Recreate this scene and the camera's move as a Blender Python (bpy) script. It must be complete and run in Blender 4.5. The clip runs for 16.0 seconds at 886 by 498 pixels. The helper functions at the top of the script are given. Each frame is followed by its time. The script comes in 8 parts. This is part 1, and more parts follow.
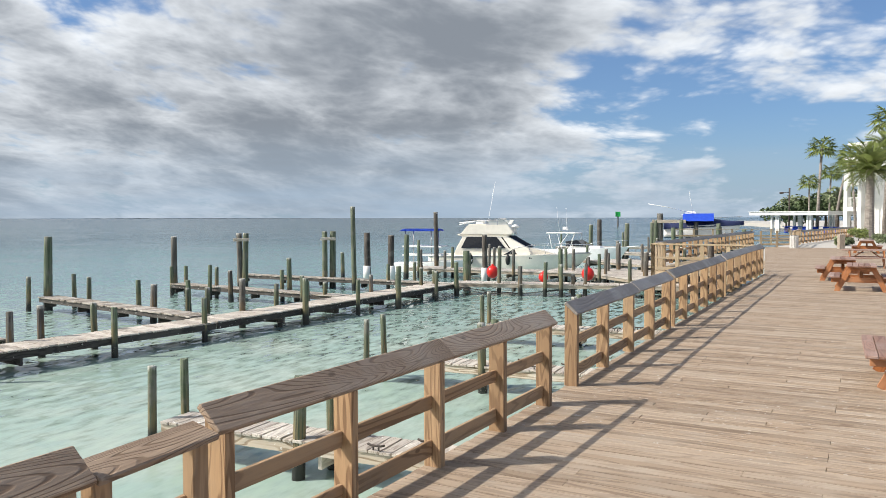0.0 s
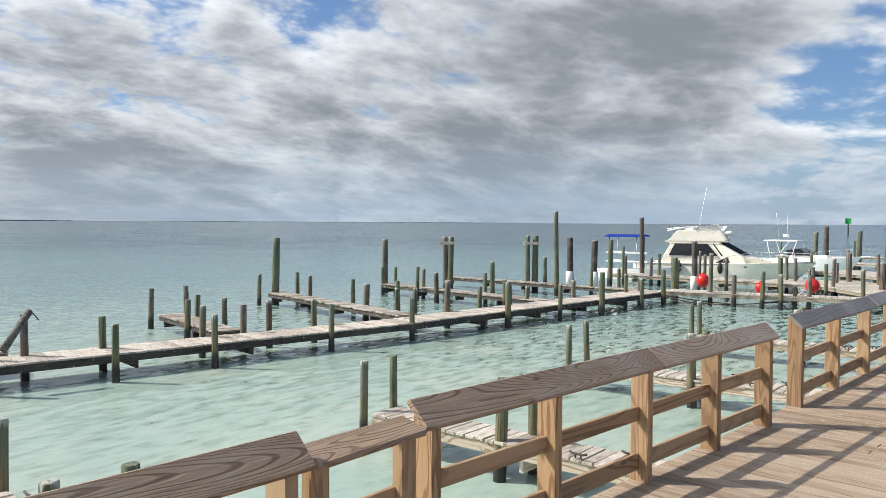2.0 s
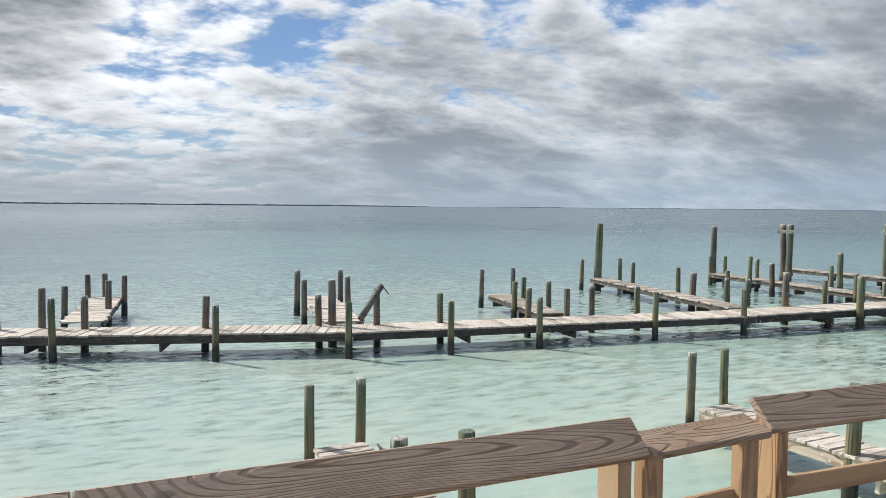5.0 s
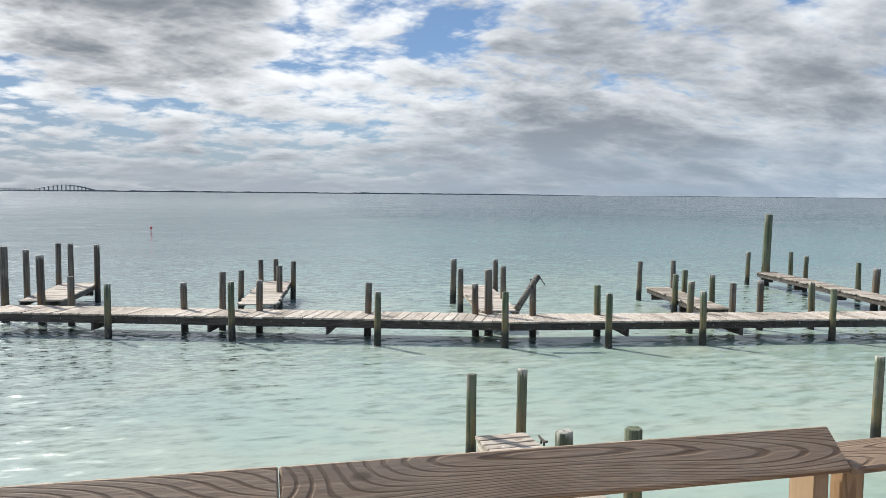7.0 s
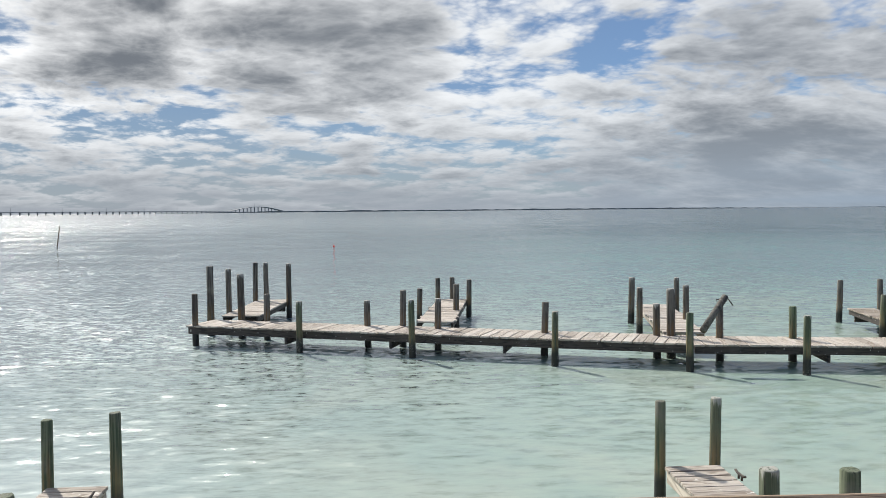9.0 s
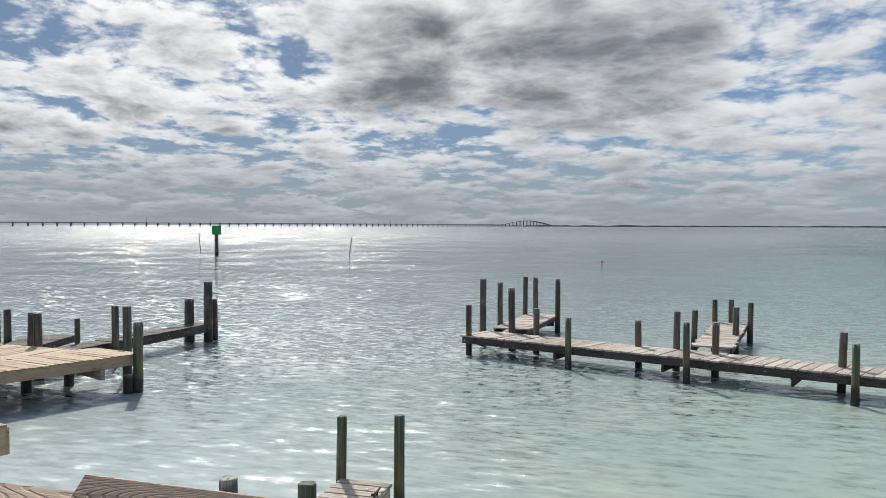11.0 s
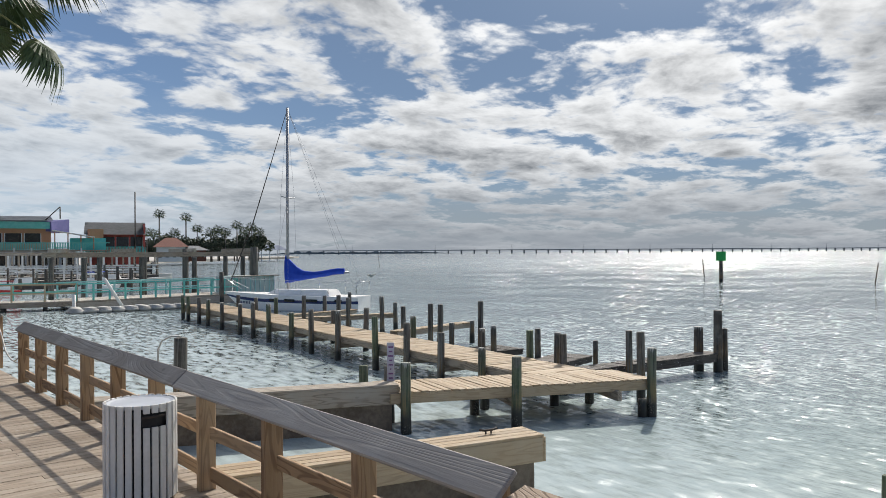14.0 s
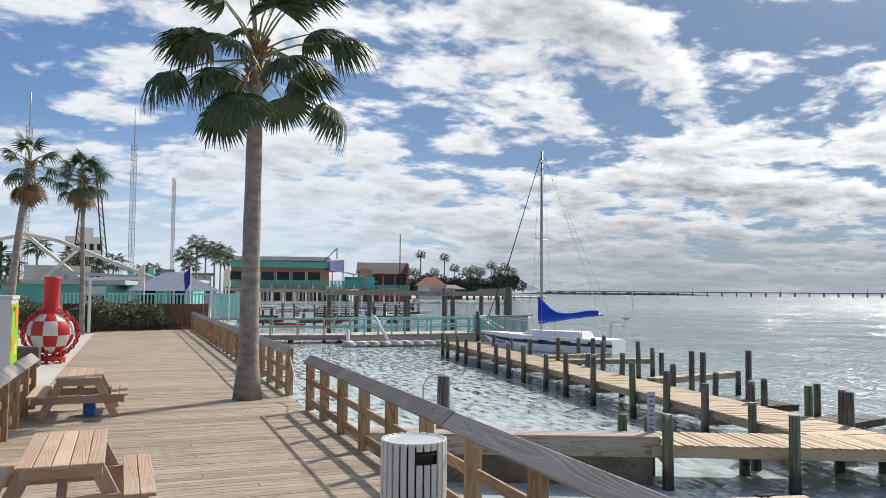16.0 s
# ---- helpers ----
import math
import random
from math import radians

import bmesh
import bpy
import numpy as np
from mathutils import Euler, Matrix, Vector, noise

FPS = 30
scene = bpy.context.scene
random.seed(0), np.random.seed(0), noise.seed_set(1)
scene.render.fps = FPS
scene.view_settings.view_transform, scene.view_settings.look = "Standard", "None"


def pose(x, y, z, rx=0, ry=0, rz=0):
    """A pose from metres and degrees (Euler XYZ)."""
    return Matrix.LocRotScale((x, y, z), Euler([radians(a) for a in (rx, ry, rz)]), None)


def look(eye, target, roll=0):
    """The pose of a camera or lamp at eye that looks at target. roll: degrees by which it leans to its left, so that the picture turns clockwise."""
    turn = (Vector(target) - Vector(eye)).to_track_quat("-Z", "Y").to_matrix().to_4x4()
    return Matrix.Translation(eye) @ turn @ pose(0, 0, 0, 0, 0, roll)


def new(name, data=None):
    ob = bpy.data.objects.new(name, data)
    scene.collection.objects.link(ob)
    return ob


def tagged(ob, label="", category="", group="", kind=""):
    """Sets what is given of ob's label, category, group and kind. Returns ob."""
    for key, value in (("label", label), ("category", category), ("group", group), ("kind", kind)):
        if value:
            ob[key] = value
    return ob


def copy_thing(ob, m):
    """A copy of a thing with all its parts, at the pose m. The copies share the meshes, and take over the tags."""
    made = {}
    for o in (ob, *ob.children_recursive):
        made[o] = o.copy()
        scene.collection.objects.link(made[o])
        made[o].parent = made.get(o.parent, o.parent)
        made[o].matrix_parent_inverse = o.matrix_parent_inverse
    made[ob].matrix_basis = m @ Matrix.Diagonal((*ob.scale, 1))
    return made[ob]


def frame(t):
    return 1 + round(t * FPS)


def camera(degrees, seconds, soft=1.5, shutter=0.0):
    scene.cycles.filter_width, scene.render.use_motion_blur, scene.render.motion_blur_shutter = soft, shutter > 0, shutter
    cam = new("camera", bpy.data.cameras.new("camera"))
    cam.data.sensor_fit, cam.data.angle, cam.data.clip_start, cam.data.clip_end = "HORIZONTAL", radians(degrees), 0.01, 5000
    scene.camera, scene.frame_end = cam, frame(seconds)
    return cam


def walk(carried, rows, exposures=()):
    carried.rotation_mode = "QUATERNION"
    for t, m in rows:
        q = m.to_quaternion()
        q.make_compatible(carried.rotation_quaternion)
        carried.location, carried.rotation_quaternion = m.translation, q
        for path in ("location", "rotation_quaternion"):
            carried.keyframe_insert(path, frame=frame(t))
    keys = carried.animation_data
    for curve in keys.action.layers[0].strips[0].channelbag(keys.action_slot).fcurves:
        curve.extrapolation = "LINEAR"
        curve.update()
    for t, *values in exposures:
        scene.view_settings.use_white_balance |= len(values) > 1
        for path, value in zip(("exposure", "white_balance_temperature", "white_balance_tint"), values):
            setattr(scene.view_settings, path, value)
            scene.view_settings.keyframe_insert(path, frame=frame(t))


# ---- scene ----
cam = camera(59.45, 16.0, soft=0.7)
# seconds, place, yaw to the left from +y, pitch up, roll
PATH = [
    (0.0, -0.000, -0.000, 2.100, 0.43, -2.33, -0.13),
    (0.5, -0.004, 0.021, 2.094, 3.36, -2.18, 0.04),
    (1.0, -0.010, 0.044, 2.088, 6.89, -2.02, 0.21),
    (1.5, -0.026, 0.056, 2.085, 10.85, -1.98, 0.38),
    (2.0, -0.042, 0.058, 2.083, 15.27, -1.98, 0.29),
    (2.5, -0.063, 0.052, 2.084, 20.01, -1.96, 0.17),
    (3.0, -0.083, 0.048, 2.079, 24.34, -1.97, 0.23),
    (3.5, -0.091, 0.051, 2.075, 28.06, -2.06, 0.22),
    (4.0, -0.101, 0.055, 2.072, 31.42, -2.22, 0.23),
    (4.5, -0.114, 0.061, 2.069, 34.83, -2.57, 0.35),
    (5.0, -0.132, 0.065, 2.062, 38.65, -3.15, 0.49),
    (5.2, -0.142, 0.058, 2.061, 40.24, -3.46, 0.50),
    (7.3, -0.238, -0.061, 2.098, 51.34, -3.89, 0.41),
    (7.5, -0.250, -0.071, 2.103, 52.51, -3.75, 0.28),
    (8.0, -0.279, -0.093, 2.116, 55.29, -3.41, -0.33),
    (10.3, -0.405, -0.186, 2.180, 73.92, -2.27, -0.00),
    (10.5, -0.414, -0.193, 2.182, 75.90, -2.13, -0.01),
    (11.0, -0.436, -0.207, 2.188, 81.79, -1.74, 0.17),
    (11.5, -0.450, -0.234, 2.196, 88.63, -1.70, 0.14),
    (12.0, -0.460, -0.271, 2.206, 94.66, -1.60, -0.08),
    (12.5, -0.468, -0.314, 2.210, 100.85, -1.22, -0.03),
    (13.0, -0.468, -0.355, 2.217, 106.69, -0.75, -0.13),
    (13.5, -0.468, -0.385, 2.228, 112.47, -0.34, -0.49),
    (14.0, -0.462, -0.404, 2.245, 117.64, 0.22, -0.38),
    (14.5, -0.460, -0.435, 2.275, 121.87, 0.74, -0.01),
    (15.0, -0.448, -0.470, 2.300, 126.65, 1.45, 0.27),
    (15.5, -0.407, -0.482, 2.315, 131.39, 2.34, 0.40),
    (16.0, -0.377, -0.498, 2.324, 136.05, 3.17, 0.47),
]


def carried_pose(x, y, z, yaw, pitch, roll):
    a, b = radians(yaw), radians(pitch)
    eye = Vector((x, y, z))
    ahead = Vector((-math.sin(a) * math.cos(b), math.cos(a) * math.cos(b), math.sin(b)))
    return look(eye, eye + ahead, roll)


walk(cam, [(r[0], carried_pose(*r[1:])) for r in PATH], [(0.0, 0.41), (5.0, 0.37), (8.0, 0.26), (10.5, 0.0), (13.0, -0.06), (14.5, 0.06), (16.0, 0.22)])


# ---- light ----
SUN_YAW, SUN_UP = 98.0, 41.0
SUN_DIR = Vector((-math.sin(radians(SUN_YAW)) * math.cos(radians(SUN_UP)), math.cos(radians(SUN_YAW)) * math.cos(radians(SUN_UP)), math.sin(radians(SUN_UP))))
sun = new("sun", bpy.data.lights.new("sun", "SUN"))
sun.data.energy, sun.data.angle, sun.data.color = 3.9, radians(0.6), (1.0, 0.94, 0.85)
sun.matrix_world = look(SUN_DIR * 100, (0, 0, 0))


class Graph:
    """Short hand for shader nodes."""

    def __init__(self, tree):
        self.tree = tree
        tree.nodes.clear()

    def node(self, kind):
        return self.tree.nodes.new(kind)

    def link(self, a, b):
        self.tree.links.new(a, b)

    def put(self, socket, value):
        if isinstance(value, bpy.types.NodeSocket):
            self.link(value, socket)
        elif value is not None:
            socket.default_value = value

    def math(self, op, a, b=None, clamp=False):
        n = self.node("ShaderNodeMath")
        n.operation, n.use_clamp = op, clamp
        self.put(n.inputs[0], a)
        self.put(n.inputs[1], b)
        return n.outputs[0]

    def vec(self, op, a, b=None):
        n = self.node("ShaderNodeVectorMath")
        n.operation = op
        self.put(n.inputs[0], a)
        if op == "SCALE":
            self.put(n.inputs["Scale"], b)
        else:
            self.put(n.inputs[1], b)
        return n.outputs["Value" if op in ("DOT_PRODUCT", "LENGTH") else "Vector"]

    def mix(self, f, a, b, blend="MIX"):
        n = self.node("ShaderNodeMix")
        n.data_type, n.blend_type = "RGBA", blend
        self.put(n.inputs[0], f)
        self.put(n.inputs[6], a if isinstance(a, bpy.types.NodeSocket) else (*a, 1) if len(a) == 3 else a)
        self.put(n.inputs[7], b if isinstance(b, bpy.types.NodeSocket) else (*b, 1) if len(b) == 3 else b)
        return n.outputs[2]

    def noise(self, v, scale, detail=4.0, rough=0.55, distort=0.0):
        n = self.node("ShaderNodeTexNoise")
        self.put(n.inputs["Vector"], v)
        n.inputs["Scale"].default_value, n.inputs["Detail"].default_value = scale, detail
        n.inputs["Roughness"].default_value, n.inputs["Distortion"].default_value = rough, distort
        return n.outputs[0]

    def ramp(self, x, lo, hi, a=0.0, b=1.0, smooth=True):
        n = self.node("ShaderNodeMapRange")
        n.interpolation_type = "SMOOTHSTEP" if smooth else "LINEAR"
        self.put(n.inputs[0], x)
        for k, value in zip((1, 2, 3, 4), (lo, hi, a, b)):
            self.put(n.inputs[k], value)
        return n.outputs[0]


def sky():
    world = bpy.data.worlds.new("sky")
    scene.world = world
    world.use_nodes = True
    g = Graph(world.node_tree)
    ray = g.node("ShaderNodeTexCoord").outputs["Generated"]
    air = g.node("ShaderNodeTexSky")
    air.sky_type, air.sun_disc = "NISHITA", False
    air.sun_elevation, air.sun_rotation = radians(SUN_UP), math.atan2(SUN_DIR.x, SUN_DIR.y)
    air.dust_density, air.ozone_density = 0.6, 2.5
    blue = g.vec("MULTIPLY", air.outputs[0], (0.059, 0.077, 0.100))
    part_xyz = g.node("ShaderNodeSeparateXYZ")
    g.link(ray, part_xyz.inputs[0])
    x, y, z = part_xyz.outputs
    up = g.math("MAXIMUM", z, 0.0)
    near_sun = g.vec("DOT_PRODUCT", ray, tuple(SUN_DIR))

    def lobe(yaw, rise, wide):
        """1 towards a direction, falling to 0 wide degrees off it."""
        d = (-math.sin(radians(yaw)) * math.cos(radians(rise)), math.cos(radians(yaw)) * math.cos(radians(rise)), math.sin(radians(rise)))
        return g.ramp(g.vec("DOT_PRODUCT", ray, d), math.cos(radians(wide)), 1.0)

    def total(terms):
        out = None
        for amount, value in terms:
            q = g.math("MULTIPLY", value, amount)
            out = q if out is None else g.math("ADD", out, q)
        return out

    # where a ray meets the cloud layer; the layer is deep, so that far clouds stand up
    low = g.math("ADD", up, g.ramp(near_sun, -0.2, 0.6, 0.27, 0.17))
    at = g.node("ShaderNodeCombineXYZ")
    g.put(at.inputs[0], g.math("DIVIDE", x, low))
    g.put(at.inputs[1], g.math("DIVIDE", y, low))
    g.put(at.inputs[2], g.math("MULTIPLY", up, 2.2))
    here = g.vec("ADD", at.outputs[0], (7.3, 2.1, 0.0))
    sun_at = (SUN_DIR.x / (SUN_DIR.z + 0.17) + 7.3, SUN_DIR.y / (SUN_DIR.z + 0.17) + 2.1, SUN_DIR.z * 2.2)
    to_sun = g.vec("NORMALIZE", g.vec("SUBTRACT", sun_at, here))

    warp_node = g.node("ShaderNodeTexNoise")
    g.put(warp_node.inputs["Vector"], here)
    warp_node.inputs["Scale"].default_value, warp_node.inputs["Detail"].default_value = 1.7, 3.0
    warp = g.vec("SCALE", g.vec("SUBTRACT", warp_node.outputs["Color"], (0.5, 0.5, 0.5)), 0.22)
    here = g.vec("ADD", here, warp)

    def density(p, detail):
        cover = g.noise(p, 0.75, 2.0, 0.5)
        billow = g.noise(p, 2.1, detail, 0.60, 0.0)
        cell = g.node("ShaderNodeTexVoronoi")
        cell.feature, cell.normalize = "SMOOTH_F1", False
        g.put(cell.inputs["Vector"], p)
        cell.inputs["Scale"].default_value, cell.inputs["Detail"].default_value = 2.7, 4.0
        cell.inputs["Roughness"].default_value, cell.inputs["Smoothness"].default_value = 0.62, 0.35
        heap = g.math("SUBTRACT", 1.0, g.math("MULTIPLY", cell.outputs["Distance"], 0.62))
        return total(((0.22, cover), (0.46, billow), (0.32, heap)))

    body, sunward = density(here, 12.0), density(g.vec("ADD", here, g.vec("SCALE", to_sun, 0.11)), 6.0)
    rise = g.math("SUBTRACT", body, sunward)
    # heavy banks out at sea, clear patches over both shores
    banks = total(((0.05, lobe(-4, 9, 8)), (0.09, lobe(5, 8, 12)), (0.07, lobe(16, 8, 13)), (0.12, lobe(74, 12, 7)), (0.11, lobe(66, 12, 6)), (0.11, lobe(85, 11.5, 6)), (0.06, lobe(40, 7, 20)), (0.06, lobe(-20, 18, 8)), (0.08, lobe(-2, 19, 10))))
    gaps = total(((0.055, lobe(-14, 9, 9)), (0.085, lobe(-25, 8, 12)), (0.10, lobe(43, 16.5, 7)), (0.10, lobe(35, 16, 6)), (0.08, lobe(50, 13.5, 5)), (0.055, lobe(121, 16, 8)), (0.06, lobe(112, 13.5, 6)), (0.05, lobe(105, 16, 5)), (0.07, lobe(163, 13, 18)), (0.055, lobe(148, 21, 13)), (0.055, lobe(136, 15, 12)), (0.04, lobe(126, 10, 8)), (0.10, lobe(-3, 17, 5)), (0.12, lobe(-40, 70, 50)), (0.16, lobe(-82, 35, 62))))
    # small broken rows of cloud over the southern shore
    rows = g.math("SUBTRACT", g.noise(g.vec("MULTIPLY", here, (1.0, 1.35, 1.0)), 4.6, 8.0, 0.62), 0.5)
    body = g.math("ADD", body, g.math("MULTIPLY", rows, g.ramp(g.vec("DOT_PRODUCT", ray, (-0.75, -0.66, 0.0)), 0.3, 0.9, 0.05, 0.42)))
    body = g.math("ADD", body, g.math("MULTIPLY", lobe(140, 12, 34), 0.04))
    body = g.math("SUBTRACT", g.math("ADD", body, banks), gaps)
    mask = g.ramp(body, g.ramp(near_sun, 0.0, 0.7, 0.30, 0.325, smooth=False), 0.44, 0.0, 0.97)
    thick = g.ramp(body, 0.37, 0.66, smooth=False)
    # lit from the sun's side: bright where the cloud thins towards it, grey behind
    lit = g.ramp(rise, -0.13, 0.13, -1.0, 1.0, smooth=False)
    mottle = g.math("SUBTRACT", g.noise(here, 4.0, 9.0, 0.60, 0.0), 0.5)
    broad = g.math("SUBTRACT", g.noise(here, 1.1, 3.0, 0.5), 0.5)
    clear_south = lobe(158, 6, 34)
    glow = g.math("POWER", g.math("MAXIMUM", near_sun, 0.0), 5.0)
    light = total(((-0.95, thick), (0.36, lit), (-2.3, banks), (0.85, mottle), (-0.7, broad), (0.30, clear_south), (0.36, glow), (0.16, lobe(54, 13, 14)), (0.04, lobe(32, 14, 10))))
    light = g.ramp(light, -1.0, 0.38)
    bright = g.mix(glow, (0.74, 0.77, 0.80), (1.22, 1.21, 1.19))
    dark = g.mix(glow, (0.200, 0.222, 0.252), (0.110, 0.118, 0.130))
    cloud = g.mix(light, dark, bright)
    blue = g.mix(g.ramp(near_sun, 0.45, 0.9, 0.30, 0.8), blue, (0.155, 0.212, 0.300))
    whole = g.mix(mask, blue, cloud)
    # haze over the horizon
    haze = g.ramp(up, 0.0, 0.13, 0.95, 0.0)
    far_tone = g.mix(g.ramp(near_sun, 0.1, 0.75), (0.29, 0.375, 0.475), (0.30, 0.335, 0.38))
    veil = g.ramp(g.noise(g.vec("MULTIPLY", ray, (3.0, 3.0, 26.0)), 1.6, 5.0), 0.3, 0.7, 0.62, 1.0)
    far_tone = g.mix(clear_south, far_tone, (0.56, 0.645, 0.74))
    haze = g.math("MAXIMUM", haze, g.math("MULTIPLY", clear_south, g.ramp(up, 0.02, 0.22, 0.95, 0.0)))
    whole = g.mix(g.math("MULTIPLY", haze, veil), whole, far_tone)
    # thin cloud scatters the sun round its place
    halo = g.math("MULTIPLY", g.math("POWER", g.math("MAXIMUM", near_sun, 0.0), 55.0), 5.6)
    whole = g.mix(1.0, whole, g.vec("SCALE", (1.0, 0.96, 0.90), halo), "ADD")
    back = g.node("ShaderNodeBackground")
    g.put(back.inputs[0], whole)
    back.inputs[1].default_value = 1.0
    out = g.node("ShaderNodeOutputWorld")
    g.link(back.outputs[0], out.inputs[0])


sky()


# ---- materials ----
def bare(name):
    m = bpy.data.materials.new(name)
    m.use_nodes = True
    g = Graph(m.node_tree)
    b = g.node("ShaderNodeBsdfPrincipled")
    out = g.node("ShaderNodeOutputMaterial")
    g.link(b.outputs[0], out.inputs[0])
    return m, g, b


def bumped(g, b, height, strength, distance):
    n = g.node("ShaderNodeBump")
    n.inputs["Strength"].default_value, n.inputs["Distance"].default_value = strength, distance
    g.put(n.inputs["Height"], height)
    g.link(n.outputs[0], b.inputs["Normal"])


def surface(name, a, c, rough=0.6, scale=3.0, bump=0.15, metal=0.0, stretch=(1, 1, 1), spread=0.25, coat=0.0):
    """Two tones mixed at two scales, with a fine relief."""
    m, g, b = bare(name)
    at = g.vec("MULTIPLY", g.node("ShaderNodeTexCoord").outputs["Object"], stretch)
    one = g.node("ShaderNodeObjectInfo").outputs["Random"]
    at = g.vec("ADD", at, g.vec("SCALE", (17.0, 9.0, 5.0), one))
    big, small = g.noise(at, scale, 3.0), g.noise(at, scale * 9, 5.0)
    f = g.math("ADD", g.math("MULTIPLY", big, 0.7), g.math("MULTIPLY", small, 0.5))
    f = g.ramp(f, 0.38, 0.85)
    tone = g.mix(f, a, c)
    tone = g.mix(g.math("MULTIPLY", one, spread), tone, tuple(v * 0.72 for v in a))
    g.put(b.inputs["Base Color"], tone)
    g.put(b.inputs["Roughness"], g.ramp(small, 0.2, 0.8, rough - 0.08, min(rough + 0.08, 1.0)))
    b.inputs["Metallic"].default_value, b.inputs["Coat Weight"].default_value = metal, coat
    if bump:
        bumped(g, b, small, bump, 0.01)
    return m


def timber_wood(name, light, dark, weather, rough=0.72, island=False, contrast=1.0, knots=True, relief=0.35, spots=0.0, rings=9.0, smooth=1.5, length=0.55, across=4.6, wear=0.8, thin=-0.1):
    """Sawn timber, the grain along the local x."""
    m, g, b = bare(name)
    at = g.node("ShaderNodeTexCoord").outputs["Object"]
    one = g.node("ShaderNodeNewGeometry").outputs["Random Per Island"] if island else g.node("ShaderNodeObjectInfo").outputs["Random"]
    at = g.vec("ADD", at, g.vec("SCALE", (31.0, 17.0, 23.0), one))
    long_at = g.vec("MULTIPLY", at, (0.55, 7.0, 7.0))
    wave = g.noise(g.vec("MULTIPLY", at, (length, across, across)), 1.3, smooth, 0.45, 0.3)
    lines = g.math("SINE", g.math("MULTIPLY", wave, rings * 6.283))
    lines = g.ramp(lines, -1.0, thin, smooth=True)
    fibre = g.noise(long_at, 9.0, 4.0, 0.6)
    grain = g.math("ADD", g.math("MULTIPLY", lines, 0.55 * contrast), g.math("MULTIPLY", fibre, 0.6))
    tone = g.mix(g.ramp(grain, 0.2, 0.95), dark, light)
    if knots:
        v = g.node("ShaderNodeTexVoronoi")
        g.put(v.inputs["Vector"], g.vec("MULTIPLY", at, (1.0, 2.2, 2.2)))
        v.inputs["Scale"].default_value = 2.2
        tone = g.mix(g.ramp(v.outputs["Distance"], 0.05, 0.12, 0.75, 0.0), tone, tuple(d * 0.45 for d in dark))
    worn = g.noise(at, 1.3, 5.0, 0.6)
    tone = g.mix(g.ramp(worn, 0.42, 0.72, 0.0, wear), tone, weather)
    tone = g.mix(g.ramp(one, 0.5, 0.0, 0.0, 0.42, smooth=False), tone, tuple(v * 0.6 for v in dark))
    tone = g.mix(g.ramp(one, 0.55, 1.0, 0.0, 0.45, smooth=False), tone, tuple(min(1.0, v * 1.15) for v in weather))
    streak = g.noise(g.vec("MULTIPLY", at, (0.35, 11.0, 11.0)), 1.6, 3.0, 0.6)
    tone = g.mix(g.ramp(streak, 0.56, 0.74, 0.0, 0.5), tone, dark)
    if spots:
        s = g.noise(at, 14.0, 2.0, 0.5)
        tone = g.mix(g.ramp(s, 0.66, 0.72, 0.0, spots), tone, (0.75, 0.74, 0.7))
    g.put(b.inputs["Base Color"], tone)
    g.put(b.inputs["Roughness"], g.ramp(fibre, 0.2, 0.8, rough - 0.1, rough + 0.12))
    bumped(g, b, g.math("ADD", lines, fibre), relief, 0.006)
    return m


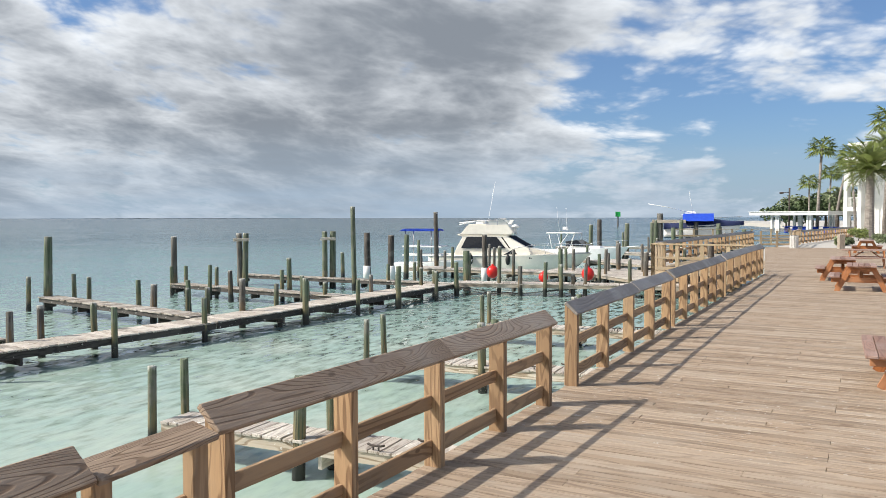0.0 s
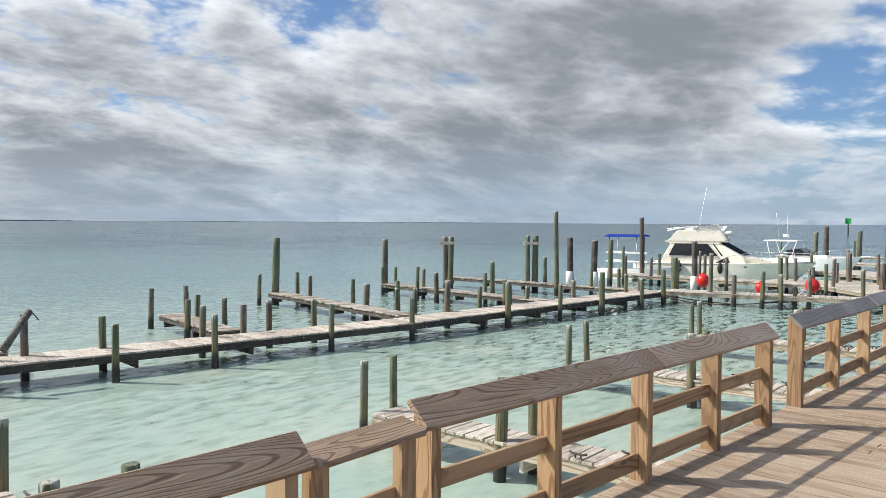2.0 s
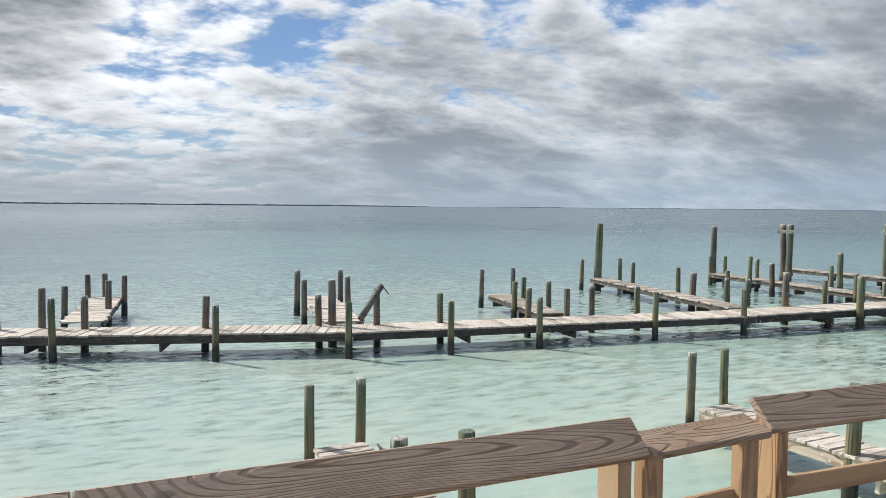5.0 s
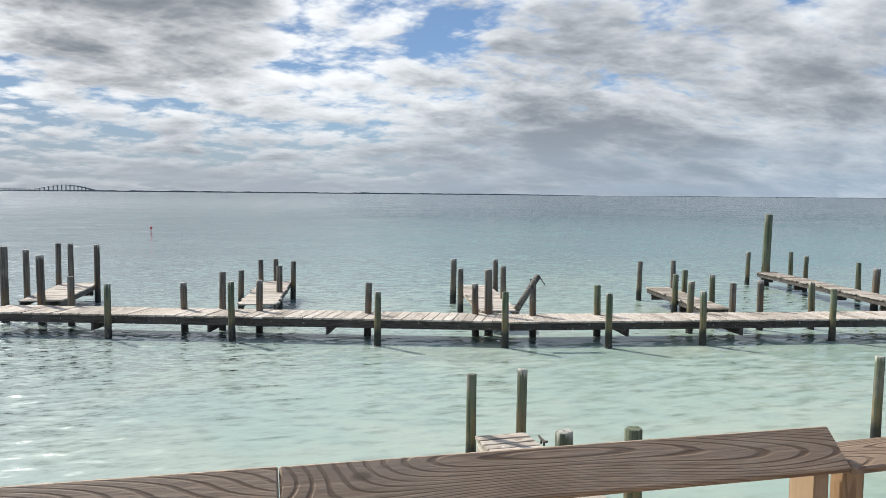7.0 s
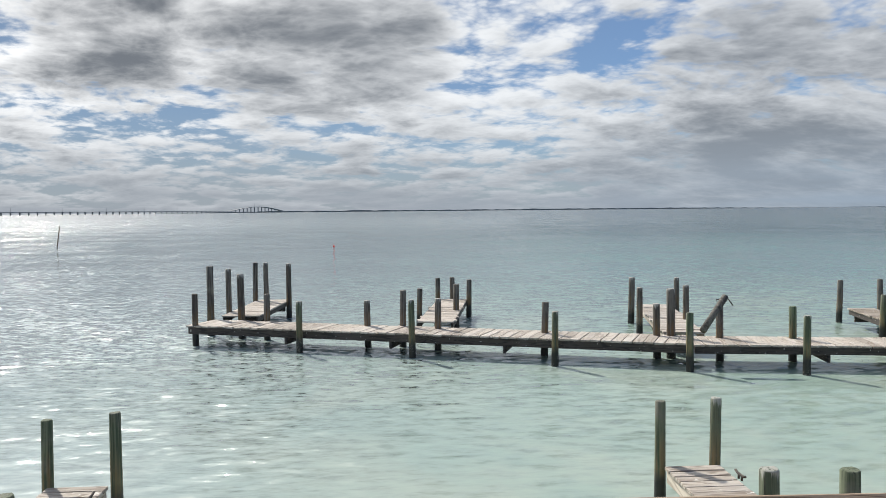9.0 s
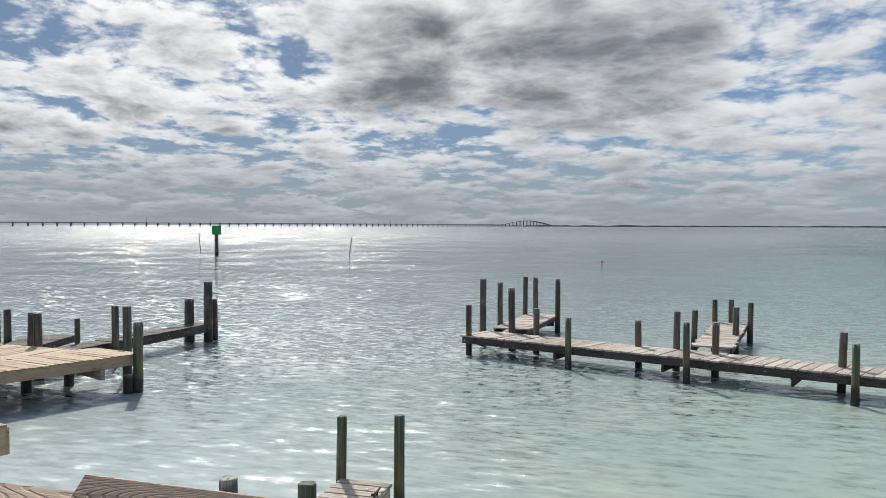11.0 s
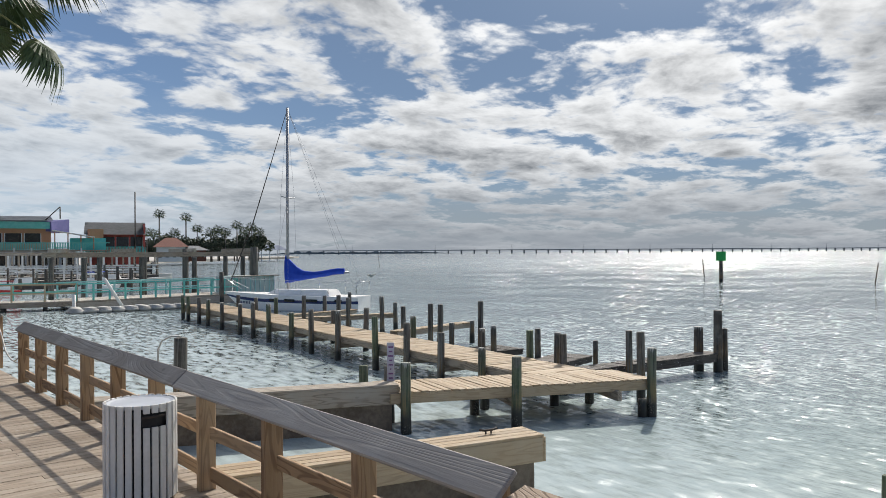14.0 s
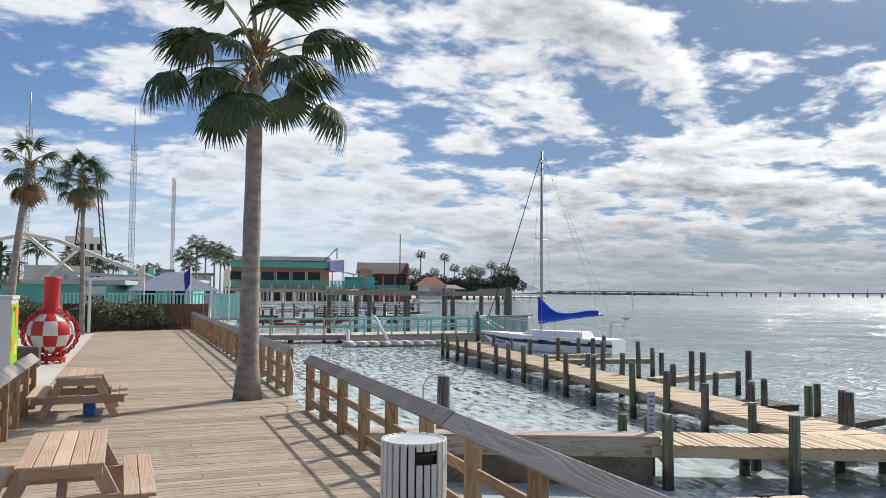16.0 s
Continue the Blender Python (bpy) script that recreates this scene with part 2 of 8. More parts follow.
def pile_wood(name, top, low):
    """Round piles: weathered above, wet and overgrown round the waterline."""
    m, g, b = bare(name)
    at = g.node("ShaderNodeTexCoord").outputs["Object"]
    one = g.node("ShaderNodeObjectInfo").outputs["Random"]
    at = g.vec("ADD", at, g.vec("SCALE", (11.0, 7.0, 3.0), one))
    streak = g.noise(g.vec("MULTIPLY", at, (26.0, 26.0, 0.8)), 1.0, 5.0, 0.65)
    blotch = g.noise(at, 2.6, 4.0, 0.6)
    tone = g.mix(g.ramp(streak, 0.38, 0.60), top, low)
    # split grey heartwood, then black cracks down the grain
    tone = g.mix(g.ramp(blotch, 0.48, 0.70, 0.0, 0.75), tone, (0.20, 0.19, 0.165))
    tone = g.mix(g.math("MULTIPLY", one, 0.35), tone, (0.10, 0.088, 0.072))
    crack = g.noise(g.vec("MULTIPLY", at, (48.0, 48.0, 0.5)), 1.0, 3.0, 0.6)
    tone = g.mix(g.ramp(crack, 0.56, 0.66, 0.0, 0.8), tone, (0.02, 0.018, 0.015))
    # droppings run down from the head
    head = g.node("ShaderNodeSeparateXYZ")
    g.link(g.node("ShaderNodeTexCoord").outputs["Object"], head.inputs[0])
    drip = g.math("ADD", head.outputs[2], g.math("MULTIPLY", streak, 0.5))
    chalk = g.math("MULTIPLY", g.ramp(drip, 0.20, 0.26), g.ramp(one, 0.55, 0.65, 0.0, 0.7))
    tone = g.mix(chalk, tone, (0.50, 0.49, 0.45))
    place = g.node("ShaderNodeSeparateXYZ")
    g.link(g.node("ShaderNodeNewGeometry").outputs["Position"], place.inputs[0])
    h = g.math("ADD", place.outputs[2], g.math("MULTIPLY", g.math("SUBTRACT", blotch, 0.5), 0.35))
    rust = g.ramp(h, -0.55, -0.15, 0.55, 0.0)
    tone = g.mix(g.math("MULTIPLY", rust, g.ramp(streak, 0.4, 0.6)), tone, (0.24, 0.15, 0.06))
    wet = g.ramp(h, -0.86, -0.62, 1.0, 0.0)
    tone = g.mix(wet, tone, (0.016, 0.018, 0.015))
    shell = g.node("ShaderNodeTexVoronoi")
    g.put(shell.inputs["Vector"], at)
    shell.inputs["Scale"].default_value = 38.0
    crust = g.math("MULTIPLY", g.ramp(shell.outputs["Distance"], 0.25, 0.4, 1.0, 0.0), g.math("MULTIPLY", wet, g.ramp(blotch, 0.5, 0.62)))
    tone = g.mix(g.math("MULTIPLY", crust, 0.6), tone, (0.32, 0.30, 0.25))
    g.put(b.inputs["Base Color"], tone)
    g.put(b.inputs["Roughness"], g.ramp(wet, 0.0, 1.0, 0.85, 0.45))
    bumped(g, b, g.math("ADD", streak, g.math("MULTIPLY", crust, 1.5)), 0.5, 0.012)
    return m


def sea_water():
    m = bpy.data.materials.new("sea_water")
    m.use_nodes = True
    g = Graph(m.node_tree)
    at = g.node("ShaderNodeNewGeometry").outputs["Position"]
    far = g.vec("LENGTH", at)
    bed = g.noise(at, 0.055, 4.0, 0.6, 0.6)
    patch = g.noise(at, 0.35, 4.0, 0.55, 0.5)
    # depth is only the distance from the origin, shifted by noise
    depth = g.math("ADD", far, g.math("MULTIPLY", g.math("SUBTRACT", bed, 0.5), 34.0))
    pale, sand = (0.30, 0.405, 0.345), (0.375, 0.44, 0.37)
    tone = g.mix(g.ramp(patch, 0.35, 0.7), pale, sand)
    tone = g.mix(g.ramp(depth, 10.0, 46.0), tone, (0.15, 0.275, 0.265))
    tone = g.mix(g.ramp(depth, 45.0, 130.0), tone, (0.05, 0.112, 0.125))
    # towards the new pier, reflected cloudy sky is mixed in as a greyer tone
    south = g.vec("DOT_PRODUCT", at, (0.55, 0.835, 0.0))
    # behind the long pier the slip lies calm; a paler tone paints in reflected sky
    slip = g.ramp(g.math("SUBTRACT", g.vec("DOT_PRODUCT", at, (-0.871, 0.49, 0.0)), 10.7), -4.0, 3.0, 1.0, 0.0)
    slip = g.math("MULTIPLY", slip, g.ramp(south, -8.0, -2.0, 1.0, 0.0))
    grey_sky_tone = g.mix(g.ramp(depth, 8.0, 60.0), (0.33, 0.40, 0.405), (0.17, 0.23, 0.245))
    tone = g.mix(g.ramp(g.math("ADD", south, g.math("MULTIPLY", patch, 6.0)), -14.0, 12.0, 1.0, 0.0), tone, grey_sky_tone)
    tone = g.mix(g.math("MULTIPLY", slip, 0.75), tone, (0.50, 0.575, 0.58))
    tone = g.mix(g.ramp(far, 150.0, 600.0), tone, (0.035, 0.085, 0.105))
    # light from the sandy bed below, and the rippled surface above it
    bed_light, gloss = g.node("ShaderNodeBsdfDiffuse"), g.node("ShaderNodeBsdfGlossy")
    g.put(bed_light.inputs["Color"], tone)
    # waves too small to tell apart widen the gloss with distance
    g.put(gloss.inputs["Roughness"], g.ramp(far, 20.0, 220.0, 0.05, 0.15))
    turn = g.node("ShaderNodeVectorRotate")
    turn.rotation_type = "Z_AXIS"
    g.put(turn.inputs["Vector"], at)
    turn.inputs["Angle"].default_value = radians(-65)
    ripple = g.vec("MULTIPLY", turn.outputs[0], (0.62, 1.6, 1.0))
    gust = g.ramp(g.noise(at, 0.10, 5.0, 0.62), 0.34, 0.66, 0.55, 1.25)

    def slopes(p, scale, detail, rough):
        n = g.node("ShaderNodeTexNoise")
        g.put(n.inputs["Vector"], p)
        n.inputs["Scale"].default_value, n.inputs["Detail"].default_value, n.inputs["Roughness"].default_value = scale, detail, rough
        return g.vec("SUBTRACT", n.outputs["Color"], (0.5, 0.5, 0.5))

    # the slopes of long waves, of ripples and of the finest wrinkles tilt the surface
    sheltered = g.ramp(south, -6.0, 8.0)
    sheltered = g.math("MAXIMUM", sheltered, slip)
    near_calm = g.ramp(far, 6.0, 50.0, 1.15, 1.5)
    wave = g.vec("SCALE", slopes(ripple, 0.42, 2.0, 0.5), g.ramp(far, 15.0, 90.0, 0.15, 0.7))
    rippled = g.vec("SCALE", slopes(ripple, 2.9, 3.0, 0.55), g.math("MULTIPLY", near_calm, 1.0))
    wrinkle = g.vec("SCALE", slopes(ripple, 8.5, 2.0, 0.6), g.math("MAXIMUM", g.ramp(far, 25.0, 60.0, 0.35, 1.6), g.math("MULTIPLY", g.math("SUBTRACT", 1.0, sheltered), g.ramp(far, 7.0, 20.0, 0.5, 1.8))))
    slope = g.vec("SCALE", g.vec("ADD", g.vec("ADD", wave, rippled), wrinkle), gust)
    normal = g.vec("NORMALIZE", g.vec("ADD", g.vec("MULTIPLY", slope, (1.0, 1.0, 0.0)), (0.0, 0.0, 1.0)))
    shine, both, out = g.node("ShaderNodeFresnel"), g.node("ShaderNodeMixShader"), g.node("ShaderNodeOutputMaterial")
    shine.inputs["IOR"].default_value = 1.34
    g.link(normal, gloss.inputs["Normal"])
    calmer = g.vec("NORMALIZE", g.vec("ADD", g.vec("MULTIPLY", slope, (0.55, 0.55, 0.0)), (0.0, 0.0, 1.0)))
    g.link(calmer, shine.inputs["Normal"])
    g.link(shine.outputs[0], both.inputs[0])
    g.link(bed_light.outputs[0], both.inputs[1])
    g.link(gloss.outputs[0], both.inputs[2])
    g.link(both.outputs[0], out.inputs[0])
    return m


def plain(name, colour, rough=0.5, metal=0.0, coat=0.0):
    return surface(name, colour, tuple(min(1, v * 1.12) for v in colour), rough, 4.0, 0.05, metal, spread=0.08, coat=coat)


M = {}
M["deck"] = timber_wood("deck_boards", (0.43, 0.325, 0.228), (0.215, 0.15, 0.098), (0.38, 0.31, 0.238), 0.75, contrast=0.6, spots=0.25, rings=6.0)
M["deck_i"] = timber_wood("deck_boards_far", (0.43, 0.325, 0.228), (0.215, 0.15, 0.098), (0.38, 0.31, 0.238), 0.75, island=True, contrast=0.6, knots=False, rings=6.0)
M["deck_s"] = timber_wood("grey_deck_boards", (0.40, 0.32, 0.245), (0.225, 0.172, 0.122), (0.375, 0.315, 0.25), 0.75, contrast=0.6, spots=0.2, rings=6.0)
M["deck_s_i"] = timber_wood("grey_deck_boards_far", (0.40, 0.32, 0.245), (0.225, 0.172, 0.122), (0.375, 0.315, 0.25), 0.75, island=True, contrast=0.6, knots=False, rings=6.0)
M["table_pine"] = timber_wood("table_pine", (0.54, 0.385, 0.28), (0.40, 0.27, 0.185), (0.52, 0.40, 0.305), 0.7, contrast=0.35, rings=14.0, smooth=0.4, length=0.25)
M["post"] = timber_wood("rail_posts", (0.47, 0.30, 0.16), (0.22, 0.125, 0.062), (0.36, 0.25, 0.15), 0.7, contrast=0.8)
M["cap"] = timber_wood("rail_caps", (0.54, 0.40, 0.28), (0.21, 0.135, 0.082), (0.50, 0.42, 0.34), 0.66, contrast=0.62, relief=0.6, rings=62.0, smooth=1.0, length=0.24, across=2.0, wear=0.5, thin=-0.35)
M["cap_grey"] = timber_wood("grey_rail_caps", (0.36, 0.335, 0.31), (0.20, 0.175, 0.155), (0.36, 0.335, 0.31), 0.6, contrast=0.09, relief=0.3, rings=34.0, smooth=0.8, length=0.15, across=2.2)
M["old"] = timber_wood("bleached_planks", (0.52, 0.465, 0.40), (0.26, 0.215, 0.175), (0.56, 0.52, 0.47), 0.85, knots=False, spots=0.7)
M["old_dark"] = timber_wood("soiled_planks", (0.38, 0.325, 0.265), (0.15, 0.12, 0.09), (0.46, 0.43, 0.39), 0.85, knots=False, spots=0.8)
M["old_i"] = timber_wood("bleached_planks_far", (0.52, 0.465, 0.40), (0.26, 0.215, 0.175), (0.56, 0.52, 0.47), 0.85, island=True, knots=False, spots=0.4)
M["pine"] = timber_wood("new_pine", (0.49, 0.37, 0.235), (0.35, 0.245, 0.14), (0.45, 0.365, 0.26), 0.7, contrast=0.6)
M["pine_i"] = timber_wood("new_pine_far", (0.49, 0.37, 0.235), (0.35, 0.245, 0.14), (0.45, 0.365, 0.26), 0.7, island=True, contrast=0.6)
M["stained"] = timber_wood("orange_stain", (0.44, 0.16, 0.045), (0.26, 0.085, 0.025), (0.40, 0.20, 0.10), 0.5, contrast=0.6)
M["stained_grey"] = timber_wood("worn_stain", (0.33, 0.19, 0.14), (0.19, 0.10, 0.07), (0.36, 0.27, 0.23), 0.65, contrast=0.7)
M["tar"] = timber_wood("dark_beams", (0.07, 0.058, 0.05), (0.026, 0.022, 0.02), (0.11, 0.10, 0.09), 0.8, spots=0.5)
M["beam"] = timber_wood("weathered_beams", (0.40, 0.33, 0.255), (0.21, 0.165, 0.12), (0.40, 0.36, 0.31), 0.8)
M["bleached"] = timber_wood("bleached_beams", (0.58, 0.50, 0.40), (0.27, 0.20, 0.13), (0.60, 0.56, 0.50), 0.85, knots=False, spots=0.5)
M["pile"] = pile_wood("green_piles", (0.050, 0.078, 0.042), (0.165, 0.20, 0.125))
M["pile_grey"] = pile_wood("grey_piles", (0.20, 0.19, 0.168), (0.055, 0.05, 0.043))
M["pile_dark"] = pile_wood("dark_piles", (0.035, 0.03, 0.027), (0.10, 0.083, 0.07))
M["water"] = sea_water()
M["concrete"] = surface("concrete", (0.44, 0.41, 0.37), (0.55, 0.52, 0.47), 0.85, 0.7, 0.3)
# stained concrete, its colour also lowered for the shade it stands in
M["seawall"] = surface("stained_shaded_concrete", (0.11, 0.085, 0.06), (0.26, 0.21, 0.16), 0.9, 1.6, 0.5)
M["white"] = plain("white_gelcoat", (0.82, 0.81, 0.79), 0.4, coat=0.1)
M["cream"] = plain("cream_gelcoat", (0.82, 0.765, 0.66), 0.4, coat=0.1)
M["white_paint"] = surface("white_paint", (0.70, 0.69, 0.66), (0.82, 0.81, 0.79), 0.6, 1.5, 0.1)
M["slat"] = surface("pale_slats", (0.66, 0.64, 0.60), (0.78, 0.76, 0.73), 0.5, 3.0, 0.06)
M["lid"] = surface("grey_lid", (0.40, 0.42, 0.46), (0.50, 0.52, 0.56), 0.45, 5.0, 0.05)
M["navy"] = plain("navy_paint", (0.014, 0.03, 0.12), 0.3)
M["canvas"] = surface("blue_canvas", (0.005, 0.045, 0.42), (0.012, 0.075, 0.55), 0.8, 5.0, 0.3)
M["cover"] = surface("navy_cover", (0.012, 0.02, 0.075), (0.02, 0.03, 0.10), 0.8, 4.0, 0.3)
M["dark_glass"] = plain("smoked_glass", (0.012, 0.013, 0.016), 0.08)
M["steel"] = plain("steel", (0.62, 0.62, 0.62), 0.25, 1.0)
M["alloy"] = surface("grey_alloy", (0.34, 0.34, 0.35), (0.45, 0.45, 0.46), 0.42, 6.0, 0.05, 0.7)
M["black"] = plain("black_rubber", (0.015, 0.015, 0.016), 0.6)
M["iron"] = surface("dark_iron", (0.05, 0.045, 0.042), (0.11, 0.085, 0.07), 0.7, 12.0, 0.3, 0.4)
M["red"] = plain("red_plastic", (0.62, 0.018, 0.012), 0.35)
M["red_paint"] = surface("red_paint", (0.50, 0.014, 0.014), (0.60, 0.03, 0.025), 0.45, 3.0, 0.1)
M["green_sign"] = plain("green_sign", (0.008, 0.33, 0.06), 0.5)
M["teal"] = surface("teal_paint", (0.10, 0.46, 0.40), (0.20, 0.56, 0.50), 0.65, 2.0, 0.15)
M["teal_pale"] = surface("pale_teal_paint", (0.27, 0.56, 0.55), (0.38, 0.66, 0.66), 0.65, 2.0, 0.15)
M["hut"] = surface("pale_hut_paint", (0.36, 0.46, 0.45), (0.48, 0.56, 0.54), 0.75, 2.0, 0.2)
M["orange_wall"] = surface("orange_wall", (0.44, 0.225, 0.12), (0.52, 0.28, 0.16), 0.8, 1.0, 0.1)
M["purple"] = surface("purple_wall", (0.10, 0.10, 0.27), (0.15, 0.14, 0.34), 0.8, 1.0, 0.1)
M["red_wall"] = surface("red_wall", (0.42, 0.085, 0.07), (0.52, 0.13, 0.10), 0.8, 1.0, 0.1)
M["roof"] = surface("grey_roof", (0.18, 0.185, 0.19), (0.26, 0.265, 0.27), 0.75, 2.0, 0.2)
M["roof_pale"] = surface("pale_roof", (0.42, 0.44, 0.46), (0.52, 0.54, 0.56), 0.6, 1.0, 0.2)
M["roof_slate"] = surface("slate_metal", (0.20, 0.225, 0.26), (0.27, 0.295, 0.33), 0.6, 1.0, 0.2)
M["teal_bright"] = surface("turquoise_paint", (0.06, 0.46, 0.46), (0.12, 0.54, 0.53), 0.6, 2.0, 0.1)
M["roof_blue"] = surface("blue_grey_shingle", (0.17, 0.20, 0.28), (0.25, 0.28, 0.36), 0.85, 3.0, 0.3)
M["tile_red"] = surface("red_tiles", (0.22, 0.095, 0.07), (0.31, 0.14, 0.10), 0.85, 3.0, 0.3)
M["stucco"] = surface("pale_stucco", (0.66, 0.66, 0.63), (0.76, 0.76, 0.73), 0.85, 0.8, 0.2)
M["trunk"] = surface("palm_bark", (0.17, 0.145, 0.125), (0.40, 0.355, 0.315), 0.9, 3.5, 1.0, stretch=(1, 1, 2.2), spread=0.1)
M["boot"] = surface("leaf_bases", (0.16, 0.075, 0.035), (0.26, 0.13, 0.06), 0.9, 7.0, 0.5)
M["frond"] = surface("palm_frond", (0.030, 0.062, 0.022), (0.075, 0.115, 0.035), 0.5, 3.0, 0.0, spread=0.6)
M["frond_dry"] = surface("dry_frond", (0.18, 0.12, 0.06), (0.28, 0.20, 0.10), 0.8, 3.0, 0.0, spread=0.4)
M["frond_bright"] = surface("sunny_frond", (0.15, 0.20, 0.045), (0.27, 0.30, 0.085), 0.55, 3.0, 0.0, spread=0.4)
M["stalk"] = surface("leaf_stalk", (0.16, 0.17, 0.06), (0.25, 0.25, 0.11), 0.6, 5.0, 0.1)
M["leaf"] = surface("tree_leaf", (0.045, 0.075, 0.028), (0.09, 0.125, 0.045), 0.65, 0.8, 0.0)
M["leaf_dull"] = surface("dull_leaf", (0.055, 0.07, 0.04), (0.105, 0.115, 0.065), 0.75, 0.8, 0.0)
M["leaf_light"] = surface("shrub_leaf", (0.15, 0.19, 0.095), (0.27, 0.30, 0.17), 0.65, 1.5, 0.0)
# shrub leaf toned darker, the shade on the hedge put into the colour
M["oleander"] = surface("shaded_oleander_leaf", (0.085, 0.105, 0.055), (0.17, 0.19, 0.105), 0.65, 1.5, 0.0)
M["cream_steel"] = surface("cream_steel", (0.60, 0.55, 0.44), (0.70, 0.65, 0.54), 0.5, 1.5, 0.05)
M["bark"] = surface("tree_bark", (0.10, 0.075, 0.055), (0.17, 0.135, 0.10), 0.9, 5.0, 0.5)
M["brown_fence"] = surface("brown_fence", (0.13, 0.05, 0.03), (0.19, 0.075, 0.045), 0.8, 2.0, 0.3, stretch=(8, 8, 1))
# the blue-grey of distance haze is mixed into the land colour
M["hazy_land"] = surface("far_shore", (0.13, 0.16, 0.18), (0.19, 0.22, 0.24), 0.95, 0.02, 0.0)
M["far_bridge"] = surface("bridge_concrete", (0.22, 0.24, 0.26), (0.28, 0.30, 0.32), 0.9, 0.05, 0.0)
M["rope"] = surface("pale_rope", (0.55, 0.53, 0.48), (0.66, 0.64, 0.58), 0.85, 20.0, 0.4)
M["rope_dark"] = surface("dark_rope", (0.05, 0.045, 0.04), (0.10, 0.09, 0.08), 0.85, 20.0, 0.4)
M["sign"] = surface("sign_white", (0.42, 0.40, 0.49), (0.50, 0.48, 0.57), 0.5, 5.0, 0.0)
M["sign_ink"] = plain("sign_ink", (0.16, 0.07, 0.20), 0.6)
M["lime"] = plain("lime_vinyl", (0.26, 0.50, 0.03), 0.4)
M["orange"] = plain("orange_vinyl", (0.75, 0.24, 0.02), 0.4)
M["cabinet_grey"] = plain("pale_grey_metal", (0.52, 0.54, 0.55), 0.4)
M["carton"] = plain("blue_carton", (0.02, 0.14, 0.48), 0.6)
M["yellow"] = plain("yellow_vinyl", (0.70, 0.52, 0.10), 0.5)
M["flag"] = plain("flag_cloth", (0.06, 0.06, 0.32), 0.8)
M["flag_pale"] = plain("pale_flag_cloth", (0.62, 0.58, 0.52), 0.8)
M["pontoon"] = surface("dirty_white_plastic", (0.30, 0.29, 0.27), (0.60, 0.59, 0.56), 0.6, 1.2, 0.2)


# ---- building tools ----
rng = random.Random(5)
UP = Vector((0, 0, 1))


def V(*v):
    return Vector(v)


def polar(yaw, r, z=0.0):
    """A place r metres off in the direction yaw, to the left from +y."""
    return V(-math.sin(radians(yaw)) * r, math.cos(radians(yaw)) * r, z)


def aligned(origin, along, up=UP):
    """A pose with x along a direction and z as near to up as can be."""
    x = Vector(along).normalized()
    y = Vector(up).cross(x)
    if y.length < 1e-4:
        y = V(0, 1, 0).cross(x)
    y.normalize()
    z = x.cross(y)
    m = Matrix((x, y, z)).transposed().to_4x4()
    m.translation = origin
    return m


def thing(name, at, label, category, group="", kind="", turn=0.0):
    ob = new(name)
    ob.empty_display_size = 0.2
    ob.matrix_basis = Matrix.Translation(at) @ pose(0, 0, 0, 0, 0, turn)
    return tagged(ob, label, category, group, kind)


def base_of(ob):
    m = ob.matrix_basis.copy()
    if ob.parent:
        m = base_of(ob.parent) @ ob.matrix_parent_inverse @ m
    return m


def fix(ob, parent, m, label=""):
    """Hang ob under parent, at the world pose m."""
    if parent:
        ob.parent = parent
        ob.matrix_parent_inverse = base_of(parent).inverted()
    ob.matrix_basis = m
    if label:
        ob["label"] = label
    return ob


def meshed(name, bm, material, smooth=False):
    me = bpy.data.meshes.new(name)
    bm.to_mesh(me)
    bm.free()
    for m in material if isinstance(material, (list, tuple)) else [material]:
        me.materials.append(m)
    if smooth:
        for p in me.polygons:
            p.use_smooth = True
    return me


def part(name, bm, material, parent, label="", m=None, smooth=False):
    """A bmesh in world measures (or local to m) as one mesh under a thing or a part."""
    ob = new(name, meshed(name, bm, material, smooth))
    if m is None:
        m = base_of(parent) if parent else Matrix()
        ob.data.transform(m.inverted())
    return fix(ob, parent, m, label)


BOXES = {}


def box_mesh(sx, sy, sz, material, c=0.006):
    """A box about the origin with chamfered edges."""
    key = (round(sx, 2), round(sy, 3), round(sz, 3), material.name, c)
    if key in BOXES:
        return BOXES[key]
    h = (sx / 2, sy / 2, sz / 2)
    c = min(c, 0.4 * min(h))
    verts, at = [], {}
    for i in (-1, 1):
        for j in (-1, 1):
            for k in (-1, 1):
                s = (i, j, k)
                for a in range(3):
                    v = [s[b] * (h[b] - (0 if b == a else c)) for b in range(3)]
                    at[s, a] = len(verts)
                    verts.append(v)
    faces = []
    for a in range(3):
        b, d = [q for q in range(3) if q != a]
        for sgn in (-1, 1):
            loop = []
            for p, q in ((-1, -1), (1, -1), (1, 1), (-1, 1)):
                s = [0, 0, 0]
                s[a], s[b], s[d] = sgn, p, q
                loop.append(at[tuple(s), a])
            faces.append(loop)
        for p in (-1, 1):
            for q in (-1, 1):
                s0, s1 = [0, 0, 0], [0, 0, 0]
                s0[a], s1[a] = -1, 1
                s0[b] = s1[b] = p
                s0[d] = s1[d] = q
                s0, s1 = tuple(s0), tuple(s1)
                faces.append([at[s0, b], at[s1, b], at[s1, d], at[s0, d]])
    for i in (-1, 1):
        for j in (-1, 1):
            for k in (-1, 1):
                faces.append([at[(i, j, k), a] for a in range(3)])
    me = bpy.data.meshes.new("timber")
    me.from_pydata(verts, [], faces)
    bm = bmesh.new()
    bm.from_mesh(me)
    bmesh.ops.recalc_face_normals(bm, faces=bm.faces)
    bm.to_mesh(me)
    bm.free()
    me.materials.append(material)
    BOXES[key] = me
    return me


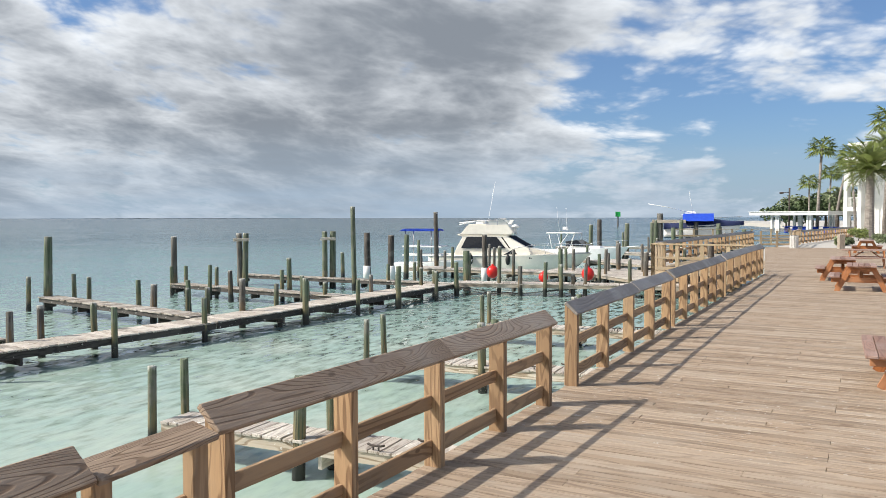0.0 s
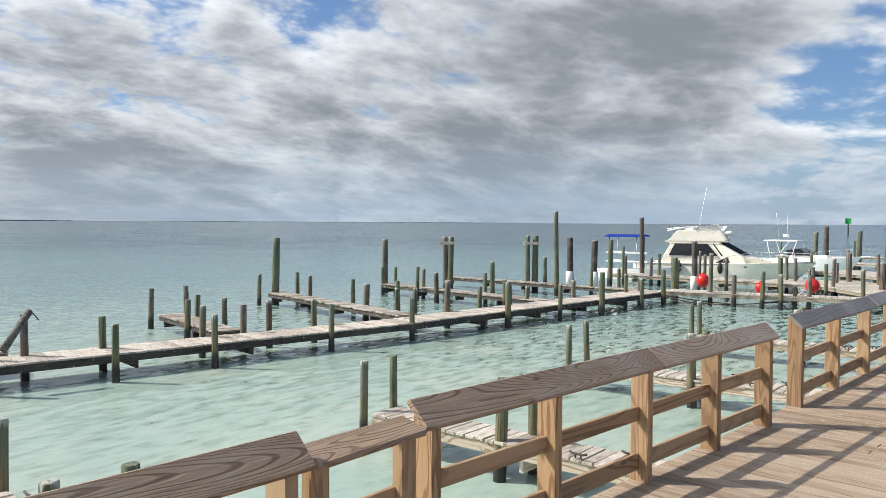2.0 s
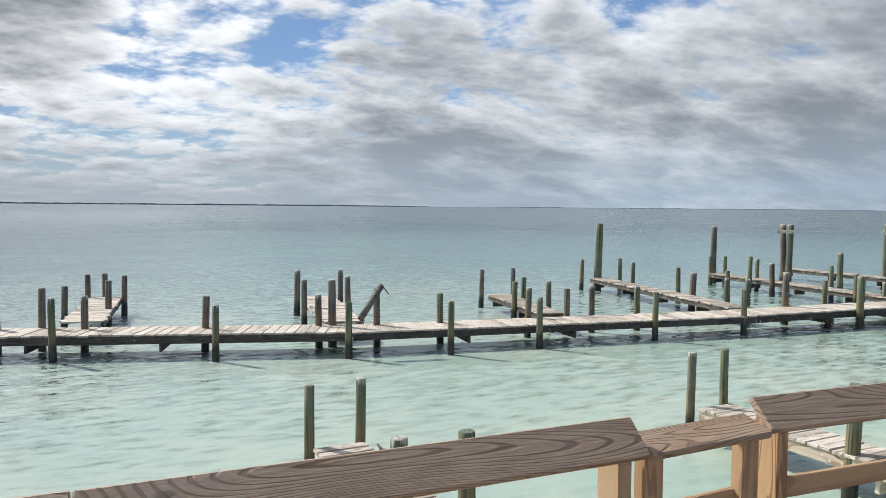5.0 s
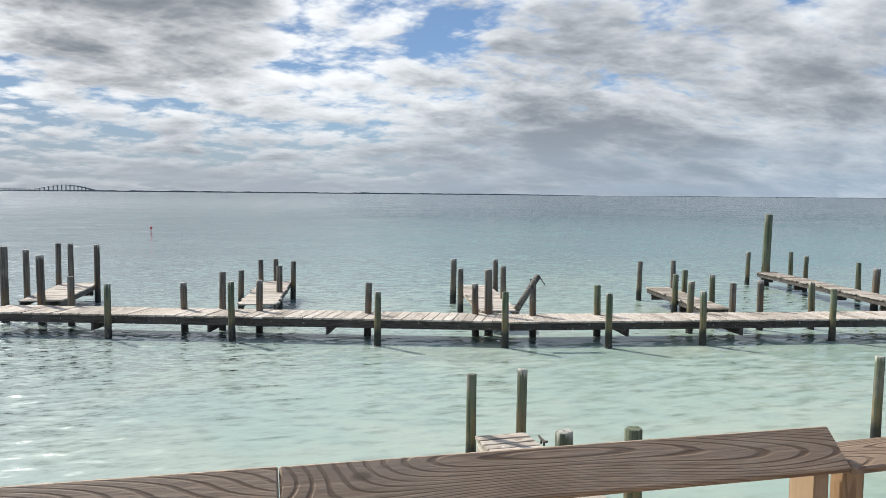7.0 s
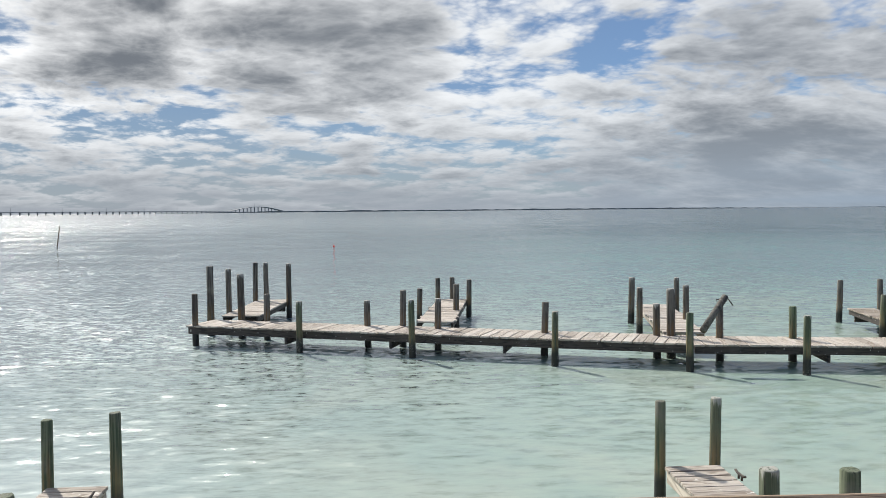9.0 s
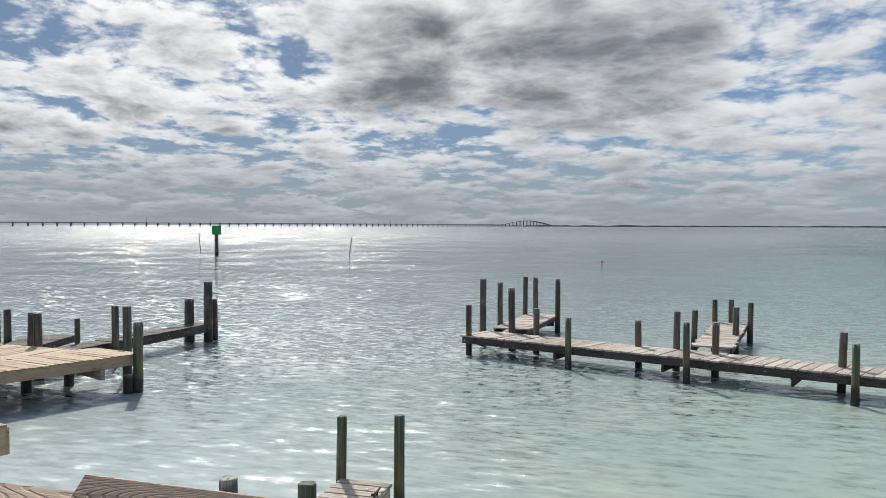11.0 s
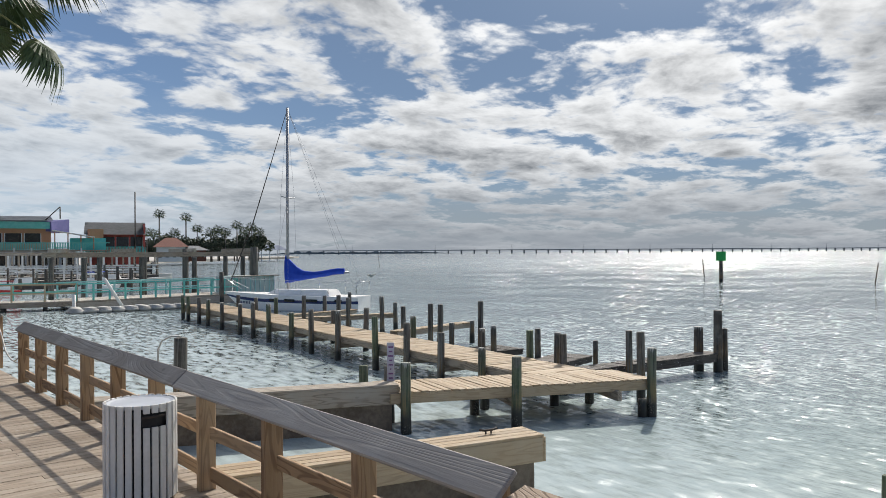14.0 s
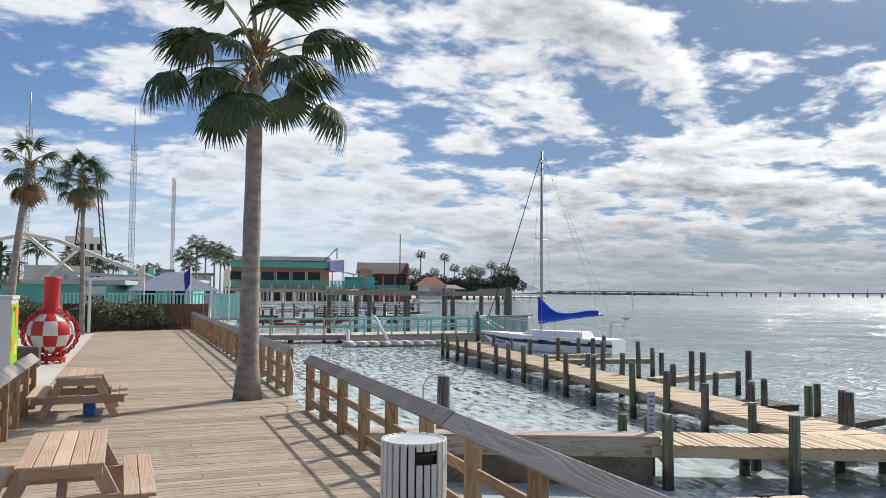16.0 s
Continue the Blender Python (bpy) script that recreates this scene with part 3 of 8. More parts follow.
def timber(name, a, b, w, t, material, parent, up=UP, label="", c=0.006):
    """A board from a to b, w wide across and t thick along up."""
    a, b = Vector(a), Vector(b)
    ob = new(name, box_mesh((b - a).length, w, t, material, c))
    return fix(ob, parent, aligned((a + b) / 2, b - a, up), label)


def add_box(bm, sx, sy, sz, m=Matrix(), mat=0):
    r = bmesh.ops.create_cube(bm, size=1.0, matrix=m @ Matrix.Diagonal((sx, sy, sz, 1)))
    if mat:
        for v in r["verts"]:
            for f in v.link_faces:
                f.material_index = mat


def add_beam(bm, a, b, w, t, up=UP):
    a, b = Vector(a), Vector(b)
    add_box(bm, (b - a).length, w, t, aligned((a + b) / 2, b - a, up))


def add_tube(bm, pts, radius, seg=6, closed=False, ends=True):
    """A round bar through points; radius a number or one for each point."""
    pts = [Vector(p) for p in pts]
    rings = []
    for i, p in enumerate(pts):
        q = (pts[(i + 1) % len(pts)] if closed or i + 1 < len(pts) else p) - (pts[i - 1] if closed or i else p)
        m = aligned(p, q, UP if abs(q.normalized().z) < 0.95 else V(1, 0, 0))
        r = radius[i] if isinstance(radius, (list, tuple)) else radius
        rings.append([bm.verts.new(m @ V(0, r * math.cos(k * math.tau / seg), r * math.sin(k * math.tau / seg))) for k in range(seg)])
    for i in range(len(rings) if closed else len(rings) - 1):
        one, two = rings[i], rings[(i + 1) % len(rings)]
        for k in range(seg):
            bm.faces.new((one[k], one[(k + 1) % seg], two[(k + 1) % seg], two[k]))
    if ends and not closed:
        bm.faces.new(rings[0][::-1])
        bm.faces.new(rings[-1])


def add_loft(bm, sections, caps=True, mat=0):
    """Skin over sections of equally many points."""
    rings = [[bm.verts.new(p) for p in s] for s in sections]
    for one, two in zip(rings, rings[1:]):
        for k in range(len(one) - 1):
            f = bm.faces.new((one[k], one[k + 1], two[k + 1], two[k]))
            f.material_index = mat
    if caps:
        for r in (rings[0], rings[-1]):
            if len({tuple(v.co) for v in r}) > 2:
                f = bm.faces.new(r)
                f.material_index = mat
    return rings


def add_prism(bm, outline, z0, z1, mat=0):
    """An upright body over an outline in the plan."""
    low = [bm.verts.new((p[0], p[1], z0)) for p in outline]
    top = [bm.verts.new((p[0], p[1], z1)) for p in outline]
    n = len(outline)
    for k in range(n):
        f = bm.faces.new((low[k], low[(k + 1) % n], top[(k + 1) % n], top[k]))
        f.material_index = mat
    bm.faces.new(top).material_index = mat
    bm.faces.new(low[::-1]).material_index = mat


def rod(name, pts, radius, material, parent, label="", seg=6, closed=False):
    bm = bmesh.new()
    add_tube(bm, pts, radius, seg, closed)
    return part(name, bm, material, parent, label, smooth=True)


def lumps(bm, amount, seed=0.0):
    for v in bm.verts:
        v.co += noise.noise_vector(v.co * 2.3 + V(seed, seed, seed)) * amount


PILES = {}


def pile(x, y, top, parent, r=0.075, material="pile", lean=(0, 0), foot=-2.4, label="", name="post", cut=0.0):
    """A round timber pile with an uneven saw cut, its foot in the sea bed."""
    r = round(r * 0.9, 4)
    h = round(top - foot, 1)
    kind = rng.randrange(4)
    key = (h, r, material, kind, cut)
    if key not in PILES:
        bm = bmesh.new()
        seg, rings = 11, []
        steps = 7
        for i in range(steps + 1):
            z = foot + (top - foot) * i / steps
            ring = []
            for k in range(seg):
                a = k * math.tau / seg
                w = r * (1.12 - 0.14 * i / steps) * (1 + 0.07 * noise.noise(V(3 * math.cos(a), 3 * math.sin(a), z * 0.9 + 7 * kind)))
                if abs(z + 1.05) < 0.3:
                    w *= 1.06
                ring.append(bm.verts.new((w * math.cos(a), w * math.sin(a), z - top + (cut * math.cos(a) + 0.012 * noise.noise(V(a, kind, 0)) if i == steps else 0))))
            rings.append(ring)
        rim = [bm.verts.new(v.co * 1.0 + V(-v.co.x * 0.14, -v.co.y * 0.14, 0.012)) for v in rings[-1]]
        rings.append(rim)
        for one, two in zip(rings, rings[1:]):
            for k in range(seg):
                bm.faces.new((one[k], one[(k + 1) % seg], two[(k + 1) % seg], two[k]))
        bm.faces.new(rings[-1])
        bm.faces.new(rings[0][::-1])
        PILES[key] = meshed("pile", bm, M[material], False)
        for p in PILES[key].polygons:
            p.use_smooth = len(p.vertices) == 4
    ob = new(name, PILES[key])
    return fix(ob, parent, pose(x, y, top, lean[0], lean[1], rng.uniform(0, 360)), label)


def lying_boards(name, boards, material, parent, t, label, category, z=0.0):
    """Many boards (centre, along, length, width) as one joined mesh."""
    verts, faces = [], []
    for c, along, length, width in boards:
        m = aligned(c, along)
        n = len(verts)
        for i, j, k in ((-1, -1, -1), (1, -1, -1), (1, 1, -1), (-1, 1, -1), (-1, -1, 1), (1, -1, 1), (1, 1, 1), (-1, 1, 1)):
            verts.append(m @ V(i * length / 2, j * width / 2, k * t / 2))
        faces += [[n + q for q in f] for f in ((0, 3, 2, 1), (4, 5, 6, 7), (0, 1, 5, 4), (1, 2, 6, 5), (2, 3, 7, 6), (3, 0, 4, 7))]
    me = bpy.data.meshes.new(name)
    first = aligned(boards[0][0], boards[0][1])
    inv = first.inverted()
    me.from_pydata([inv @ v for v in verts], [], faces)
    me.materials.append(material)
    ob = new(name, me)
    fix(ob, parent, first)
    return tagged(ob, label, kind="stuff")


# ---- water, ground, boardwalk ----
SEA = -1.1
OLD = -0.59   # decks of the old docks
NEW = -0.35   # decks of the new docks


def flat_sheet(name, outline, z, material, label, category, depth=0.0):
    bm = bmesh.new()
    if depth:
        add_prism(bm, outline, z - depth, z)
    else:
        bm.faces.new([bm.verts.new((x, y, z)) for x, y in outline])
    ob = new(name, meshed(name, bm, material))
    return tagged(ob, label, category, kind="structure")


def water():
    bm = bmesh.new()
    rings = [0, 8, 16, 30, 60, 120, 240, 500, 1000, 2000, 3300, 4700]
    seg, last = 48, None
    mid = bm.verts.new((0, 0, SEA))
    for r in rings[1:]:
        ring = [bm.verts.new((r * math.cos(k * math.tau / seg), r * math.sin(k * math.tau / seg), SEA)) for k in range(seg)]
        for k in range(seg):
            if last:
                bm.faces.new((last[k], ring[k], ring[(k + 1) % seg], last[(k + 1) % seg]))
            else:
                bm.faces.new((mid, ring[k], ring[(k + 1) % seg]))
        last = ring
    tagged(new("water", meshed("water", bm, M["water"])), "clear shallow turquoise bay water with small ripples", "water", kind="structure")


water()

# the railing lines: the deck-side foot of the rails
UN, NN = V(0.472, 0.8816, 0), V(0.8816, -0.472, 0)
US, NS = V(0.378, 0.9258, 0), V(0.9258, -0.378, 0)
ON, OS = V(-1.27, 4.18, 0), V(-4.29, -2.05, 0)

seawall_line = [(-23.2, -46.2), (-8.9, -13.2), (-3.95, -1.6), (-1.2, 4.1), (11.8, 28.6), (20.6, 51.2), (24.0, 56.5), (42.0, 84.0), (80.0, 165.0), (140.0, 420.0)]
shore = [(1200.0, 420.0), (1200.0, -900.0), (-520.0, -900.0), (-420.0, -330.0), (-305.0, -262.0), (-205.0, -222.0), (-128.0, -162.0), (-62.0, -104.0), (-33.0, -66.0)]
flat_sheet("ground", seawall_line + shore, -0.05, M["concrete"], "pale worn concrete plaza and shore behind the boardwalk", "ground", depth=2.4)


def boardwalk():
    walk_deck = tagged(new("boardwalk_deck"), "weathered tan timber boardwalk of narrow cross boards", "boardwalk", kind="structure")
    pitch, width, t = 0.1465, 0.1385, 0.036
    close, rest, grey = [], [], []
    for o, u, n, s0, s1, off0, off1, z in ((ON, UN, NN, -6.6, 55.0, -0.16, 6.3, 0.0), (OS, US, NS, -46.0, 0.25, -0.24, 4.85, -0.004)):
        rows = int((s1 - s0) / pitch)
        for i in range(rows):
            s = s0 + (i + 0.5) * pitch
            left = off0 - (max(0.0, s - 27.7) * 0.105 if u == UN else 0.0)
            cuts = [left - rng.uniform(0, 0.012)]
            if i % 2:
                cuts.append(left + rng.choice((1.2, 2.4, 3.0, 3.6)))
            else:
                cuts.append(left + rng.choice((1.8, 3.0, 4.2)))
            end = off1 + (1.2 if u == UN and s > 30 else 0)
            if end - cuts[-1] > 3.0:
                cuts.append(cuts[-1] + 2.4)
            cuts.append(end)
            for a, b in zip(cuts, cuts[1:]):
                c = o + u * s + n * (a + b) / 2 + UP * (z - t / 2 + rng.uniform(-0.0015, 0.0015))
                near = (u == UN and 4.0 < s < 11.5) or (u == US and -12.5 < s < -6.5)
                (close if near and len(close) < 300 else rest if u == UN else grey).append((c, n, b - a - 0.004, width))
    for c, n, length, w in close:
        ob = new("board", box_mesh(length, w, t, M["deck" if n == NN else "deck_s"], 0.004))
        fix(ob, walk_deck, aligned(c, n))
    lying_boards("boards", rest, M["deck_i"], walk_deck, t, "weathered tan boardwalk boards", "boards")
    lying_boards("boards", grey, M["deck_s_i"], walk_deck, t, "weathered grey-tan boardwalk boards", "boards")
    # the dark joists and the edge beam below
    for o, u, n, s0, s1 in ((ON, UN, NN, -6.5, 54.9), (OS, US, NS, -45.9, 0.2)):
        for off in (-0.1, 0.75):
            timber("edge_beam", o + u * s0 + n * off - UP * 0.15, o + u * s1 + n * off - UP * 0.15, 0.06, 0.22, M["beam"], walk_deck)


boardwalk()


def railing(a, b, posts, caps, label, z0=0.0, group="boardwalk railings", rails=(0.16, 0.55), cap="cap_grey", lift=0.0, doubled=False):
    """Posts of doubled planks, two rails and slanted cap boards; a and b are the deck-side feet of its ends."""
    a, b = Vector((*a, z0)), Vector((*b, z0))
    u = (b - a).normalized()
    n = V(u.y, -u.x, 0)          # towards the deck
    rail = thing("railing", a, label, "railing", group)
    low, tip, w, d = 0.885 + lift, 1.02 + lift, 0.165, 0.075
    for i in range(posts):
        p = a + (b - a) * i / (posts - 1)
        p += u * (d / 2 + 0.01 if i == 0 else -d / 2 - 0.01 if i == posts - 1 else 0)
        bm = bmesh.new()
        loops = []
        for s in (-d / 2, d / 2):
            loops.append([bm.verts.new(p + u * s + n * q + UP * z) for q, z in ((0, 0), (0, low), (-w, low + (tip - low) * w / 0.15), (-w, 0))])
        bm.faces.new(loops[0])
        bm.faces.new(loops[1][::-1])
        for k in range(4):
            bm.faces.new((loops[0][k], loops[1][k], loops[1][(k + 1) % 4], loops[0][(k + 1) % 4]))
        bmesh.ops.recalc_face_normals(bm, faces=bm.faces)
        bmesh.ops.bevel(bm, geom=[e for e in bm.edges if abs((e.verts[0].co - e.verts[1].co).normalized().z) > 0.9], offset=0.006, segments=1, affect="EDGES")
        m = aligned(p, UP, n)
        bm.transform(m.inverted())
        part("post", bm, M["post"], rail, m=m)
        # the second plank behind it, reaching down to the joists
        q = p + u * (d / 2 + 0.021) - n * (w / 2 + 0.045)
        if doubled:
            timber("post_plank", q + UP * -0.28, q + UP * (tip - 0.06), 0.14, 0.038, M["post"], rail, up=u)
        if i + 1 < posts:
            nxt = a + (b - a) * (i + 1) / (posts - 1)
            for z in rails:
                s, e = p + u * (d / 2 + 0.045), nxt - u * (d / 2)
                h = 0.135 if z < 0.3 else 0.115
                timber("rail", s - n * 0.1 + UP * z, e - n * 0.1 + UP * z, h, 0.038, M["post"], rail, up=n)
    # slanted caps, butted end to end
    slope = (n * 0.15 - UP * (tip - low)).normalized()
    face = u.cross(slope)
    if face.z < 0:
        face = -face
    edges = [0.0] + caps + [1.0]
    for k, (s, e) in enumerate(zip(edges, edges[1:])):
        c0, c1 = a + (b - a) * s, a + (b - a) * e
        c0 -= u * (0.07 if s == 0 else -0.002)
        c1 += u * (0.07 if e == 1 else -0.002)
        mid = -n * 0.066 + UP * ((low + tip) / 2 + 0.012) + face * 0.02 + UP * rng.uniform(-0.004, 0.012)
        timber("cap", c0 + mid, c1 + mid, 0.215, 0.04, M[cap], rail, up=face, label="knotty brown slanted cap board" if cap == "cap" else "grey weathered slanted cap board", c=0.008)
    return rail


railing((-1.26, 4.29), (1.155, 8.61), 5, [0.53], "brown timber railing with slanted cap boards by the boat slips", cap="cap", doubled=True)
railing((1.58, 9.54), (4.18, 14.56), 5, [0.55], "brown timber railing with grey slanted caps")
railing((4.32, 14.82), (7.2, 20.3), 6, [], "brown timber railing with one long grey cap", lift=0.03)
railing((7.34, 20.56), (10.6, 26.75), 6, [], "brown timber railing with a raised grey cap", lift=0.05)
railing((10.72, 26.98), (11.5, 28.4), 3, [], "short end piece of brown timber railing", lift=0.04)
railing((-3.93, -1.29), (-1.63, 3.36), 5, [0.55], "brown timber railing with knotty slanted caps", cap="cap", doubled=True)
railing((-9.08, -13.37), (-4.29, -2.13), 10, [0.22, 0.62], "brown timber railing beside the litter bin")
railing((-21.3, -43.3), (-9.91, -15.37), 24, [0.16, 0.33, 0.5, 0.67, 0.84], "long brown timber railing past the palm")


def low_link(a, b, label):
    """A gate bar between two railings, with a flat cap set lower."""
    a, b = Vector((*a, 0)), Vector((*b, 0))
    u = (b - a).normalized()
    n = V(u.y, -u.x, 0)
    gate = thing("gate_bar", a, label, "gate", "gate bars")
    k = (n * 0.17 - UP * 0.05).normalized()
    timber("cap", a - n * 0.08 + UP * 0.93, b - n * 0.08 + UP * 0.93, 0.2, 0.04, M["cap"], gate, up=u.cross(k) if u.cross(k).z > 0 else -u.cross(k), c=0.008)
    timber("rail", a - n * 0.12 + UP * 0.55, b - n * 0.12 + UP * 0.55, 0.115, 0.038, M["post"], gate, up=n)
    timber("rail", a - n * 0.12 + UP * 0.16, b - n * 0.12 + UP * 0.16, 0.135, 0.038, M["post"], gate, up=n)
    for p, s in ((a, 1), (b, -1)):
        q = p + u * 0.075 * s - n * 0.09
        timber("post", q, q + UP * 0.9, 0.12, 0.08, M["post"], gate, up=n)


low_link((-1.59, 3.45), (-1.27, 4.2), "short lower gate bar closing a gap in the railing")
low_link((-4.26, -2.05), (-3.96, -1.38), "short lower gate bar with wavy grain between railings")


# ---- docks ----
def planked(dock, a, b, width, z, plank, material, pitch=0.215, skew=0.0, side=0.0):
    """Cross planks from a to b; side shifts them to the left of the way."""
    a, b = Vector((*a, z)), Vector((*b, z))
    u = (b - a).normalized()
    n = V(-u.y, u.x, 0)
    count = max(1, int((b - a).length / pitch))
    step = (b - a).length / count
    for i in range(count):
        c = a + u * (i + 0.5) * step + n * side - UP * (0.02 + rng.uniform(0, 0.012))
        w = width + rng.uniform(-0.05, 0.03)
        ob = new(plank, box_mesh(round(w, 1), round(step - rng.choice((0.012, 0.02)), 3), 0.038, M[material], 0.005))
        fix(ob, dock, aligned(c, n + u * (skew + rng.uniform(-0.012, 0.012)), UP + V(rng.uniform(-0.02, 0.02), rng.uniform(-0.02, 0.02), 0)))
    return u, n


def stringers(dock, a, b, width, z, material="tar", h=0.17, side=0.0):
    a, b = Vector((*a, z)), Vector((*b, z))
    u = (b - a).normalized()
    n = V(-u.y, u.x, 0)
    for k in (-1, 0, 1):
        q = n * (side + k * (width / 2 - 0.06)) - UP * (0.042 + h / 2)
        timber("stringer", a + q, b + q, 0.05, h, M[material], dock, c=0.004)


def bent(dock, x, y, u, width, z, material="tar"):
    """A cross beam below the stringers, between a pair of piles."""
    n = V(-u.y, u.x, 0)
    c = V(x, y, z - 0.29)
    timber("cross_beam", c - n * (width / 2 - 0.03), c + n * (width / 2 - 0.03), 0.06, 0.16, M[material], dock)


# the long weathered dock, bent in the middle
main = thing("long_dock", (-12.0, 11.5, SEA), "long weathered grey plank dock on dark piles over shallow water", "dock")
MAIN = [(-20.2, 3.45), (-12.2, 11.9), (-6.5, 20.4), (-0.05, 32.1)]
for k, (p, q) in enumerate(zip(MAIN, MAIN[1:])):
    w = 1.12
    planked(main, p, q, w, OLD + (0.0, -0.015, 0.0)[k], "plank", "old", 0.212, skew=(0.12, 0.0, 0.06)[k])
    stringers(main, p, q, w, OLD)
    u = (V(*q, 0) - V(*p, 0)).normalized()
    for s in range(1, int((V(*q, 0) - V(*p, 0)).length / 2.6)):
        c = V(*p, 0) + u * s * 2.6
        bent(main, c.x, c.y, u, 1.1, OLD)
FRONT = [(-19.76, 3.25, 0.16), (-17.56, 5.17, 0.08), (-15.71, 7.14, 0.17), (-13.37, 9.32, 0.03), (-11.6, 11.3, 0.06), (-10.24, 13.0, 0.04),
         (-9.2, 14.88, 0.05), (-7.67, 17.65, 0.05), (-6.3, 19.85, 0.03), (-4.95, 22.6, -0.72), (-4.29, 23.1, 0.29), (-2.98, 25.35, 0.04), (-1.76, 27.15, 0.38), (-0.48, 29.7, 0.04), (0.3, 31.4, 0.26)]
for x, y, top in FRONT:
    pile(x, y, top, main, 0.078 if top < 0.2 else 0.1, "pile_dark" if x < -18 else "pile", (rng.uniform(-1, 1), rng.uniform(-1, 1)))
BACK = [(-21.2, 3.9, 0.72), (-20.3, 4.48, 0.55), (-19.7, 5.0, 0.06), (-17.53, 6.83, 0.0), (-17.08, 7.58, 0.24), (-16.25, 8.09, 0.09), (-14.45, 9.84, 0.08), (-12.95, 11.68, 0.08),
        (-12.8, 11.95, 0.4), (-12.09, 12.65, 0.09), (-11.27, 13.89, 0.05), (-10.18, 15.98, 0.1), (-9.71, 17.0, 0.03), (-9.4, 17.7, 0.09), (-8.68, 18.8, 0.03),
        (-6.02, 22.5, 0.32), (-5.36, 24.0, 0.04), (-4.67, 25.45, 0.03), (-4.35, 27.1, -0.16), (-2.84, 28.15, 0.01), (-1.92, 28.7, 0.0), (-0.6, 31.6, -0.05), (-1.1, 30.8, 0.1)]
for x, y, top in BACK:
    pile(x, y, top, main, 0.085 if top < 0.3 else 0.1, "pile_grey" if y < 13 or rng.random() < 0.4 else "pile", (rng.uniform(-1.2, 1.2), rng.uniform(-1.2, 1.2)))
# a broken pile that leans, and an iron handle on another
rod("leaning_post", [(-11.5, 11.55, -0.3), (-11.62, 12.3, 0.33)], 0.07, M["pile_grey"], main, seg=9)
rod("iron_handle", [(-12.1, 12.62, 0.08), (-12.13, 12.6, 0.2), (-12.0, 12.8, 0.22), (-11.92, 12.86, 0.08)], 0.014, M["iron"], main)


def finger(a, b, width, piles, label, z=OLD, plank="old", string="beam", pitch=0.2, r=0.085, kinds=("pile", "pile_grey"), group="finger docks", material_name="plank"):
    dock = thing("finger_dock", V(*b, SEA), label, "dock", group)
    u, n = planked(dock, a, b, width, z, material_name, plank, pitch)
    stringers(dock, a, b, width, z, string, 0.14)
    length = (V(*b, 0) - V(*a, 0)).length
    for s in range(int(length / 2.3) + 1):
        c = V(*b, 0) - u * (0.15 + 2.3 * s)
        bent(dock, c.x, c.y, u, width - 0.2, z, string)
    for p in piles:
        x, y, top = p[:3]
        pile(x, y, top, dock, p[3] if len(p) > 3 else r, p[4] if len(p) > 4 else kinds[rng.randrange(len(kinds))], (rng.uniform(-1.6, 1.6), rng.uniform(-1.6, 1.6)))
    return dock


finger((-20.9, 4.6), (-24.25, 6.45), 1.0, [(-22.0, 4.55, 0.57), (-24.2, 5.85, 0.57), (-24.0, 6.12, 0.57), (-23.45, 6.68, 0.55, 0.085, "pile_dark")], "short grey finger dock with tall piles", string="tar", kinds=("pile_grey",))
finger((-17.3, 8.55), (-21.3, 11.2), 0.95, [(-19.7, 9.3, -0.04), (-21.6, 10.85, 0.04), (-21.5, 11.3, 0.05), (-18.95, 10.05, 0.1, 0.09, "pile_grey"), (-20.7, 11.45, 0.03)], "grey finger dock spattered with droppings", string="tar", kinds=("pile_grey",))
finger((-12.95, 12.5), (-17.1, 15.45), 0.95, [(-17.2, 14.75, 0.19, 0.095), (-16.7, 15.95, 0.16), (-14.4, 14.0, 0.24), (-15.6, 13.6, 0.1)], "bleached grey finger dock with four piles", kinds=("pile_grey",))
finger((-10.1, 16.95), (-13.55, 19.55), 0.68, [(-14.3, 19.75, 0.08), (-13.45, 20.2, 0.15), (-11.75, 17.75, 0.02), (-11.2, 18.6, 0.01), (-12.4, 19.2, 0.0)], "short soiled finger dock with rusty streaks", kinds=("pile_grey", "pile"), plank="old_dark", string="tar")
finger((-6.9, 21.4), (-13.9, 26.7), 0.68, [(-14.5, 26.6, 0.08), (-13.9, 26.8, 1.45, 0.15, "pile"), (-13.3, 27.35, 0.12), (-12.2, 26.15, 0.1), (-10.15, 25.2, 0.07), (-9.0, 23.55, 0.07, 0.11, "pile_grey"), (-8.35, 24.7, 0.1), (-8.0, 23.6, -0.05, 0.07), (-7.1, 22.7, 0.05)],
       "long soiled finger dock with one tall green pile", kinds=("pile",), plank="old_dark", string="tar")
finger((-3.7, 26.9), (-11.3, 32.1), 0.68, [(-11.45, 31.9, 0.1), (-11.7, 32.9, 1.3, 0.14, "pile_grey"), (-11.1, 32.6, 0.07), (-9.3, 30.95, 0.13), (-8.3, 29.3, 0.1, 0.1, "pile_dark"), (-9.3, 30.1, 0.26), (-6.4, 29.6, 0.1), (-5.2, 27.4, 0.04), (-6.45, 31.2, 0.47, 0.11)],
       "soiled finger dock with many short piles", kinds=("pile",), plank="old_dark", string="tar")
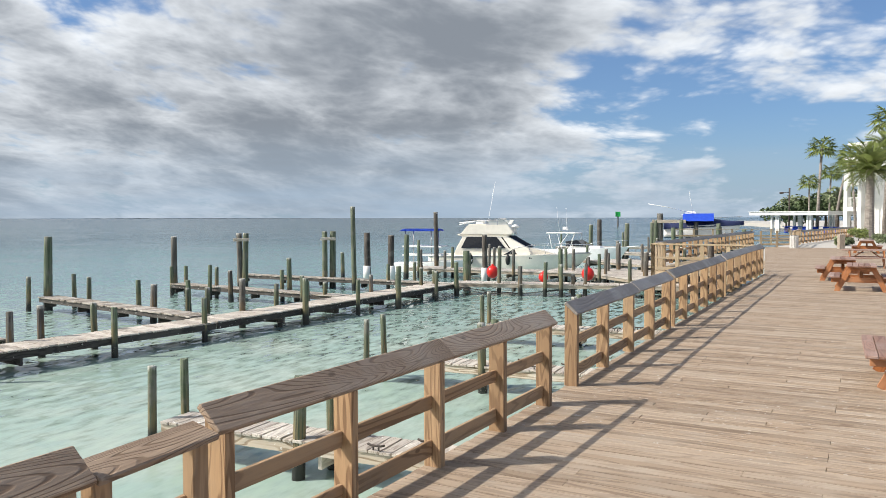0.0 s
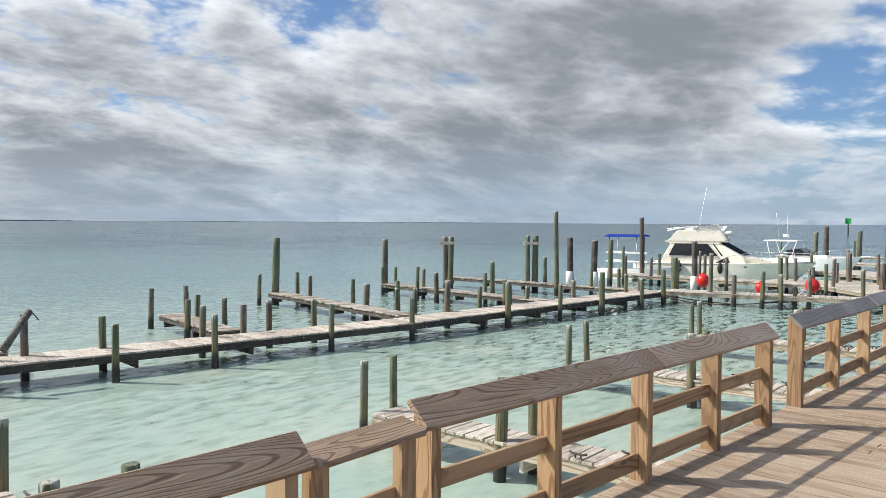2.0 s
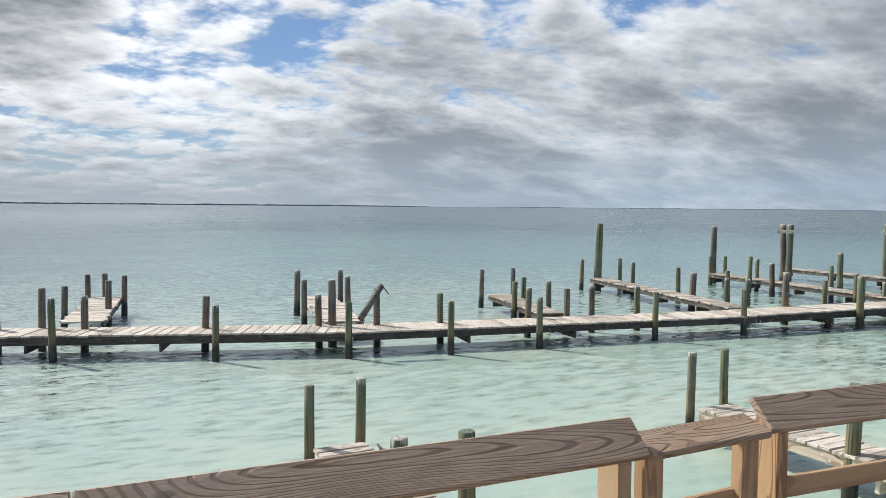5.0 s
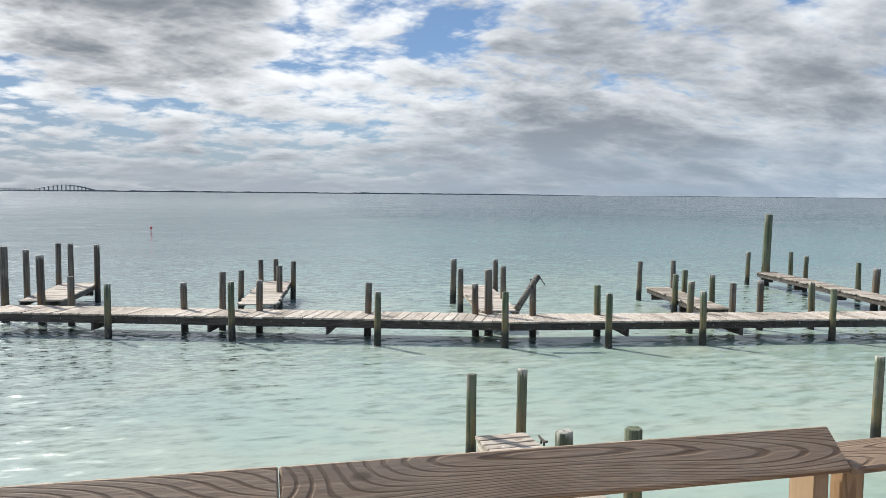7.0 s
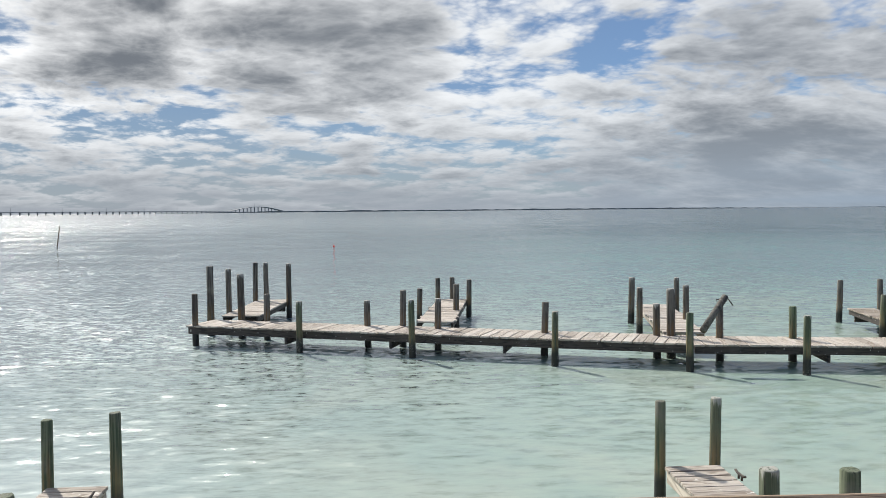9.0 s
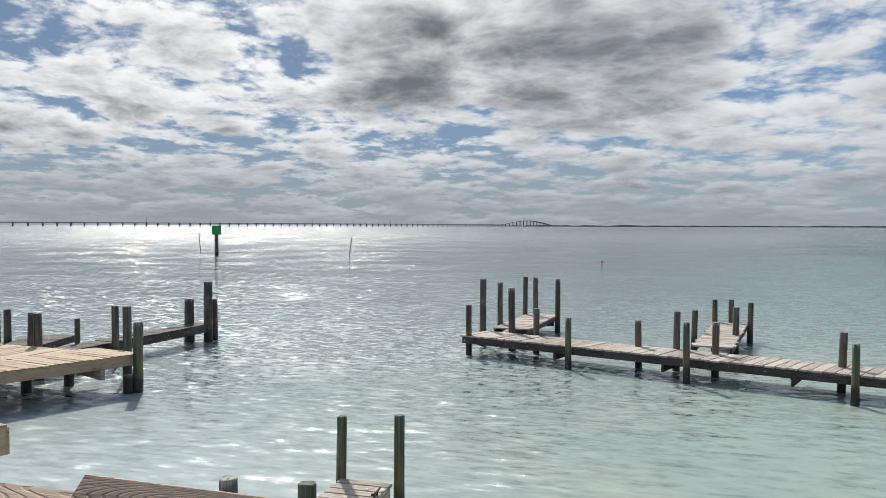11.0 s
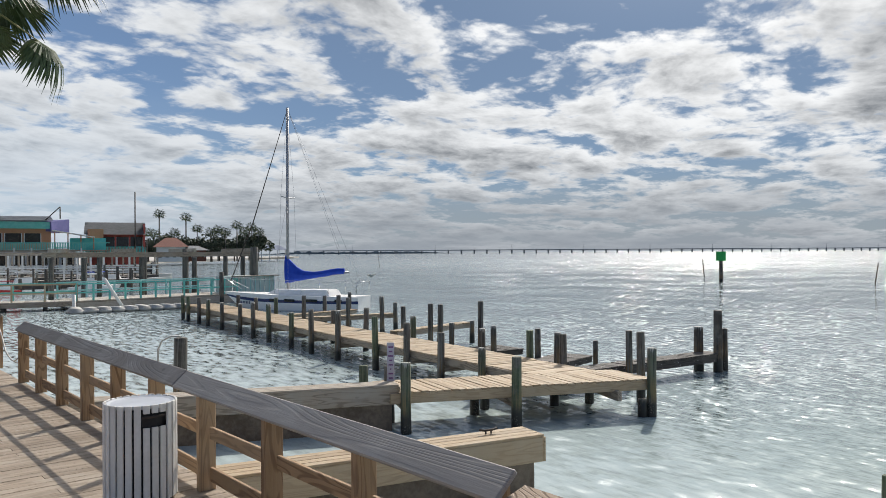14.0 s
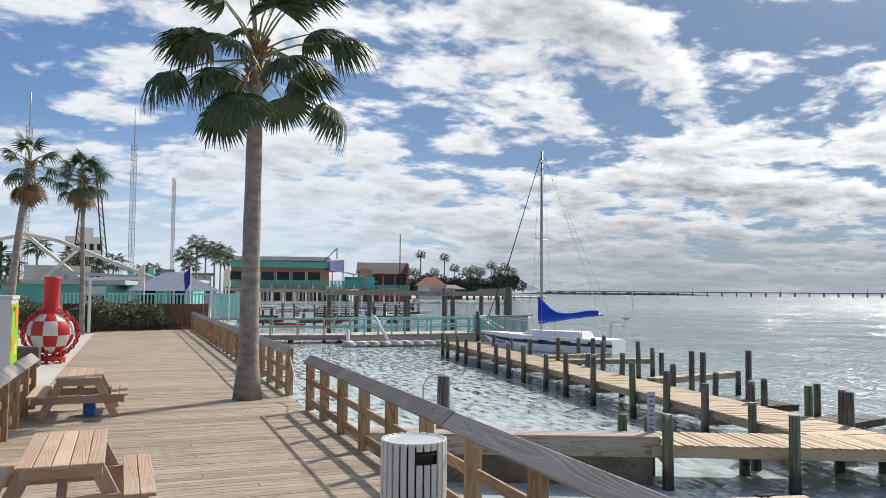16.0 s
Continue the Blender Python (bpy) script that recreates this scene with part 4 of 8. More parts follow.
finger((-0.4, 32.1), (-9.9, 37.3), 0.68, [(-9.2, 33.95, 1.42, 0.13, "pile_grey"), (-8.9, 33.95, 1.42, 0.14, "pile"), (-5.65, 35.3, 1.47, 0.13, "pile"), (-5.3, 35.45, 1.47, 0.15, "pile"), (-4.2, 33.9, 2.57, 0.115, "pile"), (-5.5, 37.0, 0.2), (-2.6, 33.2, 0.1), (-1.5, 33.9, 0.15)],
       "outer finger dock with paired mooring piles", kinds=("pile",), plank="old_dark", string="tar")
for x, y in ((-9.05, 33.95), (-5.48, 35.37)):
    brace = thing("pile_brace", (x, y, 1.2), "bleached board nailed across two mooring piles", "brace", "pile braces")
    timber("board", V(x - 0.33, y - 0.27, 1.14), V(x + 0.33, y - 0.13, 1.14), 0.045, 0.13, M["bleached"], brace)

# mooring piles that stand free by the boats
free = [(-4.05, 38.3, 1.34, 0.17, "pile_dark"), (-2.85, 38.3, 1.22, 0.17, "pile_dark"), (-0.75, 44.0, 2.4, 0.13, "pile_dark"), (1.68, 36.6, 1.28, 0.14, "pile_dark"), (0.95, 36.0, 0.45, 0.11, "pile"),
        (-2.2, 40.5, 1.2, 0.14, "pile"), (-5.5, 40.0, 0.3, 0.11, "pile"), (-1.6, 41.0, 0.9, 0.08, "pile"), (1.9, 36.0, 0.85, 0.07, "pile_grey"), (-12.0, -12.5, 0.52, 0.15, "pile_grey")]
POSTS = {}
for x, y, top, r, kind in free:
    ob = pile(x, y, top, None, r, kind, (rng.uniform(-1.5, 1.5), rng.uniform(-1.5, 1.5)), name="mooring_post")
    tagged(ob, {"pile_dark": "tall dark tarred mooring pile in the water", "pile": "green weathered mooring pile in the water", "pile_grey": "grey mooring pile in the water"}[kind], "mooring post", "mooring posts")
    POSTS[x, y] = ob.name

# white sleeves round the feet of the tarred posts
for x, y, r in ((-4.05, 38.3, 0.17), (-2.85, 38.3, 0.17), (1.68, 36.6, 0.14)):
    rod("pile_sleeve", [V(x, y, -1.0), V(x, y, -0.28)], r * 1.06, M["white_paint"], bpy.data.objects[POSTS[x, y]], "white plastic sleeve", seg=12)

# cross docks in front of the boats
x1 = finger((0.2, 32.6), (9.6, 30.6), 1.15, [(0.75, 33.5, 0.65, 0.16, "pile"), (4.5, 31.1, 0.2), (5.0, 31.2, -0.2), (2.1, 32.0, 0.9, 0.09), (3.9, 31.2, 0.3), (5.5, 31.1, 0.2), (2.9, 31.5, 0.1, 0.1, "pile_grey")], "grey cross dock joining the long dock", group="cross docks")
x2 = finger((-2.0, 42.6), (11.5, 35.4), 1.7, [(-1.5, 41.6, 0.4), (0.2, 41.6, 0.5), (-0.2, 40.8, 0.35), (3.2, 38.3, 0.5), (5.4, 37.5, 0.55, 0.12, "pile"), (6.6, 36.7, 0.2), (7.4, 36.5, 0.6), (9.0, 35.4, 0.5, 0.13, "pile_grey"), (6.5, 40.4, 0.2), (2.5, 42.6, 0.45)], "broad grey dock beside the moored cruiser", group="cross docks")
finger((5.5, 40.5), (13.5, 36.5), 2.0, [(6.0, 39.8, 0.5), (8.0, 38.9, 0.3), (9.5, 38.2, 0.75), (11.3, 37.2, 0.6), (12.3, 36.5, 0.9, 0.15, "pile_dark")], "wide weathered dock by the sport boat", group="cross docks")
finger((13.0, 60.0), (20.0, 53.5), 2.2, [(13.5, 60.3, 0.9), (15.0, 58.4, 0.6), (16.5, 57.2, 1.3, 0.17, "pile"), (18.0, 56.0, 0.7), (14.0, 61.0, 1.6, 0.2, "pile"), (12.0, 62.0, 1.9, 0.2, "pile_dark"), (19.0, 53.6, 1.0)], "far grey dock with many mooring piles", group="cross docks")
finger((10.0, 72.0), (26.0, 68.0), 2.0, [(10.5, 72.4, 0.8), (13.0, 71.0, 1.4, 0.2), (16.0, 70.6, 0.8), (19.0, 70.0, 2.4, 0.3, "pile_grey"), (22.0, 69.2, 1.6, 0.22), (24.0, 68.6, 1.2)], "far grey dock beyond the sport boat", group="cross docks")

finger((10.4, 31.2), (7.6, 40.2), 3.4, [(6.9, 35.6, 0.4), (6.3, 39.2, 0.5), (8.7, 39.8, 0.75, 0.12, "pile_grey"), (7.6, 32.6, 0.35)], "wide bleached platform joining the boat docks", group="cross docks", z=OLD + 0.006)
finger((14.6, 41.2), (9.8, 49.6), 3.2, [(8.6, 48.2, 0.5), (9.9, 45.6, 0.7, 0.1, "pile_grey"), (11.4, 43.0, 0.4), (12.6, 47.0, 0.8)], "weathered wide dock between the boats", group="cross docks", z=OLD - 0.006)

# the slip docks under the railing
SLIPS = [((-1.6, 15.0), (-1.33, 15.5), 0.15), ((0.84, 19.6), (1.05, 20.2), 0.15), ((-4.0, 10.35), (-3.68, 10.68), 0.14), ((-6.58, 5.78), (-6.27, 6.28), 0.1), ((-9.05, -0.09), (-8.85, 0.53), 0.1)]
for tip_a, tip_b, top in SLIPS:
    tip_a, tip_b = V(*tip_a, 0), V(*tip_b, 0)
    across, along = V(0.912, -0.41, 0), V(0.41, 0.912, 0)
    o = (tip_a + tip_b) / 2 + across * 0.12
    mid_a, mid_b = tip_a + across * 2.38 + along * 0.03, tip_b + across * 2.38 + along * 0.05
    rows = [(*tip_a[:2], top - 0.04, 0.064, "pile"), (*tip_b[:2], top, 0.064, "pile"), (*mid_a[:2], top + 0.02, 0.085, "pile"), (*mid_b[:2], top + 0.02, 0.085, "pile")]
    end = o + across * 4.4
    d = finger((end.x, end.y), (o.x, o.y), 0.62, rows, "short bleached slip dock with green piles and cleats", group="slip docks", string="bleached", plank="old", pitch=0.147)
    for s, q in ((0.5, 0.3), (2.9, 0.2), (3.3, -0.3), (3.75, 0.1)):
        c = o + across * s + along * q + UP * (OLD + 0.01)
        cleat = thing("dock_cleat", c, "dark iron mooring cleat on dock planks", "cleat", "cleats")
        rod("horn", [c - across * 0.11 + UP * 0.065, c - across * 0.06 + UP * 0.05, c + across * 0.06 + UP * 0.05, c + across * 0.11 + UP * 0.065], 0.014, M["iron"], cleat)
        for g in (-0.035, 0.035):
            rod("stem", [c + across * g, c + across * g + UP * 0.05], 0.012, M["iron"], cleat)

# the new pine dock and its long pier
pine = thing("pine_dock", (-15.0, -7.0, SEA), "new pale pine dock platform on green piles", "dock")
A, B = V(-12.75, -7.95, 0), V(-16.35, -4.0, 0)
u, n = (B - A).normalized(), V(-(B - A).normalized().y, (B - A).normalized().x, 0)
mid0, mid1 = A + n * 0.69, B + n * 0.69
planked(pine, mid0[:2], mid1[:2], 1.4, NEW, "plank", "pine", 0.146, skew=-0.2)
for k in (0.03, 0.69, 1.35):
    timber("edge_beam", A + n * k + UP * (NEW - 0.13), B + n * k + UP * (NEW - 0.13), 0.05, 0.19, M["pine"], pine)
for s in (0.3, 2.4, 4.6):
    c = A + u * s + UP * (NEW - 0.3)
    timber("cross_beam", c - n * 0.12, c + n * 1.55, 0.09, 0.2, M["beam"], pine)
for x, y, top in ((-12.83, -7.68, 0.2), (-14.2, -6.03, 0.23), (-16.3, -3.95, 0.27), (-14.89, -7.25, -0.62), (-15.5, -7.3, -0.6), (-17.1, -5.5, -0.6), (-16.5, -6.1, -0.82), (-16.2, -4.12, -0.75)):
    pile(x, y, top, pine, 0.105, "pile", (rng.uniform(-1, 1), rng.uniform(-1, 1)))

pier = thing("long_pier", (-24.0, -20.0, SEA), "long new plank pier reaching past a moored sailing boat", "pier")
A, B = V(-16.75, -7.95, 0), V(-29.5, -30.6, 0)
u = (B - A).normalized()
n = V(u.y, -u.x, 0)
n = n if n.x < 0 else -n
planked(pier, (A + n * 0.8)[:2], (B + n * 0.8)[:2], 1.6, NEW, "plank", "pine", 0.146, skew=0.03)
planked(pier, (A + n * 0.8 - u * 2.6)[:2], (A + n * 0.8)[:2], 1.5, NEW - 0.006, "plank", "pine", 0.146, skew=0.03)
for k in (0.03, 0.8, 1.57):
    timber("edge_beam", A + n * k + UP * (NEW - 0.12) - u * 2.5, B + n * k + UP * (NEW - 0.12), 0.05, 0.18, M["beam"], pier)
for x, y, top in ((-28.8, -29.6, 0.1), (-27.85, -27.9, 0.12), (-27.1, -26.6, 0.12), (-26.1, -24.8, 0.09), (-24.9, -22.65, 0.17), (-24.15, -21.3, 0.29), (-23.3, -19.8, 0.33), (-22.2, -17.8, 0.15), (-21.35, -16.3, 0.36), (-20.3, -14.5, 0.44), (-19.1, -12.4, 0.4), (-18.25, -10.8, 0.36), (-17.4, -9.35, 0.24), (-16.57, -7.85, 0.04), (-29.5, -30.4, 0.12),
                  (-29.3, -26.8, 0.2), (-28.1, -24.6, 0.2), (-26.85, -22.4, 0.31), (-25.35, -19.7, 0.53), (-24.0, -17.3, 0.1), (-22.7, -15.0, 0.35), (-21.15, -12.3, 0.27), (-19.4, -9.15, 0.17), (-18.4, -7.4, 0.29), (-17.8, -6.35, 0.3)):
    side = n.dot(V(x, y, 0) - A)
    q = V(x, y, 0) + n * ((-0.11 if side < 0.8 else 1.71) - side)
    x, y = q.x, q.y
    pile(x, y, top, pier, 0.1, "pile_grey" if rng.random() < 0.6 else "pile", (rng.uniform(-1, 1), rng.uniform(-1, 1)))
    c = V(x, y, NEW - 0.28)
    if n.dot(c - A) < 0.5:
        timber("cross_beam", c, c + n * 1.9, 0.08, 0.18, M["beam"], pier)


def boom_dock(a, b, width, piles, label, z=NEW, plank="pine"):
    dock = thing("narrow_dock", V(*b, SEA), label, "dock", "narrow docks")
    planked(dock, a, b, width, z, "plank", plank, 0.2)
    stringers(dock, a, b, width, z, "beam" if plank == "pine" else "tar", 0.16)
    for x, y, top in piles:
        pile(x, y, top, dock, 0.1, "pile_grey", (rng.uniform(-1, 1), rng.uniform(-1, 1)))


boom_dock((-25.4, -20.1), (-29.0, -17.8), 0.45, [(-26.55, -18.43, 0.41), (-26.98, -19.2, 0.47), (-26.6, -16.86, 0.49), (-28.7, -17.5, 0.1)], "narrow plank dock beside the long pier")
boom_dock((-26.6, -21.4), (-30.3, -20.7), 0.45, [(-29.0, -21.4, 0.3), (-30.4, -21.0, 0.4)], "narrow plank dock by the sailing boat")
boom_dock((-22.5, -13.8), (-26.5, -13.0), 0.45, [(-24.37, -14.55, 0.3), (-23.46, -12.94, 0.49), (-23.15, -12.39, 0.5), (-26.2, -12.7, -0.3)], "narrow plank dock with grey piles")
boom_dock((-20.9, -11.4), (-23.6, -10.1), 1.3, [(-22.8, -11.8, -0.05), (-21.7, -9.84, 0.02), (-23.3, -11.0, 0.63)], "low dark floating dock by the pier", SEA + 0.3, "tar")
boom_dock((-19.6, -8.1), (-22.7, -7.6), 1.1, [(-19.9, -7.2, 0.1), (-21.6, -8.4, 0.0)], "low dark floating dock stub by the pier", SEA + 0.3, "tar")
old_dark = thing("dark_dock", (-19.8, -4.8, SEA), "narrow old dark dock with grey piles", "dock")
planked(old_dark, (-17.9, -6.45), (-23.1, -3.75), 0.6, NEW - 0.22, "plank", "tar", 0.2)
stringers(old_dark, (-17.9, -6.45), (-23.1, -3.75), 0.6, NEW - 0.22, "tar", 0.2)
for x, y, top, r in ((-19.6, -6.1, -0.03, 0.07), (-19.4, -5.2, 0.28, 0.09), (-17.65, -4.5, 0.44, 0.1), (-22.95, -4.15, 0.1, 0.14), (-22.85, -3.62, 0.58, 0.13), (-23.25, -3.5, 0.05, 0.09)):
    pile(x, y, top, old_dark, r, "pile_dark" if x < -21 else "pile_grey")

# the two timber-topped concrete arms of the slip
def slip_arm(a, b, width, label, far_beam):
    arm = thing("bulkhead_arm", V(*a, SEA), label, "bulkhead", "bulkhead arms")
    a, b = V(*a, 0), V(*b, 0)
    u = (b - a).normalized()
    n = V(-u.y, u.x, 0)
    bm = bmesh.new()
    ends = [a + u * 0.12 - n * (width / 2 - 0.07), b - n * (width / 2 - 0.07), b + n * (width / 2 - 0.07), a + u * 0.12 + n * (width / 2 - 0.07)]
    add_prism(bm, ends, -2.4, -0.6)
    part("concrete_wall", bm, M["seawall"], arm, "stained rusty concrete wall")
    for k in (-1, 1):
        q = n * k * (width / 2 - 0.04)
        timber("wale", a + q + UP * -0.43, b + q + UP * -0.43, 0.07, 0.33, M["pine" if not far_beam else "beam"], arm)
    timber("end_plank", a - n * width / 2 + UP * -0.43, a + n * width / 2 + UP * -0.43, 0.05, 0.33, M["pine" if not far_beam else "beam"], arm)
    rows = 4
    for k in range(rows):
        q = n * ((k + 0.5) / rows - 0.5) * width
        timber("top_plank", a + q + UP * -0.245, b + q + UP * -0.245, width / rows - 0.008, 0.036, M["pine" if not far_beam else "beam"], arm)
    return arm


slip_arm((-13.1, -8.05), (-9.0, -12.3), 0.5, "long bulkhead arm with a heavy timber wale over rusty concrete", True)
slip_arm((-10.55, -4.3), (-6.6, -7.1), 0.55, "short bulkhead arm capped with pale planks", False)
c = V(-10.05, -4.75, -0.22)
cleat = thing("dock_cleat", c, "dark iron cleat on pale planks", "cleat", "cleats")
rod("horn", [c + V(-0.11, 0.08, 0.065), c + V(-0.05, 0.035, 0.05), c + V(0.05, -0.035, 0.05), c + V(0.11, -0.08, 0.065)], 0.016, M["iron"], cleat)
for g in (-0.035, 0.035):
    rod("stem", [c + V(g, -0.7 * g, 0), c + V(g, -0.7 * g, 0.05)], 0.014, M["iron"], cleat)


# ---- things on the boardwalk ----
def litter_bin(x, y):
    bin_ = thing("litter_bin", (x, y, 0), "round litter bin of pale vertical slats", "litter bin")
    r, h, count = 0.31, 0.9, 26
    bm = bmesh.new()
    bmesh.ops.create_cone(bm, cap_ends=True, segments=28, radius1=r - 0.035, radius2=r - 0.035, depth=h - 0.06, matrix=Matrix.Translation((x, y, h / 2 - 0.01)))
    part("liner", bm, M["black"], bin_, "black inner bin")
    hole = radians(70)
    for k in range(count):
        a = k * math.tau / count + 0.05
        off = abs((a - hole + math.pi) % math.tau - math.pi)
        top = h - 0.2 if off < 0.42 else h
        out = V(math.cos(a), math.sin(a), 0)
        c = V(x, y, 0) + out * r
        timber("slat", c + UP * 0.03, c + UP * top, 0.058, 0.022, M["slat"], bin_, up=out, c=0.004)
        if off < 0.42:
            timber("slat", c + UP * (h - 0.075), c + UP * h, 0.058, 0.022, M["slat"], bin_, up=out, c=0.004)
    for z, rr in ((0.12, r - 0.014), (h - 0.11, r - 0.014)):
        rod("hoop", [V(x, y, z) + V(math.cos(t), math.sin(t), 0) * rr for t in [q * math.tau / 32 for q in range(32)]], 0.012, M["iron"], bin_, closed=True)
    bm = bmesh.new()
    bmesh.ops.create_cone(bm, cap_ends=True, segments=32, radius1=r - 0.018, radius2=r - 0.018, depth=0.03, matrix=Matrix.Translation((x, y, h - 0.022)))
    bmesh.ops.inset_region(bm, faces=[f for f in bm.faces if f.normal.z > 0.9], thickness=0.03, depth=-0.012)
    part("lid", bm, M["lid"], bin_, "pale grey lid")


litter_bin(-5.50, -6.20)


def picnic_table(wood, top_wood, label, group):
    """An A-frame table, its length along y; stands at the origin."""
    table = thing("picnic_table", (0, 0, 0), label, "picnic table", group)
    half = 0.92
    for k in range(5):
        x = (k - 2) * 0.148
        timber("top_plank", (x, -half, 0.735), (x, half, 0.735), 0.14, 0.038, M[top_wood], table)
    for s in (-1, 1):
        for k in range(2):
            x = s * (0.60 + 0.148 * k)
            timber("bench_plank", (x, -half, 0.43), (x, half, 0.43), 0.14, 0.038, M[top_wood], table)
    for y in (-0.62, 0.62):
        for s in (-1, 1):
            timber("leg", (s * 0.27, y, 0.715), (s * 0.62, y, 0.0), 0.038, 0.14, M[wood], table, up=V(s * 0.7, 0, 0.35))
        timber("bench_bearer", (-0.76, y + 0.04, 0.34), (0.76, y + 0.04, 0.34), 0.038, 0.14, M[wood], table)
        timber("top_bearer", (-0.35, y + 0.04, 0.65), (0.35, y + 0.04, 0.65), 0.038, 0.13, M[wood], table)
        timber("brace", (0, y * 0.95, 0.36), (0, y * 0.2, 0.70), 0.09, 0.038, M[wood], table, up=V(0, y, 0.4))
    return table


pine_table = picnic_table("table_pine", "table_pine", "new pale pine picnic table with two benches on the boardwalk", "picnic tables")
pine_table.matrix_basis = pose(-3.13, -8.75, 0, 0, 0, -21.5)
second = copy_thing(pine_table, pose(-5.68, -15.75, 0, 0, 0, -21.5))
orange_table = picnic_table("stained", "stained_grey", "orange-stained picnic table with worn grey top", "picnic tables")
orange_table.matrix_basis = pose(6.09, 9.66, 0, 0, 0, -26.4)
for x, y, a in ((11.8, 22.25, -27.0), (13.07, 25.8, -26.0), (24.1, 44.9, -28.0), (17.3, 32.2, 62.0)):
    copy_thing(orange_table, pose(x, y, -0.02, 0, 0, a))

box = thing("drinks_carton", (-5.75, -15.55, 0), "small blue and white carton under a picnic table", "carton")
bm = bmesh.new()
add_box(bm, 0.2, 0.3, 0.26, Matrix.Translation((-5.75, -15.45, 0.13)) @ pose(0, 0, 0, 0, 0, -25))
bmesh.ops.bevel(bm, geom=bm.edges, offset=0.008, segments=1, affect="EDGES")
part("box", bm, M["carton"], box)
timber("label", V(-5.65, -15.42, 0.16), V(-5.62, -15.36, 0.16), 0.01, 0.1, M["white_paint"], box)


# ---- palms ----
def fan_leaf(name, blades, size, droop, material, seed, stalk=1.3, spread=250):
    """A fan leaf on its stalk: stalk along x, the fan bending down at its tips."""
    bm = bmesh.new()
    r = random.Random(seed)
    pts = [V(0, 0, 0), V(stalk * 0.5, 0, 0.10), V(stalk, 0, 0.05)]
    add_tube(bm, pts, [0.035, 0.022, 0.014], 5)
    hub = pts[-1]
    for k in range(blades):
        a = (k / (blades - 1) - 0.5) * radians(spread) + r.uniform(-0.03, 0.03)
        length = size * (1.0 - 0.28 * abs(k / (blades - 1) - 0.5) * 2) * r.uniform(0.9, 1.08)
        out = V(math.cos(a), math.sin(a), 0)
        side = V(-math.sin(a), math.cos(a), 0)
        w = size * 0.05
        line = []
        for s in (0.0, 0.3, 0.55, 0.78, 1.0):
            sag = -droop * length * max(0, s - 0.22) ** 1.7 * r.uniform(0.85, 1.2) - 0.10 * abs(math.sin(a)) * s
            reach = length * (s - 0.42 * droop * max(0, s - 0.4) ** 2)
            line.append((hub + out * reach + UP * sag, w * (0.35, 1.0, 0.95, 0.5, 0.06)[len(line)]))
        last = None
        for p, q in line:
            pair = (bm.verts.new(p - side * q), bm.verts.new(p + UP * q * 0.5), bm.verts.new(p + side * q))
            if last:
                f1 = bm.faces.new((last[0], last[1], pair[1], pair[0]))
                f2 = bm.faces.new((last[1], last[2], pair[2], pair[1]))
                f1.material_index = f2.material_index = 1
            last = pair
    return meshed(name, bm, [M["stalk"], M[material]])


LEAVES = {}


def fan_palm(x, y, height, label, r0=0.2, size=1.0, leaves=26, dead=6, lean=(0, 0), seed=1, flare=1.7, blades=30, group="fan palms", skirt=False, reach=1.0, spread=250):
    palm = thing("fan_palm", (x, y, 0), label, "palm tree", group)
    r = random.Random(seed)
    bm = bmesh.new()
    pts, radii = [], []
    n = 14
    for i in range(n + 1):
        s = i / n
        pts.append(V(x + lean[0] * s ** 1.4, y + lean[1] * s ** 1.4, height * s - 0.02))
        radii.append(r0 * (1.0 - 0.32 * s + (flare - 1) * max(0, 1 - s * 7) ** 1.5) * (1 + r.uniform(-0.03, 0.03)))
    add_tube(bm, pts, radii, 14)
    part("trunk", bm, M["trunk"], palm, "grey-brown ringed trunk", smooth=True)
    top = pts[-1]
    bm = bmesh.new()
    for k in range(30):
        a, z = k * 2.4, -0.75 + 0.95 * k / 30
        out = V(math.cos(a), math.sin(a), 0)
        c = top + out * r0 * 0.62 + UP * z * size
        add_beam(bm, c, c + out * 0.16 * size + UP * 0.2 * size, 0.09 * size, 0.03)
    part("boot_collar", bm, M["boot"], palm, "brown fibrous leaf bases")
    for k in range(leaves + dead):
        dry = k >= leaves
        key = (blades, size, k % 4, dry, reach)
        if key not in LEAVES:
            LEAVES[key] = fan_leaf("frond", blades, 0.95 * size, (0.55, 0.8, 1.1, 0.7)[k % 4] * (0.3 if dry else 1), "frond_dry" if dry else "frond", k % 4 + 10, (1.25, 1.05, 1.4, 1.15)[k % 4] * size * reach, spread)
        ob = new("frond", LEAVES[key])
        turn = k * 137.5 + r.uniform(-15, 15)
        rise = (78 - 118 * (k / leaves) ** 0.85 if not dry else r.uniform(-75, -45)) + r.uniform(-7, 7)
        if skirt and dry:
            rise = r.uniform(-85, -60)
        m = Matrix.Translation(top + UP * (0.15 - 0.3 * k / leaves) * size) @ pose(0, 0, 0, 0, 0, turn) @ pose(0, 0, 0, 0, -rise, 0) @ pose(0, 0, 0, r.uniform(-25, 25), 0, 0)
        fix(ob, palm, m)
    return palm


fan_palm(-9.05, -15.52, 7.6, "tall fan palm with drooping fronds growing through the boardwalk", 0.225, 1.14, 25, 0, (-0.2, -0.25), 3, 1.45, 40, reach=1.15, spread=215)
p = polar(164.9, 38)
fan_palm(p.x, p.y, 7.6, "leaning fan palm with a brown skirt of dead fronds", 0.18, 0.76, 14, 18, (-0.6, 0.2), 5, 1.3, 18, skirt=True)
p = polar(160.65, 45)
